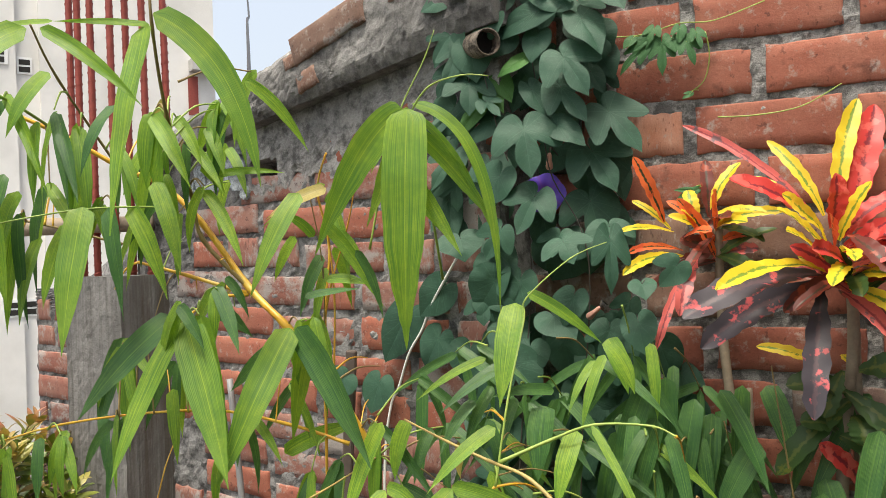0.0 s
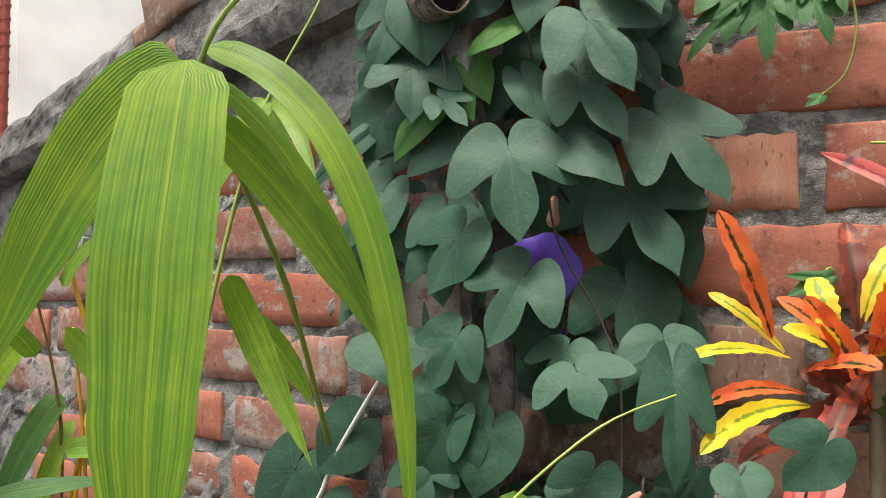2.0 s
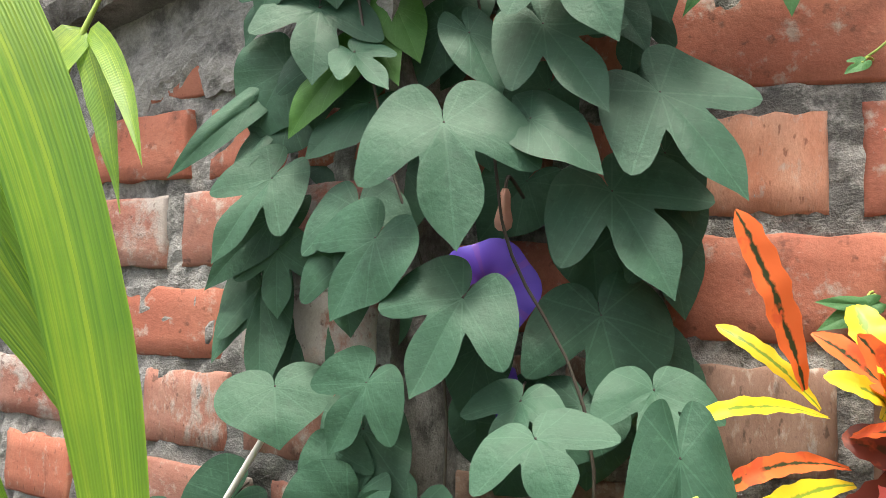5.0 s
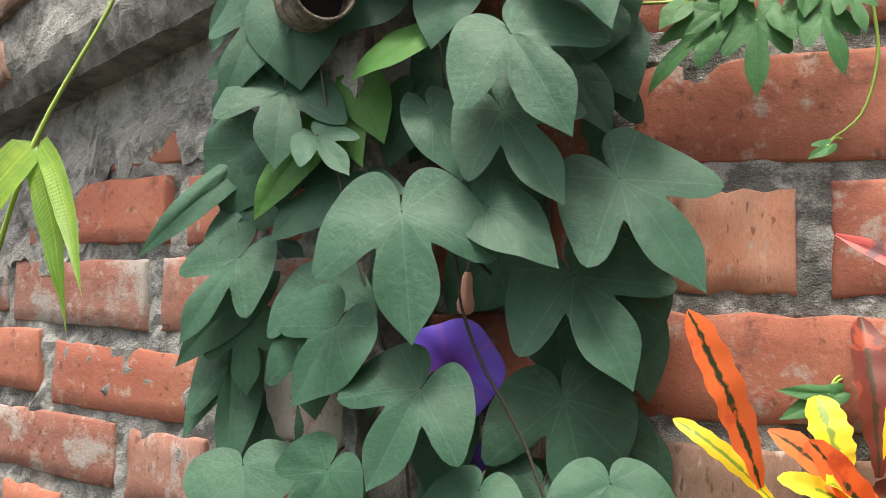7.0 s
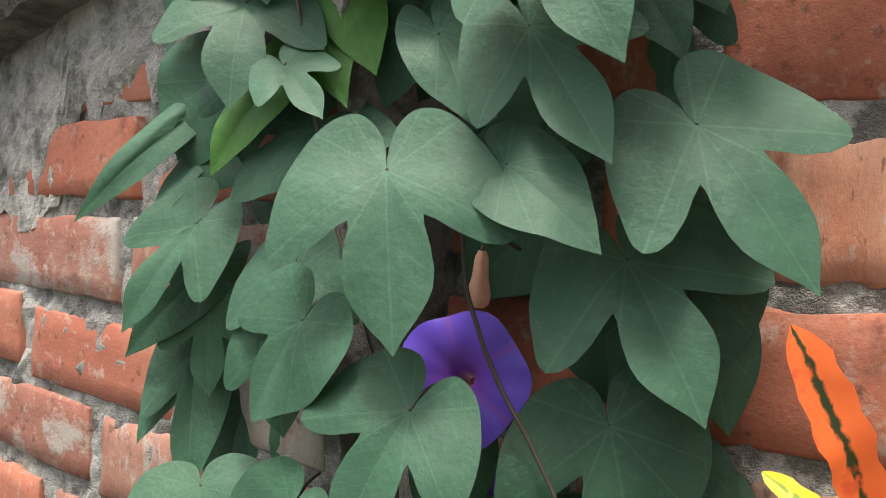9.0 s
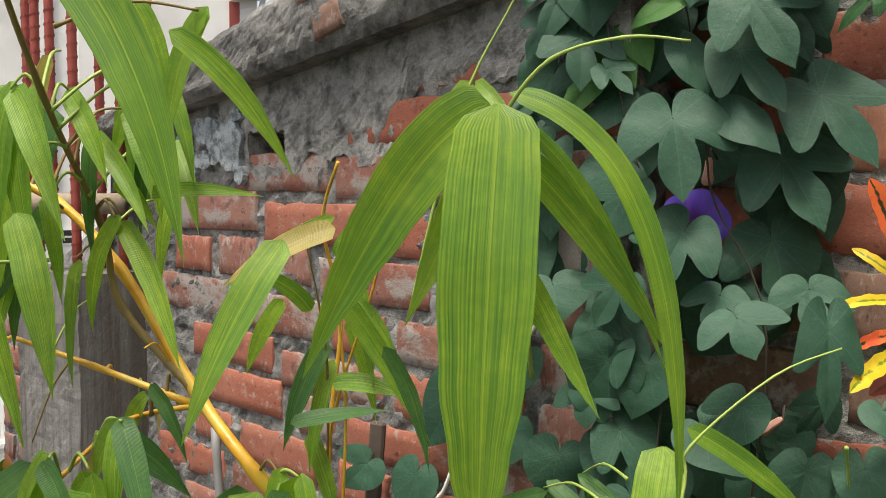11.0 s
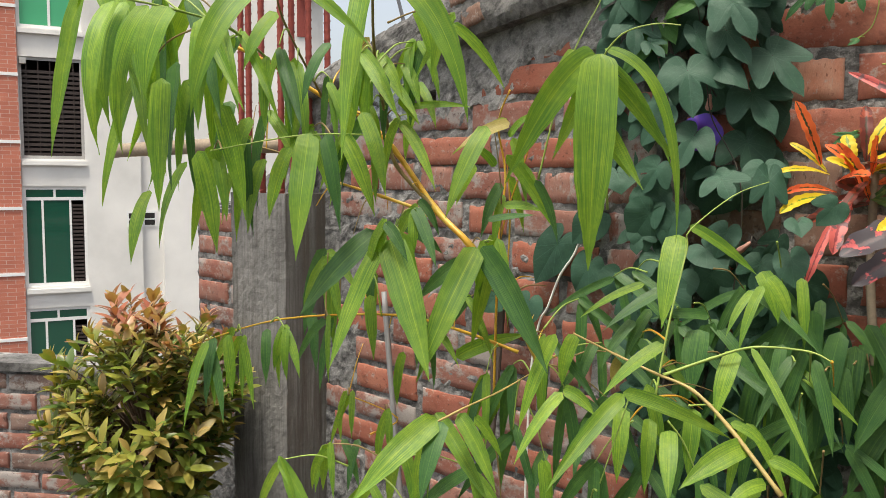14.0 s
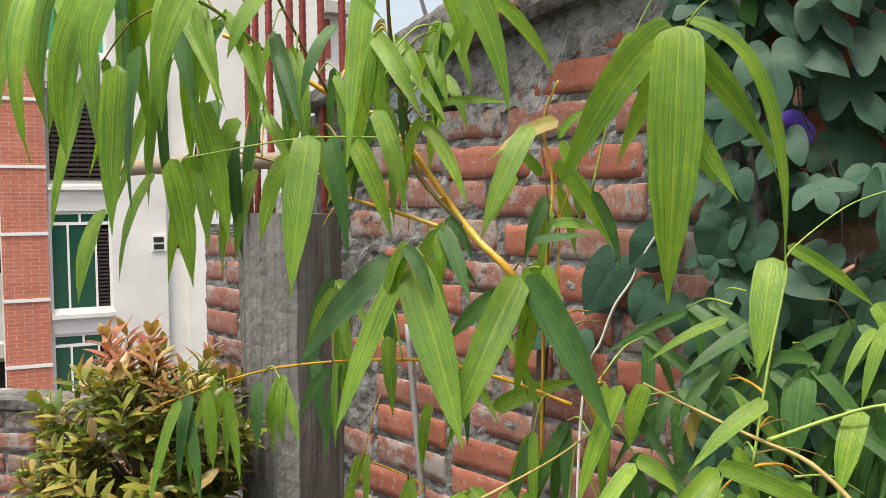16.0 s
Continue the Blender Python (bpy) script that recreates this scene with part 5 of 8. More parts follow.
bamboo_stem([(-0.623, -0.554, 1.024), (-0.641, -0.542, 1.073), (-0.659, -0.531, 1.097)], 0.0016, 0.0009, M_green_stem)
bamboo_leaf(-0.559, -0.605, 1.168, -0.538, -0.589, 1.030, 0.023, 0.012)
bamboo_leaf(-0.553, -0.601, 1.167, -0.480, -0.638, 0.985, 0.030, 0.012)
bamboo_stem([(-0.581, -0.598, 1.162), (-0.568, -0.600, 1.178), (-0.555, -0.602, 1.169)], 0.0016, 0.0009, M_green_stem)
bamboo_leaf(-0.433, -0.513, 1.157, -0.486, -0.495, 0.975, 0.028, 0.012)
bamboo_leaf(-0.433, -0.510, 1.158, -0.405, -0.526, 1.024, 0.017, 0.03)
bamboo_stem([(-0.483, -0.490, 1.131), (-0.458, -0.499, 1.153), (-0.433, -0.508, 1.151)], 0.0016, 0.0009, M_green_stem)
bamboo_leaf(-0.519, -0.436, 1.050, -0.591, -0.426, 0.959, 0.015, 0.012)
bamboo_leaf(-0.530, -0.433, 1.054, -0.490, -0.442, 0.960, 0.012, 0.02)
bamboo_leaf(-0.530, -0.437, 1.051, -0.467, -0.453, 0.944, 0.013, 0.03)
bamboo_stem([(-0.489, -0.399, 1.055), (-0.506, -0.416, 1.063), (-0.524, -0.433, 1.048)], 0.0016, 0.0009, M_twig)
bamboo_leaf(-0.603, -0.461, 1.007, -0.588, -0.445, 0.878, 0.013, 0.03)
bamboo_leaf(-0.595, -0.463, 1.000, -0.611, -0.464, 0.919, 0.016, 0.012)
bamboo_leaf(-0.595, -0.462, 1.008, -0.522, -0.471, 0.933, 0.015, 0.03)
bamboo_stem([(-0.567, -0.496, 1.008), (-0.582, -0.477, 1.020), (-0.597, -0.458, 1.007)], 0.0016, 0.0009, M_twig)
bamboo_leaf(-0.644, -0.671, 1.033, -0.709, -0.667, 0.951, 0.014, 0.03)
bamboo_leaf(-0.637, -0.663, 1.036, -0.648, -0.683, 0.920, 0.015, 0.012)
bamboo_leaf(-0.642, -0.667, 1.042, -0.633, -0.681, 0.938, 0.011, 0.02)
bamboo_stem([(-0.680, -0.629, 1.026), (-0.662, -0.649, 1.043), (-0.643, -0.669, 1.035)], 0.0016, 0.0009, M_twig)
bamboo_leaf(-0.689, -0.715, 1.018, -0.699, -0.717, 0.928, 0.011, 0.02)
bamboo_leaf(-0.680, -0.721, 1.023, -0.675, -0.727, 0.943, 0.014, 0.03)
bamboo_leaf(-0.688, -0.717, 1.021, -0.647, -0.731, 0.953, 0.014, 0.02)
bamboo_stem([(-0.728, -0.704, 1.025), (-0.707, -0.711, 1.036), (-0.686, -0.719, 1.023)], 0.0016, 0.0009, M_green_stem)
bamboo_leaf(-0.733, -0.774, 1.026, -0.800, -0.759, 0.939, 0.014, 0.03)
bamboo_leaf(-0.723, -0.772, 1.016, -0.751, -0.778, 0.932, 0.012, 0.012)
bamboo_leaf(-0.725, -0.769, 1.011, -0.692, -0.781, 0.911, 0.012, 0.012)
bamboo_stem([(-0.744, -0.760, 1.018), (-0.736, -0.764, 1.030), (-0.728, -0.768, 1.018)], 0.0016, 0.0009, M_green_stem)
bamboo_leaf(-0.745, -0.808, 1.007, -0.801, -0.808, 0.943, 0.011, 0.02)
bamboo_leaf(-0.745, -0.814, 1.008, -0.701, -0.832, 0.901, 0.014, 0.03)
bamboo_leaf(-0.747, -0.814, 1.002, -0.724, -0.826, 0.919, 0.013, 0.03)
bamboo_stem([(-0.759, -0.815, 1.010), (-0.751, -0.814, 1.021), (-0.743, -0.813, 1.008)], 0.0016, 0.0009, M_twig)
bamboo_leaf(-0.660, -0.599, 0.903, -0.671, -0.599, 0.808, 0.012, 0.03)
bamboo_leaf(-0.655, -0.596, 0.896, -0.692, -0.604, 0.804, 0.011, 0.012)
bamboo_leaf(-0.652, -0.594, 0.904, -0.645, -0.607, 0.827, 0.011, 0.012)
bamboo_stem([(-0.693, -0.552, 0.880), (-0.675, -0.576, 0.900), (-0.657, -0.599, 0.896)], 0.0016, 0.0009, M_twig)
bamboo_leaf(-0.590, -0.582, 0.880, -0.582, -0.580, 0.770, 0.015, 0.03)
bamboo_leaf(-0.585, -0.585, 0.881, -0.596, -0.599, 0.777, 0.014, 0.03)
bamboo_leaf(-0.587, -0.589, 0.880, -0.579, -0.595, 0.802, 0.012, 0.02)
bamboo_stem([(-0.637, -0.523, 0.851), (-0.613, -0.554, 0.875), (-0.590, -0.585, 0.875)], 0.0016, 0.0009, M_twig)
bamboo_leaf(-0.630, -0.688, 0.843, -0.647, -0.678, 0.762, 0.015, 0.012)
bamboo_leaf(-0.629, -0.688, 0.835, -0.658, -0.691, 0.766, 0.014, 0.03)
bamboo_leaf(-0.628, -0.683, 0.846, -0.612, -0.696, 0.759, 0.014, 0.012)
bamboo_stem([(-0.550, -0.633, 0.811), (-0.592, -0.659, 0.839), (-0.633, -0.685, 0.843)], 0.0016, 0.0009, M_twig)
bamboo_leaf(-0.677, -0.740, 0.821, -0.730, -0.739, 0.723, 0.016, 0.012)
bamboo_leaf(-0.681, -0.740, 0.831, -0.628, -0.754, 0.719, 0.019, 0.03)
bamboo_leaf(-0.680, -0.740, 0.824, -0.601, -0.744, 0.725, 0.018, 0.02)
bamboo_stem([(-0.606, -0.667, 0.807), (-0.641, -0.701, 0.828), (-0.676, -0.736, 0.825)], 0.0016, 0.0009, M_green_stem)
bamboo_leaf(-0.545, -0.615, 0.826, -0.572, -0.606, 0.721, 0.021, 0.02)
bamboo_leaf(-0.542, -0.613, 0.835, -0.505, -0.618, 0.695, 0.022, 0.03)
bamboo_leaf(-0.546, -0.604, 0.829, -0.493, -0.627, 0.703, 0.018, 0.012)
bamboo_stem([(-0.550, -0.633, 0.811), (-0.546, -0.621, 0.832), (-0.542, -0.609, 0.828)], 0.0016, 0.0009, M_green_stem)
bamboo_leaf(-0.483, -0.616, 0.895, -0.504, -0.598, 0.748, 0.020, 0.02)
bamboo_leaf(-0.481, -0.611, 0.886, -0.515, -0.620, 0.732, 0.027, 0.02)
bamboo_leaf(-0.480, -0.615, 0.898, -0.375, -0.638, 0.784, 0.025, 0.012)
bamboo_stem([(-0.478, -0.657, 0.879), (-0.479, -0.635, 0.897), (-0.480, -0.612, 0.891)], 0.0016, 0.0009, M_green_stem)
bamboo_leaf(-0.464, -0.478, 0.933, -0.509, -0.474, 0.787, 0.021, 0.02)
bamboo_leaf(-0.462, -0.478, 0.932, -0.489, -0.505, 0.785, 0.016, 0.03)
bamboo_leaf(-0.464, -0.480, 0.935, -0.453, -0.503, 0.812, 0.016, 0.03)
bamboo_stem([(-0.469, -0.435, 0.973), (-0.467, -0.458, 0.965), (-0.465, -0.482, 0.932)], 0.0016, 0.0009, M_green_stem)
# most low fill leaves from here have shade painted in by the dark green
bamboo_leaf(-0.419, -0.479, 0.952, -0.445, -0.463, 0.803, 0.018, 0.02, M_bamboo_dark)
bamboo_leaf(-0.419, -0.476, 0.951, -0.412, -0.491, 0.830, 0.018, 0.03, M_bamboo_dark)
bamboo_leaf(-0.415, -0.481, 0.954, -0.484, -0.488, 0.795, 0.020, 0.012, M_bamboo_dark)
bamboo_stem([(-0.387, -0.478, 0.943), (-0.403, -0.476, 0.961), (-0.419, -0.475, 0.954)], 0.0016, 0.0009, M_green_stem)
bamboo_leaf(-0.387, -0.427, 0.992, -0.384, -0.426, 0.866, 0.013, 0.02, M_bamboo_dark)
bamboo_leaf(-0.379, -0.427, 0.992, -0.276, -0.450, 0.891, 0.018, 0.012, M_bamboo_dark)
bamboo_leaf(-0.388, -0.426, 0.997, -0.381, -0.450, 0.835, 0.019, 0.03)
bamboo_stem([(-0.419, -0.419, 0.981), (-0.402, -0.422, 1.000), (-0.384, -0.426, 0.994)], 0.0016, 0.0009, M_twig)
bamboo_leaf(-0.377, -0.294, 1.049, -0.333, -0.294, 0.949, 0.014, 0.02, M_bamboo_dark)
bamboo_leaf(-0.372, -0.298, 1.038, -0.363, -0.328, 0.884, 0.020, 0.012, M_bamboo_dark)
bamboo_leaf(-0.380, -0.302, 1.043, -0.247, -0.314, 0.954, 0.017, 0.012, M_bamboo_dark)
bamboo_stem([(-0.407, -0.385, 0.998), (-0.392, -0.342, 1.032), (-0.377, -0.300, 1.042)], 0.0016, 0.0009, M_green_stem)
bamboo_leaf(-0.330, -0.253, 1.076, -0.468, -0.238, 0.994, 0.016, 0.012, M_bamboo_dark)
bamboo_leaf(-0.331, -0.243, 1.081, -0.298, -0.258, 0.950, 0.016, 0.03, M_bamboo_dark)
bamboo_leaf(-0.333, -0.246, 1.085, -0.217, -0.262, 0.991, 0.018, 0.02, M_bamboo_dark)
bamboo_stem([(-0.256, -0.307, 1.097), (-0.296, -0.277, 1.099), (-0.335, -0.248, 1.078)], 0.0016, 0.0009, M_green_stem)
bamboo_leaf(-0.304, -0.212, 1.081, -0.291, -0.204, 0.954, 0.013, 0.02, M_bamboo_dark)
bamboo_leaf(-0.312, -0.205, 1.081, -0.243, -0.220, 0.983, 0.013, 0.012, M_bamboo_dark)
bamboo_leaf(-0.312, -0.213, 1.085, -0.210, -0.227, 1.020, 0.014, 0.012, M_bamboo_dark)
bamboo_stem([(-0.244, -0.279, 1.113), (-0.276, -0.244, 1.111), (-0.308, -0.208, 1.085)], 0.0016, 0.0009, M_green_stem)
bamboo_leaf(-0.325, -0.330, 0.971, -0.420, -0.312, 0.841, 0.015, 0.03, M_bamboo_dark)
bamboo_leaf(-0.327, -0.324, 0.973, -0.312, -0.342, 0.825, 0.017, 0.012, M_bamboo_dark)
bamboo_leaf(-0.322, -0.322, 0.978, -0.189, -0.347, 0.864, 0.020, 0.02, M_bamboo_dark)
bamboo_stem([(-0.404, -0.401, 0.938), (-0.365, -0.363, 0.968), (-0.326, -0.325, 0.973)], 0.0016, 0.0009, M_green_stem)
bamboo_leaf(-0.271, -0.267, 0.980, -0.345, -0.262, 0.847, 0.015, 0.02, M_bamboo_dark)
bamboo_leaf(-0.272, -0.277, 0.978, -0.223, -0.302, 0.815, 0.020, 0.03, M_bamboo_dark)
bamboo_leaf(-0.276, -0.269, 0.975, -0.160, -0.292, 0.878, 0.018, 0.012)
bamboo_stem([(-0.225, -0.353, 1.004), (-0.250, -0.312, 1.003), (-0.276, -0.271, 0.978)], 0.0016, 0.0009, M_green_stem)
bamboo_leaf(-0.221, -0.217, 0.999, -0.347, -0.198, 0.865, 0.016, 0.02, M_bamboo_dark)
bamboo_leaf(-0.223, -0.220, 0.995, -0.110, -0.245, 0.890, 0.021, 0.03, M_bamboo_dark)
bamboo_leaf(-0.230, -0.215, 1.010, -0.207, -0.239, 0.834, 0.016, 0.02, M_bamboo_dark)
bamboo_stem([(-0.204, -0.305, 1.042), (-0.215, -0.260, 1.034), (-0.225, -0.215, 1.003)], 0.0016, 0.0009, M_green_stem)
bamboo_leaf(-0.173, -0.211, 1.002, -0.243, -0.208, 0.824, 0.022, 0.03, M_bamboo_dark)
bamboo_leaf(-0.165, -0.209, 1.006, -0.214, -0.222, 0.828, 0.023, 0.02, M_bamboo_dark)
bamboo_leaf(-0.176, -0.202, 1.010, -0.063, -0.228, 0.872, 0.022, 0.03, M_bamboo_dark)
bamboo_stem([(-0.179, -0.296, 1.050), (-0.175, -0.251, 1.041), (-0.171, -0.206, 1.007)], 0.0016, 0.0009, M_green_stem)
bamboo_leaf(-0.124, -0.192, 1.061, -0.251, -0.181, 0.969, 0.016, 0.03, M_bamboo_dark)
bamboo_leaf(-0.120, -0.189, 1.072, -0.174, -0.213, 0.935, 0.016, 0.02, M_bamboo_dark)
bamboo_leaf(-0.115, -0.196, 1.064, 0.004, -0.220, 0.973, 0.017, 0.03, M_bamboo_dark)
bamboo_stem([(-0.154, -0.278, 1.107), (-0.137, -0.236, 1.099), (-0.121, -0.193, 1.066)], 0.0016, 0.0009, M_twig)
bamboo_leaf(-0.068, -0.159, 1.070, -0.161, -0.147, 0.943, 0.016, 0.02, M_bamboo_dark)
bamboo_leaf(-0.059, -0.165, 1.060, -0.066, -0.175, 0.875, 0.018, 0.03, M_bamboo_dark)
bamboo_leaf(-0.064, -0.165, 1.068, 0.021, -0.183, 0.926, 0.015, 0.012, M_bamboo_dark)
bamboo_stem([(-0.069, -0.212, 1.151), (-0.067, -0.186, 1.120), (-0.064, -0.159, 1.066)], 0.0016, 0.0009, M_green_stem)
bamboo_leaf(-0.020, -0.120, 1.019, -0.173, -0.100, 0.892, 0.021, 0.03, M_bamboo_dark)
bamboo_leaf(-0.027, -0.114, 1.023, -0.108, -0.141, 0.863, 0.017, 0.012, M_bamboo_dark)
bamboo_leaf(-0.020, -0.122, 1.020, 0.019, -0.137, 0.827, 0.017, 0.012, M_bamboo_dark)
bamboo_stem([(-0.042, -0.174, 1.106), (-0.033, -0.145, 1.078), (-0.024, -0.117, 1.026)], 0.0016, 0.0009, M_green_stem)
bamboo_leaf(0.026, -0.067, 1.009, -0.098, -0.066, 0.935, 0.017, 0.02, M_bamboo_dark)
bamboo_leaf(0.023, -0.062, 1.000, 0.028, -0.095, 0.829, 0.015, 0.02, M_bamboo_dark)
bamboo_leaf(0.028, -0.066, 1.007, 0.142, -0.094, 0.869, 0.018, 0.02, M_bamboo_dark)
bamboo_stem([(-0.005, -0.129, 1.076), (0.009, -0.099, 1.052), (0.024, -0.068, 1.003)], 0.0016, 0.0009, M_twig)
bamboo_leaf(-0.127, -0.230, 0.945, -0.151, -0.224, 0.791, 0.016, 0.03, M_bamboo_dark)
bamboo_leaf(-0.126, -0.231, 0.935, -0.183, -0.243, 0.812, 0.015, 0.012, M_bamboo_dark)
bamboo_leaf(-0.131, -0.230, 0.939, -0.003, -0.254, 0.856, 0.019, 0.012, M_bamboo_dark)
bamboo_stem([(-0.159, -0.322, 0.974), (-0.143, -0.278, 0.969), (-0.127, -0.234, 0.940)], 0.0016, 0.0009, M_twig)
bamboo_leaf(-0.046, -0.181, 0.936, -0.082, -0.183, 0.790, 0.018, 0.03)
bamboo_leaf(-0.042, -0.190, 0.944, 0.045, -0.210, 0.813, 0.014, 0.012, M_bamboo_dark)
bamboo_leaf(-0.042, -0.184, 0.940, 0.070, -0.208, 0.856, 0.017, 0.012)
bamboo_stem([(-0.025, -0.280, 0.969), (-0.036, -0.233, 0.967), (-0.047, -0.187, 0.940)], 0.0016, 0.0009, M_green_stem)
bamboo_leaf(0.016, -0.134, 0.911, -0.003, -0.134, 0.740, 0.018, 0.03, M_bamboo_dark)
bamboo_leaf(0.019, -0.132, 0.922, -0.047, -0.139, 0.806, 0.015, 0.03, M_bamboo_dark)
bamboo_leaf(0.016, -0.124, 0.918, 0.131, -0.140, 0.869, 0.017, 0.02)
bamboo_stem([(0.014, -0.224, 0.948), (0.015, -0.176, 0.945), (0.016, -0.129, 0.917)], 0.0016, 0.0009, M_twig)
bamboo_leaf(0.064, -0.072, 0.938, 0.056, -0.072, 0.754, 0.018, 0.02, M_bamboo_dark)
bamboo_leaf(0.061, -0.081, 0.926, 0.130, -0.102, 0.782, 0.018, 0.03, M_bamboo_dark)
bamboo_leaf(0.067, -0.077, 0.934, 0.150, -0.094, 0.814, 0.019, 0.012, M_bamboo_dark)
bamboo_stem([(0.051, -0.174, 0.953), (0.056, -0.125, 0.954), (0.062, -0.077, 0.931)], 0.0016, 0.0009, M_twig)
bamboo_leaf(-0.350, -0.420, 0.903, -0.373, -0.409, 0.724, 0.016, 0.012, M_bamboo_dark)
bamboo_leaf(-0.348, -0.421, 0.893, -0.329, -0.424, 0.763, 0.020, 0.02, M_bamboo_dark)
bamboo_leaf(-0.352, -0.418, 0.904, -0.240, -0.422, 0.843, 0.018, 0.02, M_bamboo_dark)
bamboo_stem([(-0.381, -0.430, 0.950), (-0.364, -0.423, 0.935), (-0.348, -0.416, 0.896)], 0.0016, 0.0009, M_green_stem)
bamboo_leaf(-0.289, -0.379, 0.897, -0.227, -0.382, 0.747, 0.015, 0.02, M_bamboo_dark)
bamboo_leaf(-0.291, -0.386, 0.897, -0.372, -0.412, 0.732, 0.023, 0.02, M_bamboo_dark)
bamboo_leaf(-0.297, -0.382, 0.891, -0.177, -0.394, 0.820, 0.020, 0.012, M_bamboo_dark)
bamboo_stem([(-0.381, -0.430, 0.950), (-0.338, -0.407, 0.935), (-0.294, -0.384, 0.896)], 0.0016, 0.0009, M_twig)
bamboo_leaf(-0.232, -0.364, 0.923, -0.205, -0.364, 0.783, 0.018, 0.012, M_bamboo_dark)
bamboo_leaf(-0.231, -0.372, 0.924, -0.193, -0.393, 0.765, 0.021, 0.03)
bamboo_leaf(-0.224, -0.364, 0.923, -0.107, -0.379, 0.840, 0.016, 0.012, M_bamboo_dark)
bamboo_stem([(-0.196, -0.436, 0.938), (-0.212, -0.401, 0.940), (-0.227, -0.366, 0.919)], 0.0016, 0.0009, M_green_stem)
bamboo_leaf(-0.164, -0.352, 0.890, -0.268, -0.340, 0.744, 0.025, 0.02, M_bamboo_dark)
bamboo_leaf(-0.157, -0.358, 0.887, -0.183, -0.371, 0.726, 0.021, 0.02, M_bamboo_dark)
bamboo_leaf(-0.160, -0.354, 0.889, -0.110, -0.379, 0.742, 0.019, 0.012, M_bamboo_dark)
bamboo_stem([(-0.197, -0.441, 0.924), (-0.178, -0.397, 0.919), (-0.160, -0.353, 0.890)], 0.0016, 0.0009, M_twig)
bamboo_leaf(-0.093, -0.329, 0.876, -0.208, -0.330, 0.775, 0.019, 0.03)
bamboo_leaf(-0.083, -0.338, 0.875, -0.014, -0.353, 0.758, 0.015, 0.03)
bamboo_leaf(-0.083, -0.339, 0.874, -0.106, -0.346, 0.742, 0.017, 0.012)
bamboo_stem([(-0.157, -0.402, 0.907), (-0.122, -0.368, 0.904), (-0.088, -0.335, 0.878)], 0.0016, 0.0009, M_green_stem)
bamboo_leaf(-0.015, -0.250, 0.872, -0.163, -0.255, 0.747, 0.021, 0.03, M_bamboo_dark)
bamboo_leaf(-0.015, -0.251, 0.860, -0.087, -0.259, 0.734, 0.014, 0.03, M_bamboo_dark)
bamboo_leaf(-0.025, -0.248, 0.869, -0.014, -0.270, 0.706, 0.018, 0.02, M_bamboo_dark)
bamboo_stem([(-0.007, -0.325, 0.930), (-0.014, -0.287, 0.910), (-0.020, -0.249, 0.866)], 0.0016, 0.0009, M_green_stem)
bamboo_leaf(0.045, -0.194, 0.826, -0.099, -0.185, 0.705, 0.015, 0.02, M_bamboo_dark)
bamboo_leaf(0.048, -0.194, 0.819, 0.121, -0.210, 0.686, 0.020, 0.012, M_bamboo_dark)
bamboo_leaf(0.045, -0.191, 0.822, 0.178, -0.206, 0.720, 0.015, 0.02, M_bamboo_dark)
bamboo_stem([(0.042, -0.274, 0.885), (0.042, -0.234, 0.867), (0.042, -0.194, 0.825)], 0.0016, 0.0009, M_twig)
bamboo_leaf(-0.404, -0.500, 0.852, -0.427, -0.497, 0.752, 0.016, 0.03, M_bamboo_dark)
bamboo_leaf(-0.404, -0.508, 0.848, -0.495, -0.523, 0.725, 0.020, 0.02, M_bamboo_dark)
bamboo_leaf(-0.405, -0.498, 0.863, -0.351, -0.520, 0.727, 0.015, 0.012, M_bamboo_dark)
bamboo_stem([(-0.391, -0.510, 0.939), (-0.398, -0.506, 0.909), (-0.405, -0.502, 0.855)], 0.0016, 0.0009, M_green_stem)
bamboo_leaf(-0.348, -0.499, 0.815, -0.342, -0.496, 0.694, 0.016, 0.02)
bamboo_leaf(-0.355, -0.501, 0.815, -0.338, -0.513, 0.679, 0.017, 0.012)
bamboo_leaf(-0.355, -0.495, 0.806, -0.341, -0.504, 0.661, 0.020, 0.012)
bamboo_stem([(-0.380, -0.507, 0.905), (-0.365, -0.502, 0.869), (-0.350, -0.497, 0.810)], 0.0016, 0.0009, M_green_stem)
bamboo_leaf(-0.288, -0.438, 0.804, -0.270, -0.441, 0.682, 0.018, 0.012, M_bamboo_dark)
bamboo_leaf(-0.288, -0.436, 0.807, -0.357, -0.451, 0.688, 0.021, 0.02, M_bamboo_dark)
bamboo_leaf(-0.288, -0.446, 0.799, -0.285, -0.458, 0.677, 0.019, 0.012, M_bamboo_dark)
bamboo_stem([(-0.230, -0.441, 0.882), (-0.260, -0.440, 0.854), (-0.291, -0.440, 0.803)], 0.0016, 0.0009, M_green_stem)
bamboo_leaf(-0.222, -0.402, 0.788, -0.292, -0.400, 0.684, 0.016, 0.02, M_bamboo_dark)
bamboo_leaf(-0.217, -0.400, 0.794, -0.122, -0.422, 0.664, 0.022, 0.02, M_bamboo_dark)
bamboo_leaf(-0.225, -0.400, 0.790, -0.262, -0.411, 0.678, 0.016, 0.012, M_bamboo_dark)
bamboo_stem([(-0.205, -0.428, 0.881), (-0.213, -0.415, 0.845), (-0.222, -0.401, 0.786)], 0.0016, 0.0009, M_green_stem)
bamboo_leaf(-0.132, -0.420, 0.793, -0.103, -0.406, 0.614, 0.017, 0.02)
bamboo_leaf(-0.135, -0.416, 0.805, -0.127, -0.427, 0.671, 0.016, 0.03)
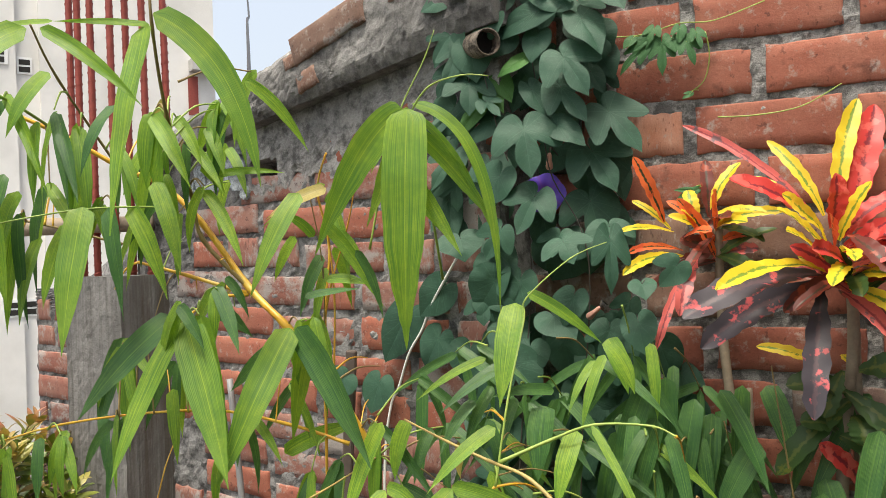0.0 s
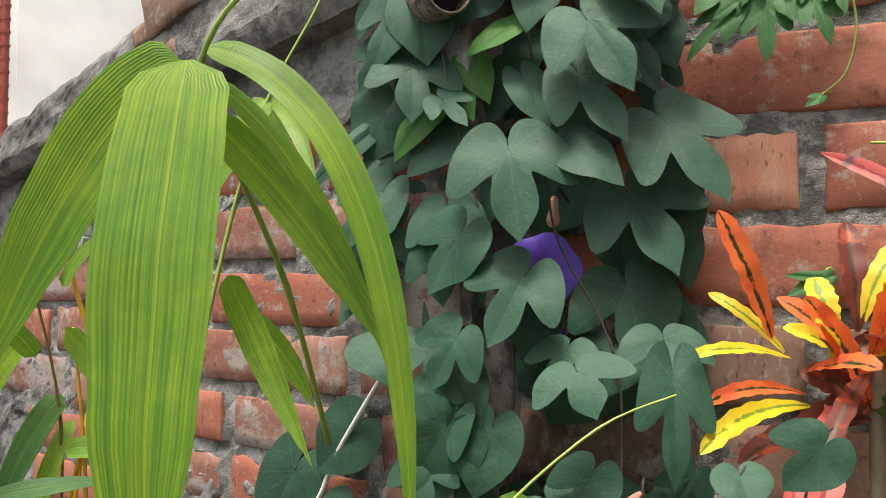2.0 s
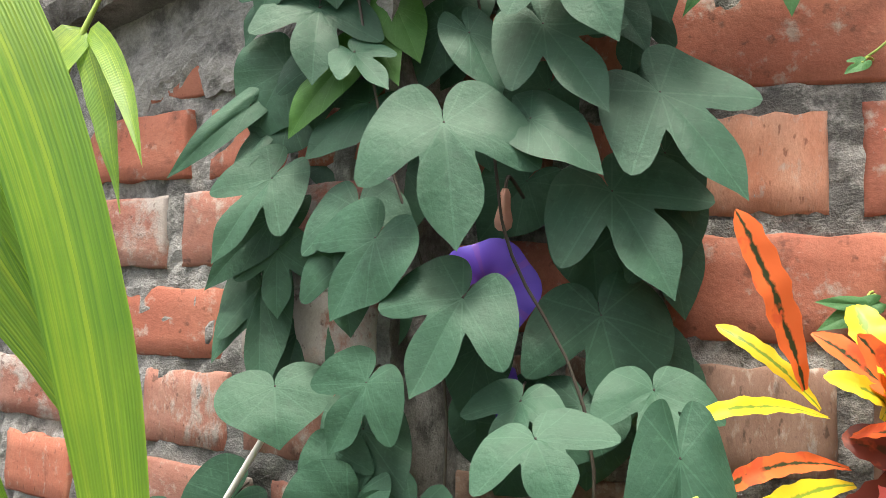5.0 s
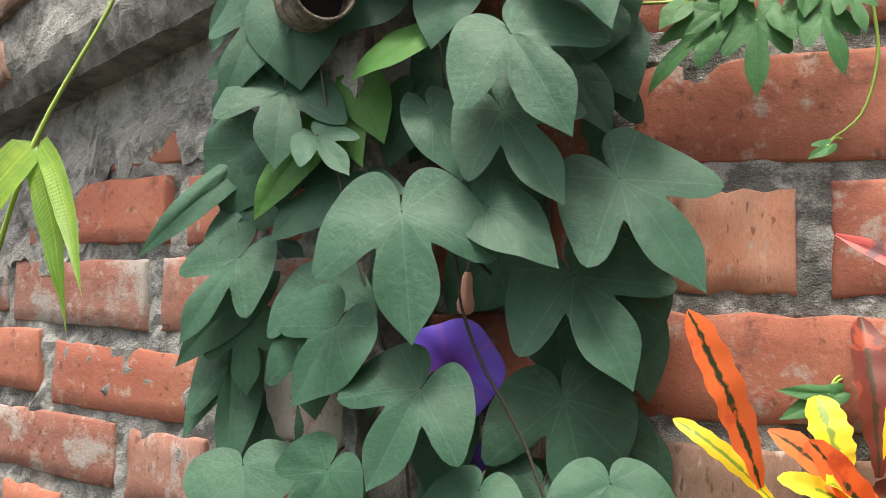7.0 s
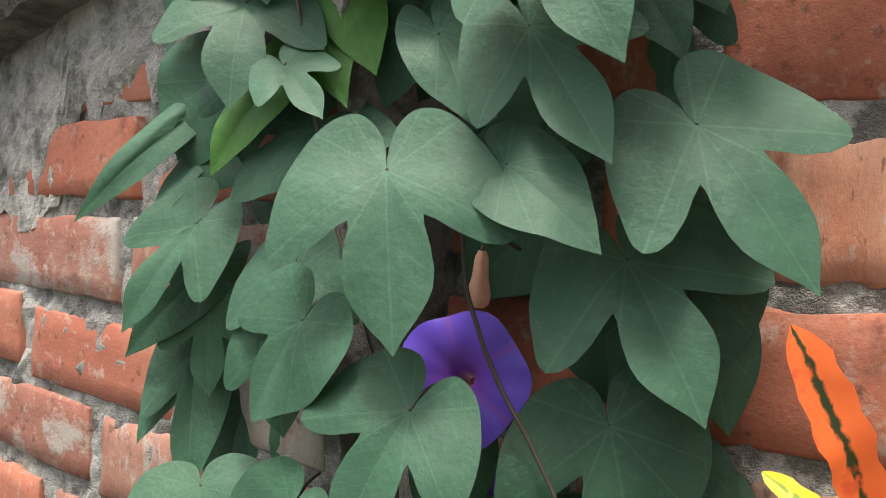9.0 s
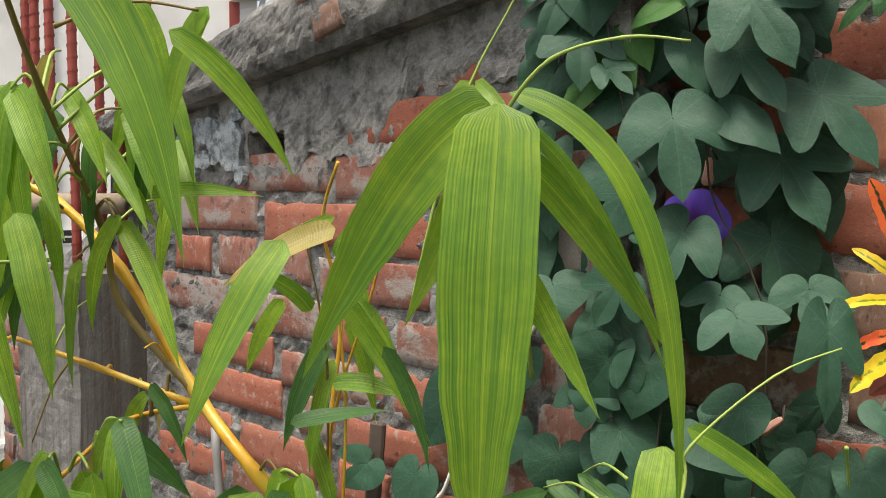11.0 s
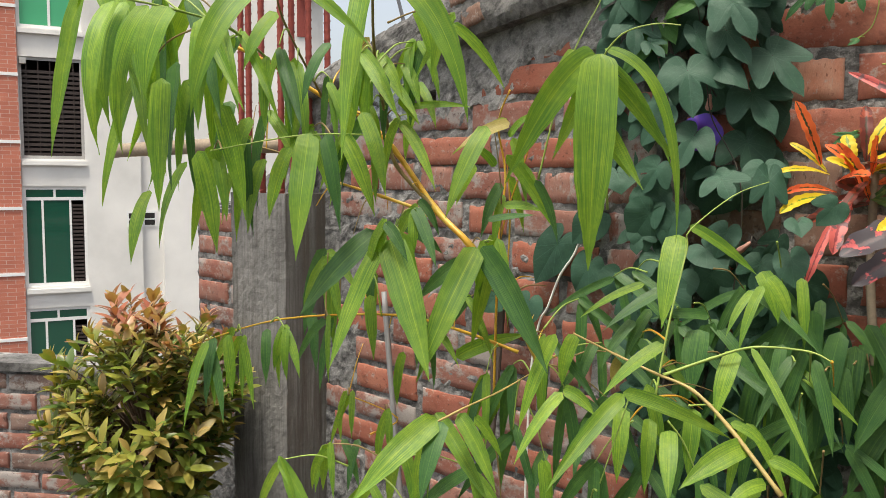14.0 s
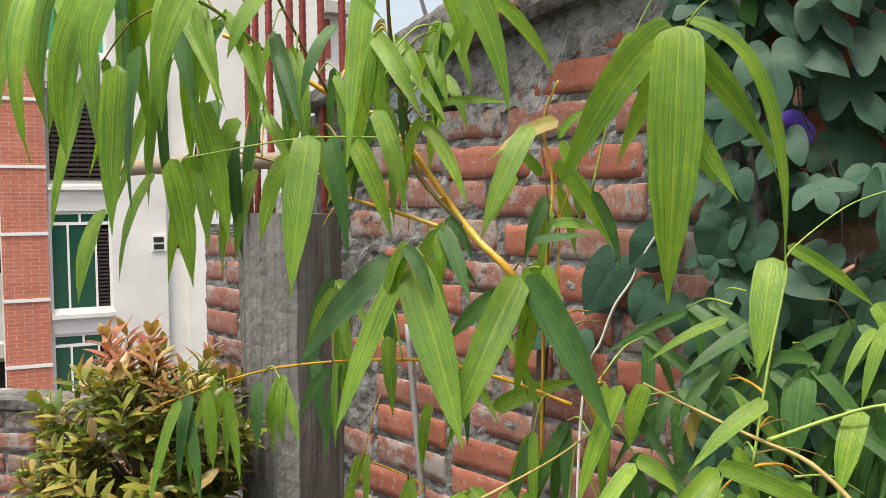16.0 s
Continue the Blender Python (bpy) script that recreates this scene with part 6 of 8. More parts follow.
bamboo_leaf(-0.131, -0.421, 0.793, 0.029, -0.436, 0.705, 0.023, 0.012)
bamboo_stem([(-0.179, -0.434, 0.888), (-0.156, -0.426, 0.856), (-0.134, -0.417, 0.800)], 0.0016, 0.0009, M_green_stem)
bamboo_leaf(-0.059, -0.371, 0.791, -0.081, -0.359, 0.655, 0.017, 0.02)
bamboo_leaf(-0.050, -0.377, 0.790, -0.152, -0.395, 0.676, 0.020, 0.03)
bamboo_leaf(-0.056, -0.372, 0.790, -0.126, -0.400, 0.620, 0.020, 0.03)
bamboo_stem([(-0.048, -0.458, 0.843), (-0.052, -0.415, 0.830), (-0.055, -0.372, 0.792)], 0.0016, 0.0009, M_green_stem)
bamboo_leaf(0.023, -0.311, 0.774, 0.001, -0.293, 0.625, 0.015, 0.02)
bamboo_leaf(0.017, -0.308, 0.768, 0.038, -0.320, 0.647, 0.019, 0.02)
bamboo_leaf(0.024, -0.306, 0.769, -0.008, -0.315, 0.610, 0.017, 0.02)
bamboo_stem([(0.029, -0.352, 0.855), (0.026, -0.328, 0.823), (0.022, -0.305, 0.767)], 0.0016, 0.0009, M_twig)
bamboo_leaf(-0.450, -0.555, 0.795, -0.563, -0.563, 0.695, 0.022, 0.02)
bamboo_leaf(-0.451, -0.555, 0.800, -0.419, -0.566, 0.686, 0.016, 0.012)
bamboo_leaf(-0.448, -0.559, 0.795, -0.383, -0.570, 0.734, 0.017, 0.02)
bamboo_stem([(-0.537, -0.641, 0.826), (-0.495, -0.600, 0.826), (-0.453, -0.559, 0.802)], 0.0016, 0.0009, M_green_stem)
bamboo_leaf(-0.567, -0.674, 0.785, -0.638, -0.665, 0.694, 0.015, 0.012)
bamboo_leaf(-0.561, -0.666, 0.797, -0.621, -0.678, 0.672, 0.021, 0.012)
bamboo_leaf(-0.560, -0.670, 0.789, -0.506, -0.681, 0.705, 0.016, 0.012)
bamboo_stem([(-0.550, -0.633, 0.811), (-0.556, -0.652, 0.814), (-0.561, -0.671, 0.792)], 0.0016, 0.0009, M_green_stem)
bamboo_leaf(-0.283, -0.492, 0.756, -0.269, -0.485, 0.594, 0.016, 0.03)
bamboo_leaf(-0.279, -0.492, 0.757, -0.273, -0.503, 0.635, 0.018, 0.012)
bamboo_leaf(-0.279, -0.493, 0.747, -0.227, -0.509, 0.608, 0.018, 0.012)
bamboo_stem([(-0.243, -0.560, 0.808), (-0.262, -0.523, 0.792), (-0.281, -0.487, 0.751)], 0.0016, 0.0009, M_green_stem)
bamboo_leaf(-0.169, -0.447, 0.740, -0.227, -0.443, 0.622, 0.021, 0.012)
bamboo_leaf(-0.174, -0.452, 0.737, -0.189, -0.469, 0.617, 0.014, 0.03)
bamboo_leaf(-0.175, -0.450, 0.738, -0.214, -0.463, 0.616, 0.020, 0.02)
bamboo_stem([(-0.206, -0.528, 0.793), (-0.190, -0.488, 0.779), (-0.174, -0.448, 0.742)], 0.0016, 0.0009, M_twig)
bamboo_leaf(-0.078, -0.396, 0.730, -0.148, -0.389, 0.602, 0.019, 0.02)
bamboo_leaf(-0.069, -0.392, 0.733, -0.045, -0.410, 0.580, 0.022, 0.02)
bamboo_leaf(-0.074, -0.395, 0.729, -0.102, -0.403, 0.601, 0.019, 0.012)
bamboo_stem([(-0.047, -0.463, 0.789), (-0.060, -0.427, 0.770), (-0.073, -0.390, 0.726)], 0.0016, 0.0009, M_twig)
bamboo_leaf(-0.399, -0.557, 0.756, -0.472, -0.553, 0.637, 0.022, 0.012)
bamboo_leaf(-0.402, -0.558, 0.744, -0.368, -0.581, 0.610, 0.023, 0.03)
bamboo_leaf(-0.395, -0.560, 0.759, -0.367, -0.561, 0.642, 0.014, 0.02)
bamboo_stem([(-0.401, -0.571, 0.850), (-0.399, -0.563, 0.812), (-0.397, -0.555, 0.751)], 0.0016, 0.0009, M_twig)
bamboo_leaf(-0.507, -0.624, 0.720, -0.506, -0.626, 0.621, 0.014, 0.03)
bamboo_leaf(-0.508, -0.622, 0.727, -0.523, -0.634, 0.615, 0.018, 0.03)
bamboo_leaf(-0.517, -0.631, 0.732, -0.454, -0.636, 0.645, 0.013, 0.03)
bamboo_stem([(-0.578, -0.618, 0.781), (-0.545, -0.622, 0.765), (-0.512, -0.626, 0.725)], 0.0016, 0.0009, M_green_stem)
bamboo_leaf(-0.649, -0.552, 1.478, -0.672, -0.549, 1.404, 0.014, 0.03, M_bamboo_dry)
bamboo_stem([(-0.612, -0.589, 1.443), (-0.627, -0.569, 1.474), (-0.643, -0.548, 1.482)], 0.0016, 0.0009, M_green_stem)
bamboo_leaf(-0.577, -0.501, 1.200, -0.601, -0.492, 1.158, 0.010, 0.03, M_bamboo_dry)
bamboo_stem([(-0.581, -0.502, 1.198), (-0.581, -0.499, 1.215), (-0.582, -0.497, 1.208)], 0.0016, 0.0009, M_twig)
bamboo_leaf(-0.291, -0.329, 0.953, -0.298, -0.328, 0.895, 0.016, 0.02, M_bamboo_dry)
bamboo_stem([(-0.378, -0.384, 0.943), (-0.337, -0.358, 0.963), (-0.295, -0.331, 0.959)], 0.0016, 0.0009, M_twig)
bamboo_leaf(-0.569, -0.578, 1.173, -0.589, -0.574, 1.135, 0.011, 0.012, M_bamboo_dry)
bamboo_stem([(-0.581, -0.576, 1.172), (-0.577, -0.576, 1.186), (-0.573, -0.576, 1.176)], 0.0016, 0.0009, M_green_stem)
bamboo_leaf(-0.608, -0.513, 1.439, -0.567, -0.527, 1.362, 0.019, 0.02)
bamboo_stem([(-0.622, -0.561, 1.404), (-0.614, -0.538, 1.433), (-0.605, -0.514, 1.437)], 0.0016, 0.0009, M_twig)
bamboo_leaf(-0.631, -0.563, 1.360, -0.708, -0.570, 1.269, 0.022, 0.012)
bamboo_leaf(-0.636, -0.571, 1.366, -0.608, -0.580, 1.282, 0.015, 0.02)
bamboo_stem([(-0.629, -0.543, 1.378), (-0.632, -0.555, 1.384), (-0.635, -0.567, 1.365)], 0.0016, 0.0009, M_green_stem)
bamboo_leaf(-0.609, -0.522, 1.350, -0.625, -0.538, 1.252, 0.015, 0.03)
bamboo_stem([(-0.636, -0.524, 1.352), (-0.622, -0.526, 1.362), (-0.609, -0.527, 1.348)], 0.0016, 0.0009, M_twig)
bamboo_leaf(-0.644, -0.534, 1.312, -0.639, -0.548, 1.207, 0.020, 0.02)
bamboo_stem([(-0.634, -0.513, 1.314), (-0.641, -0.523, 1.325), (-0.648, -0.534, 1.313)], 0.0016, 0.0009, M_twig)
bamboo_leaf(-0.638, -0.592, 1.392, -0.667, -0.589, 1.293, 0.021, 0.02)
bamboo_stem([(-0.622, -0.561, 1.404), (-0.627, -0.575, 1.406), (-0.632, -0.588, 1.385)], 0.0016, 0.0009, M_green_stem)
bamboo_leaf(-0.631, -0.600, 1.451, -0.621, -0.593, 1.308, 0.025, 0.02)
bamboo_leaf(-0.631, -0.599, 1.449, -0.633, -0.611, 1.343, 0.022, 0.02)
bamboo_leaf(-0.629, -0.600, 1.446, -0.539, -0.629, 1.337, 0.025, 0.02)
bamboo_stem([(-0.612, -0.589, 1.443), (-0.620, -0.596, 1.456), (-0.628, -0.603, 1.445)], 0.0016, 0.0009, M_green_stem)
bamboo_leaf(-0.623, -0.452, 1.422, -0.632, -0.455, 1.337, 0.016, 0.02)
bamboo_leaf(-0.621, -0.452, 1.414, -0.567, -0.476, 1.332, 0.016, 0.03)
bamboo_stem([(-0.632, -0.533, 1.365), (-0.629, -0.495, 1.402), (-0.625, -0.457, 1.415)], 0.0016, 0.0009, M_green_stem)
bamboo_leaf(-0.592, -0.507, 1.465, -0.602, -0.499, 1.386, 0.020, 0.03)
bamboo_leaf(-0.590, -0.503, 1.474, -0.628, -0.513, 1.391, 0.019, 0.012)
bamboo_leaf(-0.601, -0.498, 1.480, -0.595, -0.520, 1.364, 0.021, 0.03)
bamboo_stem([(-0.615, -0.580, 1.430), (-0.605, -0.541, 1.464), (-0.595, -0.503, 1.473)], 0.0016, 0.0009, M_green_stem)
bamboo_leaf(-0.630, -0.554, 1.449, -0.577, -0.561, 1.373, 0.019, 0.02)
bamboo_stem([(-0.615, -0.580, 1.430), (-0.622, -0.567, 1.452), (-0.628, -0.554, 1.450)], 0.0016, 0.0009, M_green_stem)
bamboo_leaf(-0.644, -0.422, 1.368, -0.655, -0.435, 1.280, 0.015, 0.02)
bamboo_stem([(-0.664, -0.500, 1.323), (-0.653, -0.463, 1.356), (-0.641, -0.425, 1.365)], 0.0016, 0.0009, M_green_stem)
bamboo_leaf(-0.532, -0.589, 1.200, -0.570, -0.585, 1.146, 0.020, 0.03)
bamboo_leaf(-0.538, -0.587, 1.200, -0.532, -0.599, 1.130, 0.017, 0.02)
bamboo_leaf(-0.538, -0.587, 1.206, -0.485, -0.608, 1.117, 0.020, 0.012)
bamboo_stem([(-0.581, -0.576, 1.172), (-0.558, -0.582, 1.200), (-0.535, -0.589, 1.204)], 0.0016, 0.0009, M_green_stem)
bamboo_leaf(-0.555, -0.632, 1.185, -0.589, -0.631, 1.100, 0.023, 0.012)
bamboo_leaf(-0.557, -0.633, 1.189, -0.589, -0.640, 1.103, 0.020, 0.02)
bamboo_leaf(-0.558, -0.638, 1.184, -0.514, -0.641, 1.126, 0.018, 0.012)
bamboo_stem([(-0.581, -0.606, 1.159), (-0.570, -0.619, 1.183), (-0.559, -0.633, 1.182)], 0.0016, 0.0009, M_green_stem)
bamboo_leaf(-0.561, -0.540, 1.207, -0.598, -0.531, 1.158, 0.015, 0.02)
bamboo_leaf(-0.561, -0.538, 1.216, -0.522, -0.538, 1.158, 0.015, 0.02)
bamboo_stem([(-0.573, -0.526, 1.187), (-0.568, -0.530, 1.213), (-0.563, -0.534, 1.214)], 0.0016, 0.0009, M_twig)
bamboo_leaf(-0.463, -0.494, 1.141, -0.475, -0.496, 1.073, 0.017, 0.02)
bamboo_leaf(-0.461, -0.497, 1.154, -0.465, -0.506, 1.060, 0.018, 0.012)
bamboo_leaf(-0.460, -0.504, 1.144, -0.429, -0.504, 1.100, 0.014, 0.02)
bamboo_stem([(-0.488, -0.496, 1.142), (-0.477, -0.497, 1.157), (-0.465, -0.498, 1.148)], 0.0016, 0.0009, M_twig)
bamboo_stem([(-0.602, -0.509, 1.206), (-0.614, -0.500, 1.207), (-0.626, -0.491, 1.188)], 0.0012, 0.0006, M_green_stem)
bamboo_stem([(-0.409, -0.407, 0.952), (-0.413, -0.387, 0.983), (-0.416, -0.368, 0.993)], 0.002, 0.0006, M_culm)
bamboo_stem([(-0.582, -0.498, 1.226), (-0.583, -0.510, 1.243), (-0.584, -0.522, 1.241)], 0.0012, 0.0006, M_culm)
bamboo_stem([(-0.661, -0.530, 1.226), (-0.669, -0.545, 1.202), (-0.676, -0.560, 1.158)], 0.0012, 0.0006, M_twig)
bamboo_stem([(-0.470, -0.408, 1.047), (-0.443, -0.381, 1.068), (-0.416, -0.355, 1.068)], 0.002, 0.0006, M_twig)
bamboo_stem([(0.014, -0.426, 1.014), (0.009, -0.382, 0.993), (0.004, -0.338, 0.953)], 0.002, 0.0006, M_green_stem)
bamboo_stem([(-0.194, -0.426, 0.966), (-0.193, -0.369, 0.967), (-0.192, -0.312, 0.948)], 0.0012, 0.0006, M_culm)
bamboo_stem([(-0.831, -0.599, 1.299), (-0.829, -0.597, 1.341), (-0.826, -0.595, 1.362)], 0.0012, 0.0006, M_culm)
bamboo_stem([(-0.623, -0.554, 1.024), (-0.643, -0.534, 1.049), (-0.662, -0.514, 1.054)], 0.002, 0.0006, M_culm)
bamboo_stem([(-0.637, -0.573, 1.025), (-0.651, -0.561, 1.064), (-0.664, -0.550, 1.083)], 0.0012, 0.0006, M_culm)
bamboo_stem([(-0.747, -0.538, 1.384), (-0.750, -0.513, 1.424), (-0.754, -0.489, 1.444)], 0.002, 0.0006, M_culm)
bamboo_stem([(-0.197, -0.441, 0.924), (-0.228, -0.430, 0.894), (-0.260, -0.420, 0.844)], 0.002, 0.0006, M_culm)
bamboo_stem([(-0.197, -0.441, 0.924), (-0.208, -0.396, 0.906), (-0.219, -0.351, 0.867)], 0.002, 0.0006, M_twig)
bamboo_stem([(-0.848, -0.616, 1.305), (-0.863, -0.595, 1.350), (-0.878, -0.573, 1.376)], 0.0012, 0.0006, M_twig)
bamboo_stem([(-0.468, -0.408, 1.066), (-0.457, -0.376, 1.082), (-0.445, -0.344, 1.079)], 0.002, 0.0006, M_culm)
bamboo_stem([(-0.404, -0.401, 0.938), (-0.394, -0.392, 0.955), (-0.383, -0.383, 0.951)], 0.0012, 0.0006, M_culm)
bamboo_stem([(-0.779, -0.571, 1.411), (-0.808, -0.558, 1.413), (-0.837, -0.546, 1.394)], 0.0012, 0.0006, M_culm)
bamboo_stem([(-0.633, -0.520, 1.216), (-0.645, -0.504, 1.216), (-0.658, -0.488, 1.196)], 0.002, 0.0006, M_culm)
bamboo_stem([(-0.752, -0.542, 1.383), (-0.764, -0.528, 1.393), (-0.777, -0.513, 1.382)], 0.002, 0.0006, M_twig)
bamboo_stem([(-0.666, -0.610, 1.026), (-0.671, -0.602, 1.081), (-0.676, -0.593, 1.115)], 0.0012, 0.0006, M_twig)
bamboo_stem([(-0.556, -0.486, 1.005), (-0.568, -0.470, 1.037), (-0.580, -0.455, 1.050)], 0.0012, 0.0006, M_twig)
bamboo_stem([(-0.856, -0.625, 1.308), (-0.873, -0.615, 1.309), (-0.890, -0.605, 1.291)], 0.002, 0.0006, M_green_stem)
bamboo_stem([(-0.693, -0.552, 0.880), (-0.690, -0.534, 0.932), (-0.688, -0.517, 0.964)], 0.0012, 0.0006, M_culm)
bamboo_stem([(-0.194, -0.421, 0.980), (-0.205, -0.366, 0.980), (-0.217, -0.310, 0.960)], 0.0012, 0.0006, M_twig)
bamboo_stem([(-0.196, -0.436, 0.938), (-0.163, -0.390, 0.938), (-0.130, -0.344, 0.919)], 0.0012, 0.0006, M_twig)
bamboo_stem([(0.041, -0.431, 1.005), (0.039, -0.384, 0.987), (0.037, -0.338, 0.950)], 0.002, 0.0006, M_culm)
bamboo_stem([(-0.192, -0.411, 1.007), (-0.228, -0.366, 1.011), (-0.265, -0.322, 0.994)], 0.002, 0.0006, M_culm)
bamboo_stem([(-0.679, -0.536, 1.231), (-0.683, -0.511, 1.262), (-0.686, -0.486, 1.272)], 0.0012, 0.0006, M_green_stem)
bamboo_stem([(-0.722, -0.521, 1.370), (-0.725, -0.507, 1.398), (-0.729, -0.492, 1.406)], 0.002, 0.0006, M_twig)
bamboo_stem([(-0.414, -0.413, 0.967), (-0.403, -0.412, 0.991), (-0.392, -0.412, 0.995)], 0.0012, 0.0006, M_green_stem)
bamboo_stem([(-0.652, -0.591, 1.026), (-0.665, -0.584, 1.095), (-0.679, -0.576, 1.145)], 0.0012, 0.0006, M_twig)
bamboo_stem([(-0.194, -0.426, 0.966), (-0.182, -0.371, 0.965), (-0.169, -0.316, 0.945)], 0.0012, 0.0006, M_twig)
bamboo_stem([(-0.839, -0.607, 1.302), (-0.843, -0.595, 1.340), (-0.846, -0.582, 1.359)], 0.002, 0.0006, M_culm)
bamboo_stem([(-0.715, -0.548, 1.242), (-0.740, -0.548, 1.232), (-0.764, -0.549, 1.202)], 0.002, 0.0006, M_culm)
bamboo_stem([(-0.197, -0.441, 0.924), (-0.188, -0.390, 0.913), (-0.179, -0.339, 0.883)], 0.0012, 0.0006, M_culm)
bamboo_stem([(-0.581, -0.502, 1.198), (-0.596, -0.480, 1.194), (-0.612, -0.458, 1.169)], 0.002, 0.0006, M_green_stem)
bamboo_stem([(-0.419, -0.419, 0.981), (-0.428, -0.390, 1.009), (-0.436, -0.362, 1.016)], 0.0012, 0.0006, M_culm)
bamboo_stem([(-0.609, -0.535, 1.024), (-0.619, -0.529, 1.021), (-0.629, -0.523, 0.998)], 0.002, 0.0006, M_culm)
bamboo_stem([(-0.856, -0.625, 1.308), (-0.876, -0.625, 1.271), (-0.895, -0.626, 1.214)], 0.0012, 0.0006, M_culm)
bamboo_stem([(-0.536, -0.466, 0.997), (-0.538, -0.452, 1.044), (-0.540, -0.438, 1.071)], 0.0012, 0.0006, M_culm)
bamboo_stem([(-0.709, -0.513, 1.363), (-0.709, -0.496, 1.400), (-0.709, -0.479, 1.418)], 0.002, 0.0006, M_twig)
bamboo_stem([(-0.197, -0.441, 0.924), (-0.172, -0.394, 0.917), (-0.148, -0.346, 0.889)], 0.002, 0.0006, M_culm)


# extra old leaves hung low by the wall, shade put into their dull dark colour
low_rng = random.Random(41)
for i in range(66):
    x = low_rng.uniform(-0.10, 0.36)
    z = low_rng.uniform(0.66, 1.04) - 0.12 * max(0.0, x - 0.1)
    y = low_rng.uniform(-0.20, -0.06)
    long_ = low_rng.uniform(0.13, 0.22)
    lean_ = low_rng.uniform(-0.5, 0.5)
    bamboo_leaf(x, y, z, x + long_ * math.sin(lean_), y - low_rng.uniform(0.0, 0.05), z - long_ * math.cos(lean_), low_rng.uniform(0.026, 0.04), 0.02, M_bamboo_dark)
for i in range(7):
    x = -0.08 + 0.065 * i
    bamboo_stem([(x + 0.02, -0.10, 0.36), (x, -0.12, 0.7), (x + low_rng.uniform(-0.05, 0.05), -0.13, low_rng.uniform(0.9, 1.06))], 0.0028, 0.0009, M_twig)

# ---- morning glory ----
vine = thing("morning_glory_vine", "morning glory vine with dark lobed leaves climbing over the brick wall", "vine", (-0.28, -0.08, 0.36))
def outline(points):
    """Distance of a leaf's edge from its stalk at each angle, rounded between the given points."""
    def line(v):
        for (a, x), (b, y) in zip(points, points[1:]):
            if v <= b:
                return x + (y - x) * (v - a) / (b - a)
        return points[-1][1]
    def shape(v):
        return sum(line(min(180, abs(v + d))) * w for d, w in ((-6, 0.1), (-3, 0.22), (0, 0.36), (3, 0.22), (6, 0.1))) if v > 5 else line(v)
    return shape


HEART = outline(((0, 1.0), (7, 0.9), (25, 0.76), (45, 0.70), (75, 0.63), (115, 0.56), (150, 0.47), (170, 0.30), (180, 0.06)))
LOBED = outline(((0, 1.0), (5, 0.91), (12, 0.83), (20, 0.75), (27, 0.64), (32, 0.44), (37, 0.33), (42, 0.36), (46, 0.56), (52, 0.77), (58, 0.88), (63, 0.91), (70, 0.81), (86, 0.70), (106, 0.58), (130, 0.50), (155, 0.40), (171, 0.25), (180, 0.05)))
WIDE = {1: 1.2, 2: 1.4, 3: 1.58}


def vine_leaf(ax, ay, az, tx, ty, tz, width, kind, young=0, material=None, name="leaf", plant=None):
    a, t = Vector((ax, ay, az)), Vector((tx, ty, tz))
    ydir = t - a
    size = ydir.length
    ydir = ydir.normalized()
    face = Vector((0.25 + rng.uniform(-0.3, 0.3), -1, 0.5 + rng.uniform(-0.3, 0.3)))
    face = (face - ydir * face.dot(ydir)).normalized()
    xdir = ydir.cross(face)
    bm = bmesh.new()
    uvl = bm.loops.layers.uv.verify()
    wide = width / WIDE[kind]
    seed = rng.uniform(0, 90)
    n, rings = 84, 4
    def spot(i, ring):
        th = (i / n * 2 - 1) * 180
        if kind == 1 or (kind == 2 and th < 0):
            r = HEART(abs(th))
        else:
            r = LOBED(abs(th))
        r *= ring / rings
        x, y = math.sin(radians(th)) * r, math.cos(radians(th)) * r
        z = 0.16 * abs(x) - 0.22 * max(0, y) ** 2 - 0.25 * x * x + 0.07 * noise.noise(Vector((x * 2.2 + seed, y * 2.2, seed)))
        return x, y, z
    centre = bm.verts.new((0, 0, 0))
    prev = None
    for ring in range(1, rings + 1):
        cur, uvs = [], []
        for i in range(n):
            x, y, z = spot(i, ring)
            cur.append(bm.verts.new(xdir * (x * wide) + ydir * (y * size) + face * (z * (size + wide) / 2)))
            uvs.append((x, y))
        for i in range(n - 1):
            if prev is None:
                f_ = bm.faces.new((centre, cur[i + 1], cur[i]))
                cs = ((0, 0), uvs[i + 1], uvs[i])
            else:
                f_ = bm.faces.new((prev[0][i], prev[0][i + 1], cur[i + 1], cur[i]))
                cs = (prev[1][i], prev[1][i + 1], uvs[i + 1], uvs[i])
            for lp, c_ in zip(f_.loops, cs):
                lp[uvl].uv = c_
        prev = (cur, uvs)
    plant = plant or vine
    leaf = link_piece(name, bm, material or (M_vine_new if young else M_vine), plant, a, "young bright green leaf" if young and plant == vine else "")
    back = a + Vector((rng.uniform(-0.012, 0.012), 0.03, 0.010))
    bm = sweep([a - a, (a + back) / 2 - a + Vector((0, 0, 0.003)), back - a], 0.001, 0.001, 5)
    link_piece("petiole", bm, M_green_stem if young else M_vine_stem, plant, a)
    return leaf


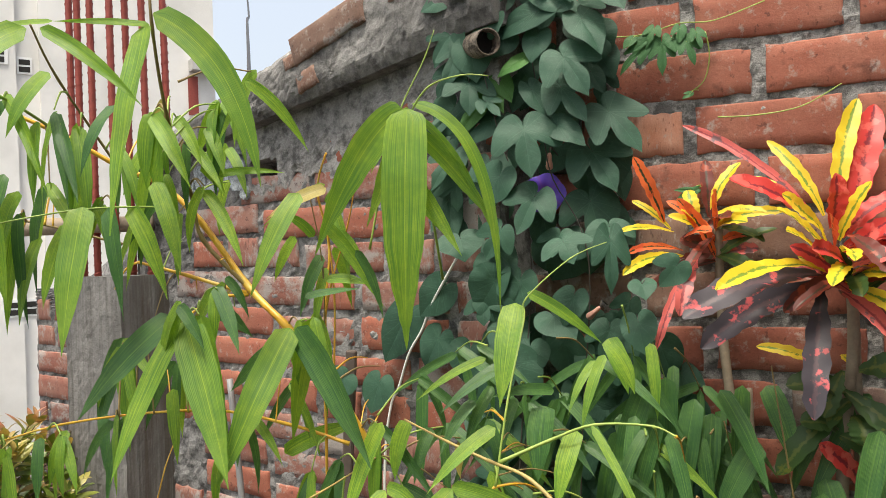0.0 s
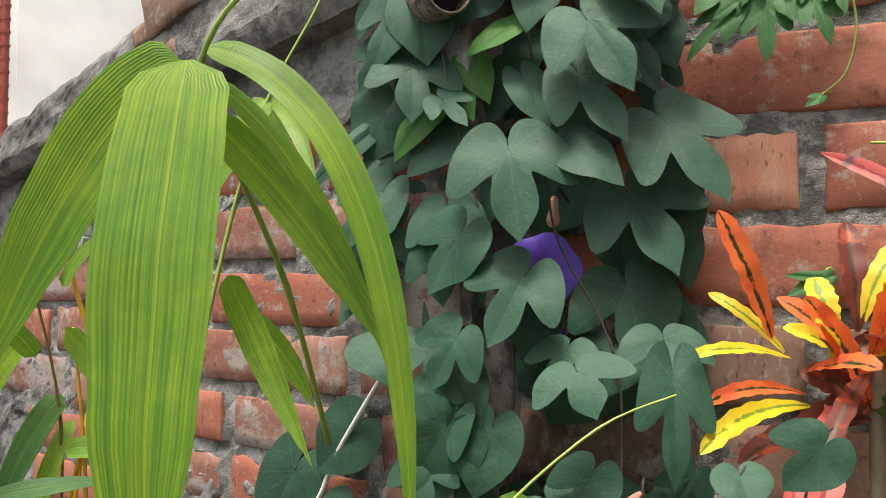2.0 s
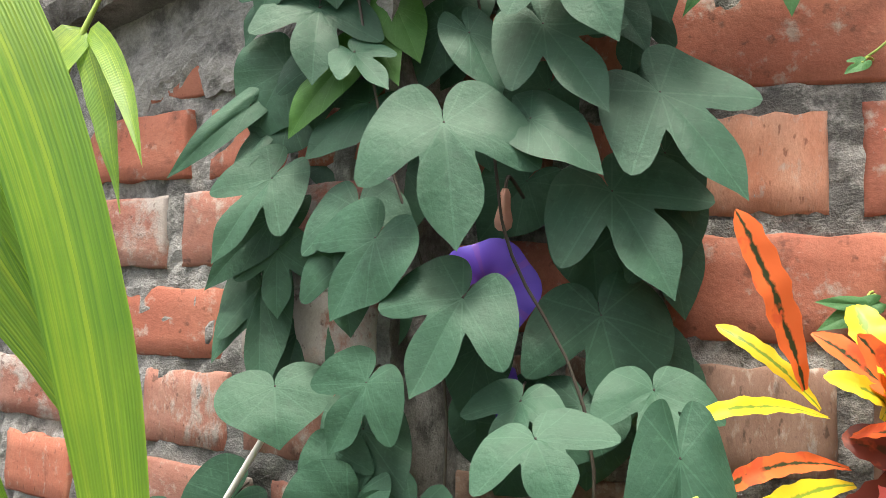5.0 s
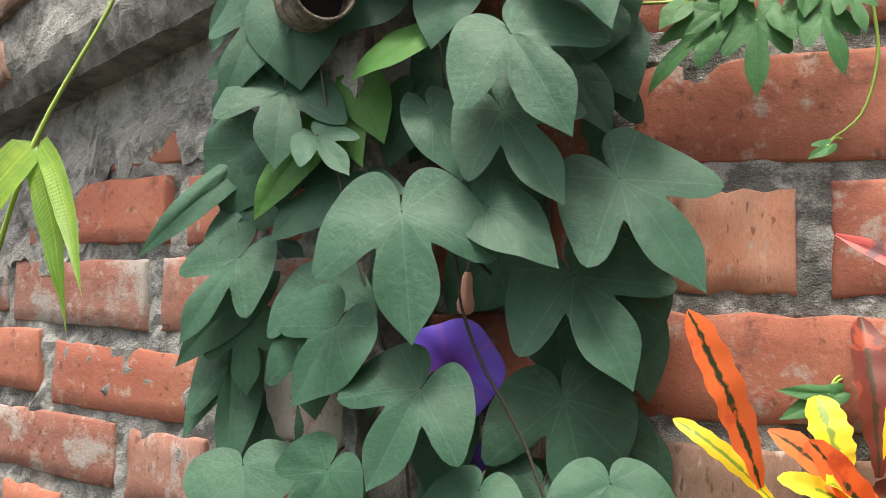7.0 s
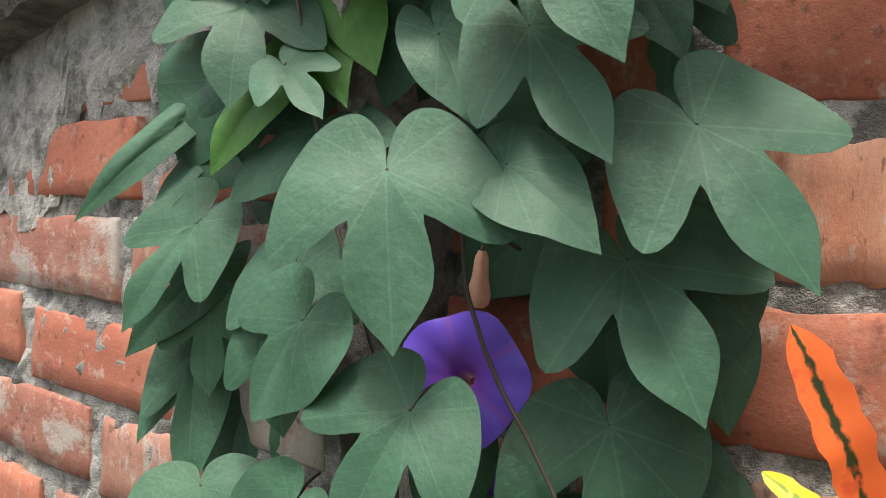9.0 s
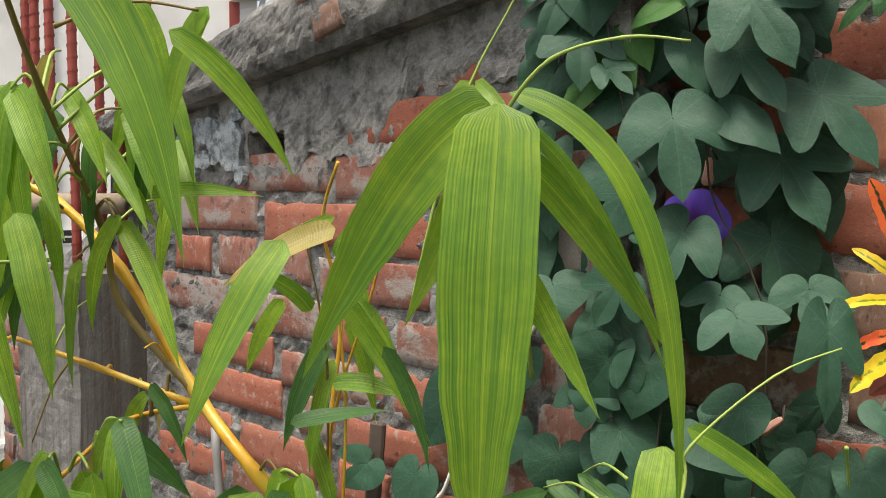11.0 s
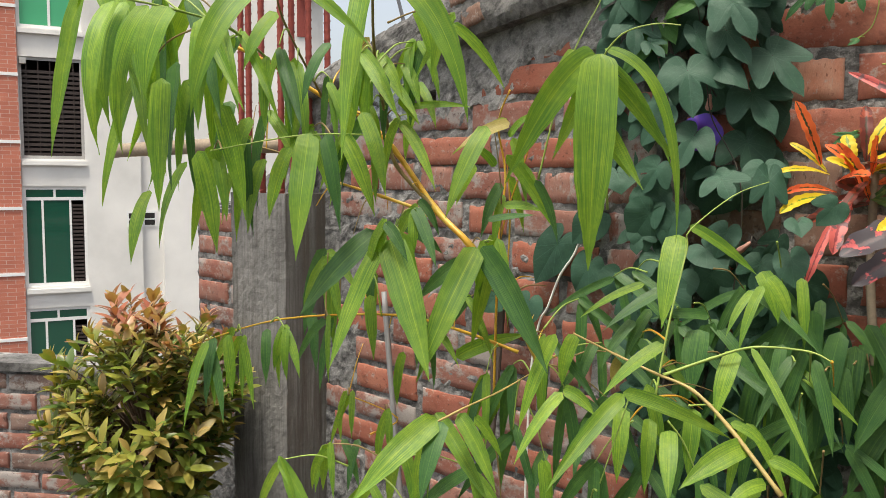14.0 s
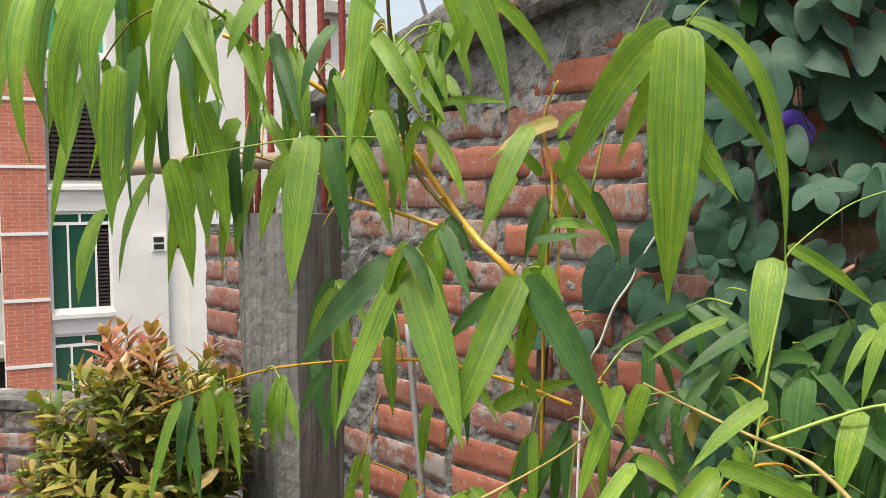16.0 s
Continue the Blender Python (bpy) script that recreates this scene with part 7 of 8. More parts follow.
vine_leaf(-0.244, -0.135, 1.447, -0.223, -0.165, 1.367, 0.124, 3, 0)
vine_leaf(-0.190, -0.115, 1.451, -0.139, -0.130, 1.418, 0.051, 1, 0)
vine_leaf(-0.185, -0.105, 1.518, -0.137, -0.135, 1.457, 0.092, 3, 0)
vine_leaf(-0.173, -0.125, 1.563, -0.127, -0.150, 1.499, 0.110, 3, 0)
vine_leaf(-0.225, -0.100, 1.611, -0.235, -0.120, 1.567, 0.052, 1, 0)
vine_leaf(-0.288, -0.100, 1.620, -0.312, -0.120, 1.584, 0.062, 1, 0)
vine_leaf(-0.253, -0.100, 1.576, -0.298, -0.120, 1.549, 0.038, 1, 1)
vine_leaf(-0.318, -0.095, 1.532, -0.290, -0.110, 1.487, 0.034, 1, 1)
vine_leaf(-0.301, -0.090, 1.548, -0.277, -0.100, 1.504, 0.038, 1, 1)
vine_leaf(-0.332, -0.110, 1.503, -0.368, -0.135, 1.449, 0.040, 1, 1)
vine_leaf(-0.349, -0.120, 1.541, -0.337, -0.150, 1.486, 0.098, 3, 0)
vine_leaf(-0.365, -0.120, 1.608, -0.388, -0.150, 1.529, 0.063, 2, 0)
vine_leaf(-0.316, -0.100, 1.473, -0.355, -0.130, 1.435, 0.063, 2, 0)
vine_leaf(-0.321, -0.085, 1.471, -0.263, -0.095, 1.472, 0.051, 1, 0)
vine_leaf(-0.243, -0.090, 1.522, -0.213, -0.100, 1.475, 0.045, 1, 0)
vine_leaf(-0.270, -0.070, 1.536, -0.284, -0.080, 1.488, 0.043, 1, 0)
vine_leaf(-0.110, -0.080, 1.472, -0.050, -0.100, 1.404, 0.113, 3, 0)
vine_leaf(-0.143, -0.070, 1.407, -0.096, -0.100, 1.342, 0.121, 3, 0)
vine_leaf(-0.151, -0.060, 1.321, -0.126, -0.080, 1.252, 0.115, 2, 0)
vine_leaf(-0.230, -0.130, 1.331, -0.254, -0.165, 1.272, 0.097, 3, 0)
vine_leaf(-0.317, -0.110, 1.393, -0.308, -0.140, 1.331, 0.088, 3, 0)
vine_leaf(-0.387, -0.115, 1.417, -0.418, -0.150, 1.357, 0.072, 3, 0)
vine_leaf(-0.412, -0.110, 1.475, -0.457, -0.150, 1.418, 0.026, 1, 0)
vine_leaf(-0.404, -0.100, 1.454, -0.419, -0.130, 1.411, 0.020, 1, 0)
vine_leaf(-0.393, -0.100, 1.391, -0.437, -0.130, 1.336, 0.048, 2, 0)
vine_leaf(-0.416, -0.090, 1.337, -0.435, -0.120, 1.282, 0.033, 1, 0)
vine_leaf(-0.409, -0.090, 1.337, -0.389, -0.120, 1.255, 0.058, 2, 0)
vine_leaf(-0.386, -0.070, 1.303, -0.399, -0.085, 1.228, 0.072, 1, 0)
vine_leaf(-0.316, -0.075, 1.320, -0.355, -0.090, 1.272, 0.060, 1, 0)
vine_leaf(-0.239, -0.060, 1.296, -0.246, -0.075, 1.241, 0.050, 1, 0)
vine_leaf(-0.144, -0.060, 1.547, -0.117, -0.070, 1.508, 0.038, 1, 0)
vine_leaf(-0.110, -0.045, 1.437, -0.085, -0.055, 1.387, 0.050, 1, 0)
vine_leaf(-0.296, -0.075, 1.426, -0.292, -0.085, 1.376, 0.055, 1, 0)
vine_leaf(-0.180, -0.070, 1.556, -0.198, -0.080, 1.579, 0.048, 1, 0)
vine_leaf(-0.356, -0.070, 1.436, -0.300, -0.085, 1.413, 0.049, 1, 0)
vine_leaf(-0.131, -0.050, 1.594, -0.137, -0.060, 1.561, 0.045, 1, 0)
vine_leaf(-0.195, -0.110, 1.264, -0.202, -0.140, 1.231, 0.075, 3, 0)
vine_leaf(-0.111, -0.100, 1.275, -0.099, -0.130, 1.236, 0.086, 3, 0)
vine_leaf(-0.161, -0.080, 1.261, -0.168, -0.100, 1.223, 0.069, 1, 0)
vine_leaf(-0.169, -0.175, 1.251, -0.148, -0.198, 1.223, 0.091, 3, 0)
vine_leaf(-0.088, -0.194, 1.250, -0.081, -0.214, 1.169, 0.064, 3, 0)
vine_leaf(-0.164, -0.145, 1.159, -0.182, -0.160, 1.113, 0.066, 2, 0)
vine_leaf(-0.331, -0.128, 1.148, -0.327, -0.147, 1.113, 0.076, 3, 0)
vine_leaf(-0.377, -0.117, 1.264, -0.360, -0.140, 1.230, 0.086, 1, 0)
vine_leaf(-0.307, -0.113, 1.238, -0.280, -0.138, 1.173, 0.062, 1, 0)
vine_leaf(-0.432, -0.084, 1.171, -0.482, -0.091, 1.121, 0.075, 1, 0)
vine_leaf(-0.520, -0.064, 1.115, -0.573, -0.073, 1.029, 0.087, 1, 0)
vine_leaf(-0.655, -0.075, 0.996, -0.683, -0.093, 0.962, 0.075, 2, 0)
vine_leaf(-0.041, -0.194, 1.183, -0.031, -0.215, 1.164, 0.044, 1, 0)
vine_leaf(0.014, -0.207, 1.210, -0.009, -0.220, 1.180, 0.058, 2, 0)
vine_leaf(-0.265, -0.123, 1.186, -0.280, -0.138, 1.126, 0.067, 1, 0)
vine_leaf(-0.201, -0.137, 1.128, -0.157, -0.166, 1.100, 0.077, 1, 0)
vine_leaf(-0.443, -0.082, 1.079, -0.472, -0.094, 1.023, 0.068, 1, 0)
vine_leaf(-0.373, -0.098, 1.060, -0.380, -0.115, 1.006, 0.080, 1, 0)
vine_leaf(-0.308, -0.113, 1.085, -0.289, -0.135, 1.032, 0.069, 1, 0)
vine_leaf(-0.588, -0.055, 0.984, -0.605, -0.073, 0.929, 0.074, 1, 0)
vine_leaf(-0.249, -0.126, 1.068, -0.248, -0.145, 1.021, 0.073, 1, 0)
vine_leaf(-0.103, -0.159, 1.107, -0.110, -0.176, 1.056, 0.066, 2, 0)
vine_leaf(-0.053, -0.171, 1.121, -0.042, -0.192, 1.076, 0.057, 1, 0)
vine_leaf(-0.295, -0.099, 1.700, -0.308, -0.117, 1.650, 0.066, 1, 0)
vine_leaf(-0.224, -0.108, 1.652, -0.333, -0.103, 1.619, 0.060, 1, 0)
vine_leaf(-0.178, -0.107, 1.669, -0.244, -0.114, 1.687, 0.059, 1, 0)
vine_leaf(-0.144, -0.111, 1.627, -0.102, -0.143, 1.567, 0.064, 1, 0)
vine_leaf(-0.394, -0.124, 1.695, -0.437, -0.133, 1.682, 0.047, 1, 0)
vine_leaf(-0.095, -0.111, 1.669, -0.067, -0.138, 1.634, 0.053, 1, 0)
vine_leaf(-0.308, -0.091, 1.744, -0.353, -0.101, 1.705, 0.078, 2, 0)
vine_leaf(-0.200, -0.104, 1.726, -0.157, -0.136, 1.660, 0.075, 2, 0)
vine_leaf(-0.121, -0.107, 1.724, -0.105, -0.133, 1.663, 0.074, 1, 0)
vine_leaf(-0.348, -0.134, 1.711, -0.377, -0.146, 1.692, 0.061, 1, 0)
vine_leaf(-0.334, -0.137, 1.748, -0.376, -0.146, 1.712, 0.060, 1, 0)
vine_leaf(-0.294, -0.092, 1.796, -0.249, -0.124, 1.726, 0.077, 1, 0)
vine_leaf(-0.174, -0.107, 1.786, -0.145, -0.135, 1.721, 0.075, 2, 0)
vine_leaf(-0.244, -0.099, 1.830, -0.287, -0.109, 1.792, 0.077, 1, 0)
vine_leaf(-0.130, -0.106, 1.799, -0.079, -0.140, 1.738, 0.064, 1, 0)
vine_leaf(-0.307, -0.144, 1.800, -0.324, -0.158, 1.760, 0.060, 1, 0)


# older leaves lying close to the wall
for i in range(105):
    z = rng.uniform(0.75, 1.74)
    x = rng.uniform(-0.40 + 0.10 * max(0, 1.25 - z), -0.06 - 0.30 * max(0, z - 1.40))
    y = -0.022 if x > -0.29 else -0.228 * (x + 0.712) - 0.025
    y += rng.uniform(-0.02, 0.004)
    if abs(x + 0.23) < 0.06 and abs(z - 1.335) < 0.07:
        continue
    s_ = rng.uniform(0.04, 0.065)
    ang = rng.uniform(-0.9, 0.9)
    vine_leaf(x, y, z, x + s_ * math.sin(ang), y - 0.01, z - s_ * math.cos(ang), s_ * rng.uniform(1.0, 1.5), rng.choice((1, 1, 2, 3)))

for i in range(60):
    z = rng.uniform(0.55, 1.08)
    x = rng.uniform(-0.36, 0.04)
    y = -0.03 if x > -0.27 else -0.228 * (x + 0.712) - 0.03
    s_ = rng.uniform(0.05, 0.08)
    ang = rng.uniform(-0.9, 0.9)
    vine_leaf(x, y + rng.uniform(-0.03, 0.0), z, x + s_ * math.sin(ang), y - 0.02, z - s_ * math.cos(ang), s_ * rng.uniform(1.0, 1.4), rng.choice((1, 2, 3)))

for pts in ([(-0.20, -0.09, 0.36), (-0.17, -0.10, 0.9), (-0.15, -0.09, 1.22), (-0.205, -0.10, 1.36), (-0.215, -0.11, 1.42), (-0.25, -0.06, 1.58), (-0.28, -0.09, 1.72)],
            [(-0.30, -0.16, 0.36), (-0.27, -0.13, 0.9), (-0.25, -0.10, 1.25), (-0.30, -0.11, 1.45), (-0.33, -0.11, 1.62), (-0.30, -0.11, 1.75)],
            ):
    world_part("vine_stem", sweep(pts, 0.0015, 0.001, 6, wobble=0.2), M_vine_stem, vine, smooth=True)

def flower(x, y, z, radius, yaw, tilt):
    fl = thing("morning_glory_flower", "open violet-blue morning glory flower among the leaves", "flower", (x, y, z))
    bm = bmesh.new()
    uvl = bm.loops.layers.uv.verify()
    prof = ((0.06, 0.9), (0.09, 0.6), (0.14, 0.32), (0.3, 0.14), (0.6, 0.05), (0.85, 0.02), (1.0, 0.05))
    n, last = 40, None
    for i, (r, d) in enumerate(prof):
        ring = []
        for k_ in range(n):
            a = 2 * math.pi * k_ / n
            rr = radius * r * (1 + (0.05 * math.cos(5 * a) if r > 0.5 else 0))
            ring.append(bm.verts.new((math.cos(a) * rr, d * radius + 0.035 * radius * math.cos(10 * a) * r * r, math.sin(a) * rr)))
        if last:
            for k_ in range(n):
                f_ = bm.faces.new((last[k_], last[(k_ + 1) % n], ring[(k_ + 1) % n], ring[k_]))
                for lp, (u_, v_) in zip(f_.loops, ((k_ / n, prof[i - 1][0]), ((k_ + 1) / n, prof[i - 1][0]), ((k_ + 1) / n, r), (k_ / n, r))):
                    lp[uvl].uv = (u_, v_)
        last = ring
    bm.transform(pose(0, 0, 0, tilt, 0, yaw))
    part("corolla", bm, M_petal, fl, smooth=True)
    part("stalk", sweep([(0, 0.9 * radius, 0), (0.004, 1.3 * radius, 0.004), (0.01, 1.8 * radius, -0.01)], 0.0025, 0.002, 6), M_vine_stem, fl)
    return fl


flower(-0.229, -0.078, 1.339, 0.037, 12, -12)
flower(-0.232, -0.035, 1.262, 0.020, -35, -25)


def bud(x, y, z, length, lean):
    b_ = thing("flower_bud", "closed withered brownish-pink flower bud", "bud", (x, y, z))
    bm = bmesh.new()
    prof = ((0.0, 0.002), (0.12, 0.0035), (0.45, 0.0042), (0.75, 0.0062), (0.92, 0.0055), (1.0, 0.003))
    last = None
    for v_, r in prof:
        ring = [bm.verts.new((math.cos(a) * r * (1 + 0.12 * math.cos(5 * a)), math.sin(a) * r * (1 + 0.12 * math.cos(5 * a)), -v_ * length)) for a in (k_ * math.pi / 8 for k_ in range(16))]
        if last:
            for k_ in range(16):
                bm.faces.new((last[k_], ring[k_], ring[(k_ + 1) % 16], last[(k_ + 1) % 16]))
        last = ring
    bm.faces.new(last)
    bm.transform(pose(0, 0, 0, 0, lean, 0))
    part("corolla", bm, M_bud, b_, smooth=True)
    part("stalk", sweep([(0, 0, 0), (0, 0.01, 0.01), (0, 0.05, 0.0)], 0.0014, 0.0014, 5), M_vine_stem, b_)


bud(-0.215, -0.085, 1.409, 0.030, 3)
bud(-0.13, -0.10, 1.14, 0.03, 50)


# ---- creeper on the right wall ----
creeper = thing("creeper", "small light green creeper trailing across the brick wall", "creeper", (0.05, -0.01, 1.62))


vine_leaf(-0.059, -0.030, 1.587, -0.100, -0.042, 1.542, 0.042, 3, 1, M_creeper, "leaf", creeper)
vine_leaf(-0.026, -0.030, 1.586, -0.025, -0.042, 1.533, 0.047, 3, 1, M_creeper, "leaf", creeper)
vine_leaf(0.015, -0.030, 1.585, 0.031, -0.042, 1.544, 0.040, 3, 1, M_creeper, "leaf", creeper)
vine_leaf(-0.048, -0.030, 1.596, -0.072, -0.042, 1.579, 0.032, 3, 1, M_creeper, "leaf", creeper)
vine_leaf(-0.008, -0.030, 1.591, -0.001, -0.042, 1.569, 0.025, 1, 1, M_creeper, "leaf", creeper)
vine_leaf(-0.039, -0.030, 1.613, -0.047, -0.042, 1.589, 0.034, 3, 1, M_creeper, "leaf", creeper)
vine_leaf(0.032, -0.030, 1.598, 0.042, -0.042, 1.570, 0.028, 3, 1, M_creeper, "leaf", creeper)
vine_leaf(0.005, -0.030, 1.608, 0.005, -0.042, 1.584, 0.027, 2, 1, M_creeper, "leaf", creeper)
vine_leaf(-0.077, -0.030, 1.601, -0.090, -0.042, 1.586, 0.020, 1, 1, M_creeper, "leaf", creeper)
vine_leaf(0.018, -0.030, 1.496, 0.007, -0.042, 1.488, 0.013, 2, 1, M_creeper, "leaf", creeper)
vine_leaf(0.018, -0.030, 1.332, -0.012, -0.042, 1.335, 0.012, 1, 1, M_creeper, "leaf", creeper)
vine_leaf(0.018, -0.030, 1.330, -0.011, -0.042, 1.316, 0.016, 1, 1, M_creeper, "leaf", creeper)

for pts in ([(-0.13, -0.012, 1.615), (-0.06, -0.016, 1.61), (0.0, -0.012, 1.622), (0.06, -0.016, 1.618), (0.14, -0.012, 1.64)],
            [(0.045, -0.02, 1.60), (0.05, -0.015, 1.56), (0.04, -0.012, 1.52), (0.015, -0.012, 1.50)],
            [(0.06, -0.012, 1.455), (0.12, -0.014, 1.452), (0.19, -0.013, 1.46), (0.25, -0.014, 1.49)]):
    world_part("tendril", sweep(pts, 0.0014, 0.001, 5), M_green_stem, creeper, smooth=True)

# ---- crotons ----
croton_a = thing("croton", "croton plant with yellow, orange and pink strap leaves", "croton", (0.09, -0.10, 0.34), "crotons")
croton_b = thing("croton", "large croton plant with red, yellow and purple leaves", "croton", (0.25, -0.16, 0.34), "crotons")


def croton_leaf(plant, bx, by, bz, tx, ty, tz, width, tint):
    b, t = Vector((bx, by, bz)), Vector((tx, ty, tz))
    b.y, t.y = min(b.y, -0.05), min(t.y, -0.02)
    c = t - b
    up = Vector((0, 0, 1)) - c.normalized() * c.normalized().z
    ctrl = c / 2 + up * c.length * 0.16 + Vector((rng.uniform(-0.01, 0.01), -0.015, 0))
    face = Vector((rng.uniform(-0.3, 0.5), -1, 0.7)).normalized()
    bm = bmesh.new()
    strap(bm, Vector((0, 0, 0)), c, width, ctrl, face, STRAP, 0.14, 0.015, 0.09, 22, 6, rng.uniform(0, 50), rng.uniform(-0.5, 0.5))
    link_piece("leaf", bm, CROTON[tint], plant, b, {"yellow": "yellow leaf with a green midrib", "orange": "orange leaf with a black midrib", "red": "glossy red leaf", "pink": "dusty pink leaf", "purple": "dark purple-grey leaf", "dark": "dark maroon leaf", "green": "dark green leaf"}[tint])


croton_leaf(croton_a, -0.022, -0.086, 1.279, -0.062, -0.124, 1.387, 0.023, "orange")
croton_leaf(croton_a, -0.008, -0.076, 1.262, -0.085, -0.150, 1.264, 0.012, "yellow")
croton_leaf(croton_a, 0.004, -0.070, 1.231, -0.068, -0.164, 1.230, 0.013, "orange")
croton_leaf(croton_a, 0.006, -0.070, 1.221, -0.069, -0.200, 1.197, 0.018, "yellow")
croton_leaf(croton_a, 0.026, -0.059, 1.231, 0.012, -0.182, 1.132, 0.026, "pink")
croton_leaf(croton_a, 0.022, -0.062, 1.221, -0.030, -0.149, 1.076, 0.015, "pink")
croton_leaf(croton_a, 0.048, -0.048, 1.215, 0.122, -0.066, 1.231, 0.020, "pink")
croton_leaf(croton_a, 0.027, -0.057, 1.280, 0.011, -0.041, 1.332, 0.025, "yellow")
croton_leaf(croton_a, 0.045, -0.048, 1.285, 0.038, -0.003, 1.383, 0.022, "dark")
croton_leaf(croton_a, 0.050, -0.045, 1.294, 0.094, 0.014, 1.375, 0.020, "yellow")
croton_leaf(croton_a, 0.005, -0.070, 1.251, 0.057, -0.132, 1.260, 0.020, "orange")
croton_leaf(croton_a, 0.058, -0.042, 1.244, 0.111, -0.060, 1.253, 0.018, "orange")
croton_leaf(croton_a, -0.013, -0.078, 1.267, -0.074, -0.086, 1.317, 0.013, "yellow")
croton_leaf(croton_a, 0.023, -0.060, 1.261, 0.012, -0.132, 1.295, 0.017, "yellow")
croton_leaf(croton_a, 0.031, -0.056, 1.250, 0.071, 0.011, 1.284, 0.017, "dark")
croton_leaf(croton_a, 0.031, -0.056, 1.260, -0.013, -0.100, 1.289, 0.015, "yellow")
croton_leaf(croton_b, 0.215, -0.117, 1.195, 0.082, -0.323, 1.181, 0.030, "yellow")
croton_leaf(croton_b, 0.211, -0.120, 1.191, 0.032, -0.282, 1.137, 0.050, "purple")
croton_leaf(croton_b, 0.215, -0.118, 1.177, 0.043, -0.188, 1.084, 0.039, "purple")
croton_leaf(croton_b, 0.220, -0.115, 1.204, 0.168, -0.230, 1.257, 0.024, "yellow")
croton_leaf(croton_b, 0.216, -0.116, 1.232, 0.157, -0.212, 1.287, 0.027, "yellow")
croton_leaf(croton_b, 0.216, -0.115, 1.255, 0.162, -0.164, 1.312, 0.023, "yellow")
croton_leaf(croton_b, 0.209, -0.119, 1.269, 0.090, -0.178, 1.338, 0.033, "red")
croton_leaf(croton_b, 0.227, -0.110, 1.259, 0.235, -0.126, 1.340, 0.035, "red")
croton_leaf(croton_b, 0.237, -0.105, 1.240, 0.282, -0.124, 1.325, 0.026, "yellow")
croton_leaf(croton_b, 0.237, -0.103, 1.286, 0.271, -0.035, 1.460, 0.030, "yellow")
croton_leaf(croton_b, 0.253, -0.096, 1.267, 0.296, -0.011, 1.451, 0.042, "red")
croton_leaf(croton_b, 0.217, -0.114, 1.278, 0.140, -0.083, 1.400, 0.020, "yellow")
croton_leaf(croton_b, 0.209, -0.119, 1.269, 0.119, -0.107, 1.343, 0.021, "yellow")
croton_leaf(croton_b, 0.209, -0.119, 1.269, 0.017, -0.123, 1.431, 0.016, "pink")
croton_leaf(croton_b, 0.240, -0.104, 1.213, 0.304, -0.137, 1.267, 0.028, "red")
croton_leaf(croton_b, 0.240, -0.105, 1.195, 0.309, -0.181, 1.216, 0.030, "pink")
croton_leaf(croton_b, 0.240, -0.105, 1.181, 0.301, -0.186, 1.191, 0.024, "yellow")
croton_leaf(croton_b, 0.235, -0.108, 1.167, 0.312, -0.161, 1.082, 0.033, "pink")
croton_leaf(croton_b, 0.211, -0.121, 1.168, 0.196, -0.224, 0.992, 0.037, "purple")
croton_leaf(croton_b, 0.224, -0.112, 1.223, 0.205, -0.233, 1.267, 0.023, "yellow")
croton_leaf(croton_b, 0.228, -0.110, 1.222, 0.228, -0.210, 1.274, 0.026, "red")
croton_leaf(croton_b, 0.236, -0.106, 1.222, 0.253, -0.233, 1.212, 0.023, "yellow")
croton_leaf(croton_b, 0.241, -0.103, 1.245, 0.322, -0.081, 1.306, 0.032, "red")
croton_leaf(croton_b, 0.244, -0.101, 1.231, 0.323, -0.128, 1.244, 0.032, "red")
croton_leaf(croton_b, 0.275, -0.041, 0.846, 0.201, -0.133, 0.939, 0.029, "red")
croton_leaf(croton_b, 0.275, -0.041, 0.846, 0.322, -0.015, 0.878, 0.029, "red")
croton_leaf(croton_b, 0.219, -0.064, 1.039, 0.113, -0.062, 1.073, 0.019, "yellow")
croton_leaf(croton_b, 0.237, -0.054, 1.062, 0.257, -0.044, 1.047, 0.016, "yellow")
crng = random.Random(12)
for plant, c_, n_, tints in ((croton_a, Vector((0.055, -0.055, 1.255)), 14, ("yellow", "dark", "orange", "green", "dark")), (croton_b, Vector((0.25, -0.115, 1.20)), 18, ("red", "dark", "green", "yellow", "dark", "pink"))):
    for i in range(n_):
        a_ = i * 2.4
        out_ = Vector((math.cos(a_), -abs(math.sin(a_)) * 0.6, crng.uniform(-0.5, 0.9))).normalized() * crng.uniform(0.06, 0.13)
        b_ = c_ + Vector((0, 0, crng.uniform(-0.05, 0.05)))
        t_ = b_ + out_
        croton_leaf(plant, *b_, *t_, crng.uniform(0.016, 0.03), tints[i % len(tints)])
for i in range(9):
    b_ = Vector((0.235, -0.09, 1.0)) + Vector((crng.uniform(-0.03, 0.03), 0, crng.uniform(-0.1, 0.08)))
    a_ = i * 2.4
    t_ = b_ + Vector((math.cos(a_) * 0.11, -0.03, crng.uniform(-0.12, 0.02)))
    croton_leaf(croton_b, *b_, *t_, crng.uniform(0.028, 0.045), "green")
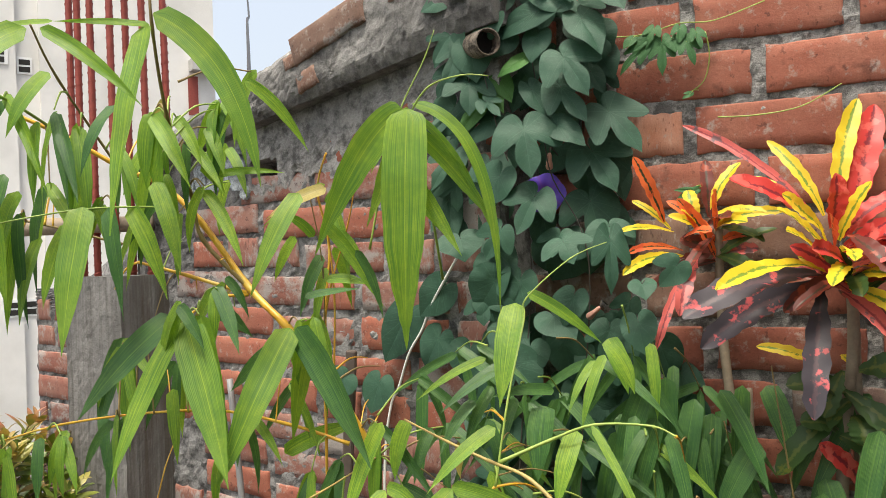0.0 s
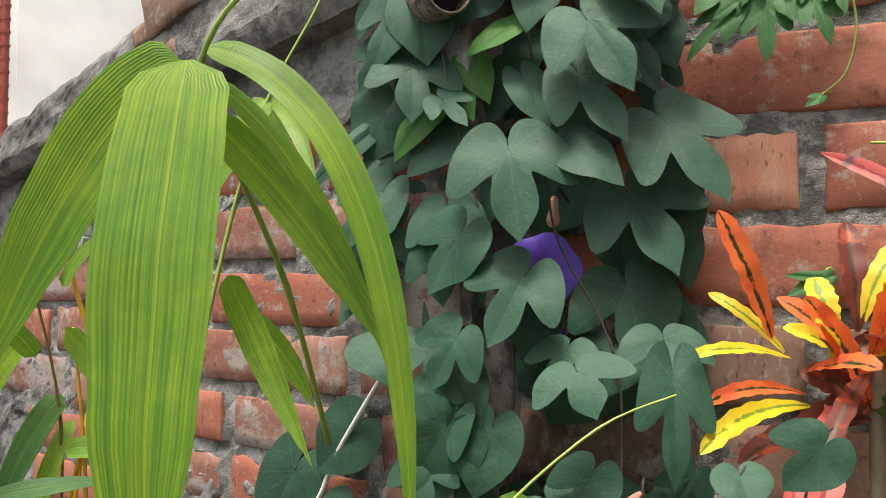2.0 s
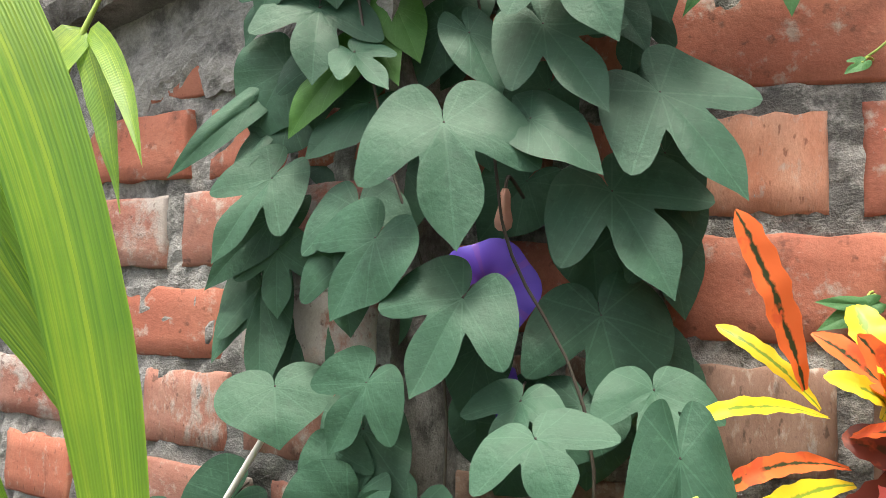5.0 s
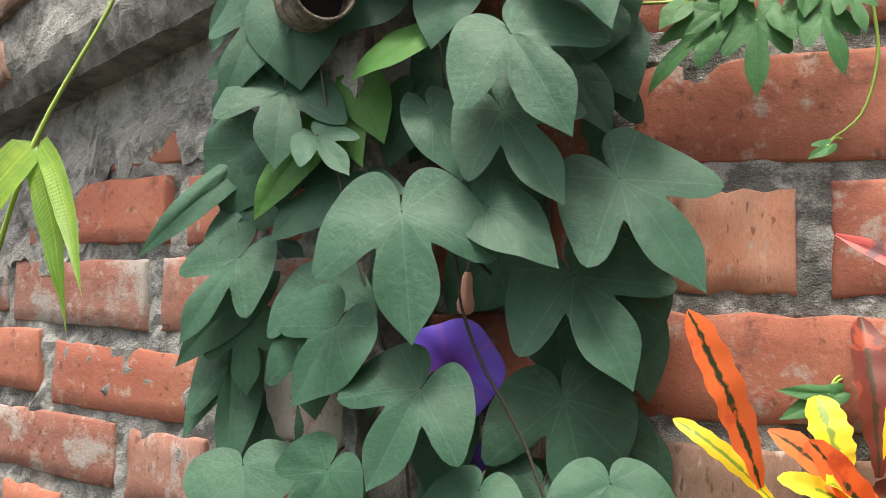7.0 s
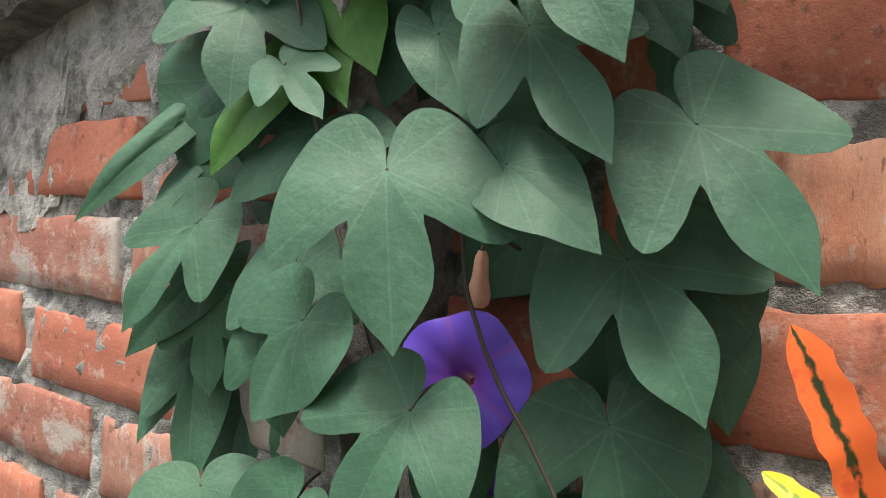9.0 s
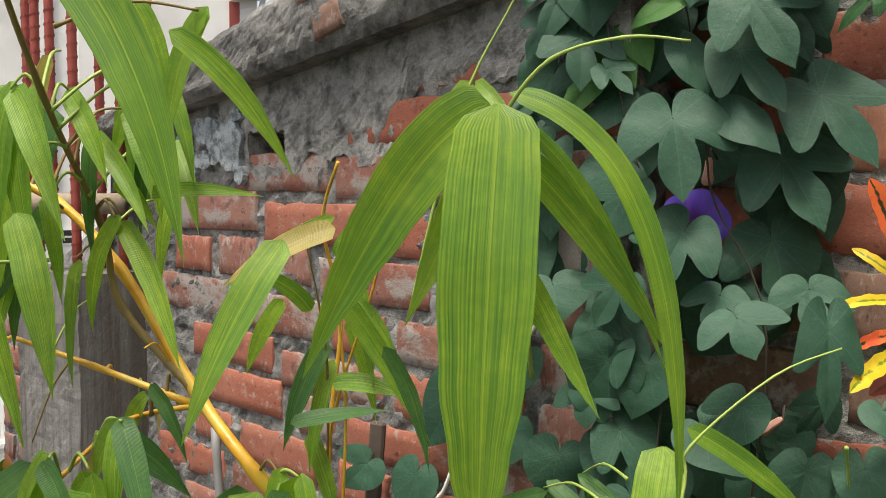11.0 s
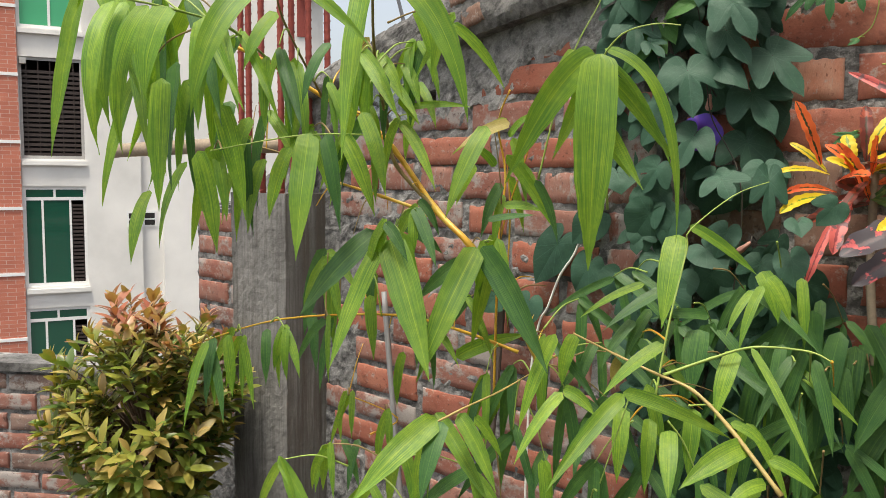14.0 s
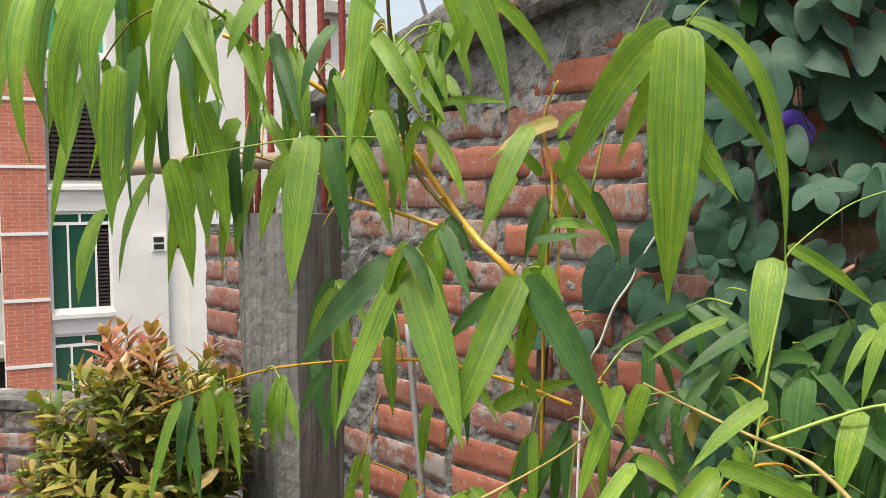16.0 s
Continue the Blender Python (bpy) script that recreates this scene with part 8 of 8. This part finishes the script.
for plant, pts, r in ((croton_a, [(0.096, -0.06, 0.34), (0.09, -0.055, 0.77), (0.062, -0.05, 1.07), (0.06, -0.055, 1.27)], 0.009),
                      (croton_a, [(0.11, -0.04, 0.34), (0.102, -0.035, 0.77), (0.098, -0.03, 1.0)], 0.006),
                      (croton_b, [(0.225, -0.07, 0.34), (0.229, -0.07, 0.82), (0.253, -0.085, 1.09), (0.247, -0.09, 1.2)], 0.010),
                      (croton_b, [(0.262, -0.06, 0.34), (0.257, -0.06, 0.82), (0.256, -0.08, 1.10)], 0.009)):
    world_part("stem", sweep(pts, r, r * 0.75, 10, knots=0.08, wobble=0.15), M_croton_bark, plant, smooth=True)

# ---- shrub in a tub ----
SC = Vector((-1.708, -0.143, 0.69))
shrub = thing("shrub", "bushy shrub with green leaves and coppery red young tips", "shrub", (SC.x, SC.y, 0.0))
bm = bmesh.new()
prof = ((0.10, 0.0), (0.125, 0.02), (0.15, 0.24), (0.165, 0.25), (0.165, 0.28), (0.145, 0.28), (0.14, 0.25))
rings = [[bm.verts.new((math.cos(k_ * math.pi / 14) * r, math.sin(k_ * math.pi / 14) * r, z)) for k_ in range(28)] for r, z in prof]
for ra, rb in zip(rings, rings[1:]):
    for k_ in range(28):
        bm.faces.new((ra[k_], ra[(k_ + 1) % 28], rb[(k_ + 1) % 28], rb[k_]))
bm.faces.new(rings[0][::-1])
bm.faces.new(rings[-1])
part("pot", bm, M_pot, shrub, "terracotta pot", True)
trunk_top = Vector((0, 0, 0.5))
part("trunk", sweep([(0, 0, 0.24), (0.01, 0.0, 0.38), (0, 0.01, 0.52)], 0.014, 0.01, 8), M_bark, shrub, smooth=True)
leaves = bmesh.new()
LEAFLET = table(((0, 0.1), (0.2, 0.7), (0.5, 1.0), (0.8, 0.55), (1, 0.02)))
for i in range(230):
    th, ph = rng.uniform(0, 2 * math.pi), math.acos(rng.uniform(-1, 1))
    d = Vector((math.sin(ph) * math.cos(th), math.sin(ph) * math.sin(th), math.cos(ph)))
    lump = 0.86 + 0.26 * noise.noise(d * 2.2 + Vector((4, 0, 0)))
    if i % 3 == 0:
        lump *= 0.75
    tipp = Vector((d.x * 0.29 * lump, d.y * 0.27 * lump, SC.z - 0.05 + d.z * (0.30 if d.z > 0 else 0.38) * lump))
    start = Vector((d.x * 0.05, d.y * 0.05, 0.5 + d.z * 0.14))
    part("limb", sweep([start, (start + tipp) / 2 + Vector((0, 0, 0.02)), tipp], 0.004, 0.0012, 4), M_bark, shrub)
    stem_d = ((tipp - start).normalized() + Vector((0, 0, 0.5))).normalized()
    for j in range(11):
        p = tipp + stem_d * (0.015 - 0.010 * j)
        o = Matrix.Rotation(j * 2.4 + rng.uniform(-0.4, 0.4), 3, stem_d) @ stem_d.orthogonal().normalized()
        ld = (o * (0.5 + 0.16 * j) + stem_d * 0.7).normalized()
        ln = rng.uniform(0.05, 0.08) * (0.65 if j < 2 else 1)
        fc = (stem_d + o * -0.3 + Vector((0, 0, 0.4))).normalized()
        strap(leaves, p, p + ld * ln, ln * rng.uniform(0.30, 0.38), p + ld * ln * 0.5 + fc * 0.008, fc, LEAFLET, 0.12, 0, 0, 6, 2)
part("crown", leaves, M_shrub, shrub, "dense crown of small pointed leaves", True)["kind"] = "stuff"

# ---- bricks of the walls ----
def brick_mesh(seed, chip=0.004):
    """One worn brick, 0.232 long and 0.077 high, its face towards -y at y = 0."""
    bm = bmesh.new()
    us = (-1, -0.97, -0.8, -0.55, -0.25, 0.0, 0.25, 0.55, 0.8, 0.97, 1)
    vs = (-1, -0.9, -0.4, 0.4, 0.9, 1)
    nx, nz = len(us) - 1, len(vs) - 1
    front = []
    for j, v in enumerate(vs):
        row = []
        for i, u in enumerate(us):
            q = Vector((u * 3 + seed, v * 1.6, seed))
            rim_u, rim_v = abs(u) > 0.99, abs(v) > 0.99
            corner = max(0, noise.noise(q * 1.3 + Vector((0, 4, 0))) - 0.1)
            inset = 0.0025 * (rim_u or rim_v) + chip * corner * 2.0 * (abs(u) > 0.9 or abs(v) > 0.8)
            x = u * 0.116 - math.copysign(0.009 * corner, u) * rim_u
            z = v * 0.0385 - math.copysign(0.008 * max(0, noise.noise(q * 1.9 + Vector((9, 0, 0)))), v) * rim_v
            row.append(bm.verts.new((x, inset + 0.0016 * noise.noise(q), z)))
        front.append(row)
    for j in range(nz):
        for i in range(nx):
            bm.faces.new((front[j][i], front[j][i + 1], front[j + 1][i + 1], front[j + 1][i]))
    rim = front[0] + [r[-1] for r in front[1:-1]] + front[-1][::-1] + [r[0] for r in front[1:-1]][::-1]
    rear = [bm.verts.new((v.co.x, 0.09, v.co.z)) for v in rim]
    for k_ in range(len(rim)):
        l_ = (k_ + 1) % len(rim)
        bm.faces.new((rim[l_], rim[k_], rear[k_], rear[l_]))
    bm.faces.new(rear[::-1])
    return bm


def brick_set(material):
    out = []
    for i in range(8):
        bm = brick_mesh(i * 7.3 + 1)
        me = bpy.data.meshes.new("brick")
        for f_ in bm.faces:
            f_.smooth = True
        bm.to_mesh(me)
        bm.free()
        me.materials.append(material)
        out.append(me)
    return out


SETS = {m: brick_set(m) for m in (M_brick, M_brick_old, M_brick_pale, M_brick_dark, M_brick_dusty)}
brng = random.Random(21)


def brick(parent, m, x0, x1, z0, z1, material, proud=0.0):
    me = brng.choice(SETS[material])
    ob = new("brick", me)
    ob.parent = parent
    flip = brng.choice((0, 180))
    ob.matrix_basis = m @ pose((x0 + x1) / 2, -proud + brng.uniform(-0.0025, 0.0025), (z0 + z1) / 2, 0, brng.uniform(-0.7, 0.7) + flip, brng.uniform(-0.6, 0.6)) @ Matrix.Diagonal(((x1 - x0) / 0.232, 1, (z1 - z0) / 0.077, 1))


# right wall, course by course from the known joints
RP, RJ = 0.094, 0.0165
COURSES = {2: [-0.47, -0.21, 0.012, 0.268, 0.515, 0.76], 1: [-0.37, -0.126, 0.126, 0.385, 0.63, 0.87], 0: [-0.44, -0.19, -0.105, 0.011, 0.262, 0.51, 0.76],
           -1: [-0.37, -0.126, 0.125, 0.37, 0.62, 0.87], -2: [-0.45, -0.20, -0.10, 0.015, 0.25, 0.5, 0.75]}
for r in range(-9, 8):
    xs = COURSES.get(r) or [-0.47 + 0.125 * (r % 2) + 0.25 * i + brng.uniform(-0.01, 0.01) for i in range(6)]
    z0 = 1.398 + RP * r
    for a, b in zip(xs, xs[1:]):
        a_ = max(a, RIGHT_END - 0.02)
        if b - a_ < 0.06:
            continue
        mat = M_brick
        if r == 0 and abs(a + 0.105) < 0.01:
            mat = M_brick_pale
        elif r <= -2 and brng.random() < 0.6:
            mat = M_brick_dusty if r > -4 else M_brick_dark
        j1, j2 = brng.uniform(-0.003, 0.003), brng.uniform(-0.003, 0.003)
        brick(wall_right, Matrix(), a_ + RJ / 2 + 0.003, b - RJ / 2 - 0.003, z0 + j1, z0 + RP - RJ + j2, mat)

# left wall
LP, LJ = 0.0765, 0.0145
for r in range(-13, 3):
    z0 = 1.430 + LP * r
    shift = {0: 0.083, -1: -0.02, -2: 0.165}.get(r, 0.125 * (r % 2) + brng.uniform(-0.03, 0.03))
    s = shift - 0.25
    while s < 1.72:
        e = s + brng.choice((0.25, 0.25, 0.25, 0.25, 0.13))
        a, b = max(s, 0.0), min(e, 1.72)
        limit = (1.595 if a < 0.2 else 1.52 if a < 0.3 else 1.435 - 0.1 * (a - 0.33)) if a < 1.13 else 1.16
        dz = 0.022 * min(1, max(0, (a - 0.35) / 0.3))
        hidden = z0 + dz + LP - LJ > limit + 0.012 or (a < 1.27 and b > 1.06)
        if b - a > 0.06 and not hidden:
            mat = brng.choice((M_brick, M_brick_old, M_brick_old)) if a < 1.2 else M_brick_old
            j1, j2 = brng.uniform(-0.004, 0.003), brng.uniform(-0.003, 0.004)
            brick(wall_left, LEFT_M, -b + LJ / 2 + brng.uniform(0, 0.006), -a - LJ / 2 - brng.uniform(0, 0.006), z0 + dz + j1, z0 + dz + LP - LJ + j2, mat)
        s = e
# old bricks bedded in the coping, leaning with its slope
for s, zz, ln, hi, proud in ((0.375, 1.692, 0.205, 0.062, 0.060), (0.437, 1.605, 0.06, 0.042, 0.058), (0.15, 1.755, 0.14, 0.05, 0.056), (0.485, 1.648, 0.035, 0.03, 0.056)):
    brick(coping, LEFT_M @ pose(-s, -proud, zz, 0, -16, 0), -ln / 2, ln / 2, -hi / 2, hi / 2, M_brick_dusty)
# parapet
for r in range(7):
    s = 0.12 * (r % 2) - 0.12
    while s < PLEN:
        a, b = max(0, s), min(PLEN, s + 0.25)
        if b - a > 0.05:
            brick(parapet, PM, a + 0.007, b - 0.007, 0.53 - 0.075 * (r + 1), 0.53 - 0.075 * r - 0.014, brng.choice((M_brick_old, M_brick_old, M_brick_dark)))
        s += 0.25
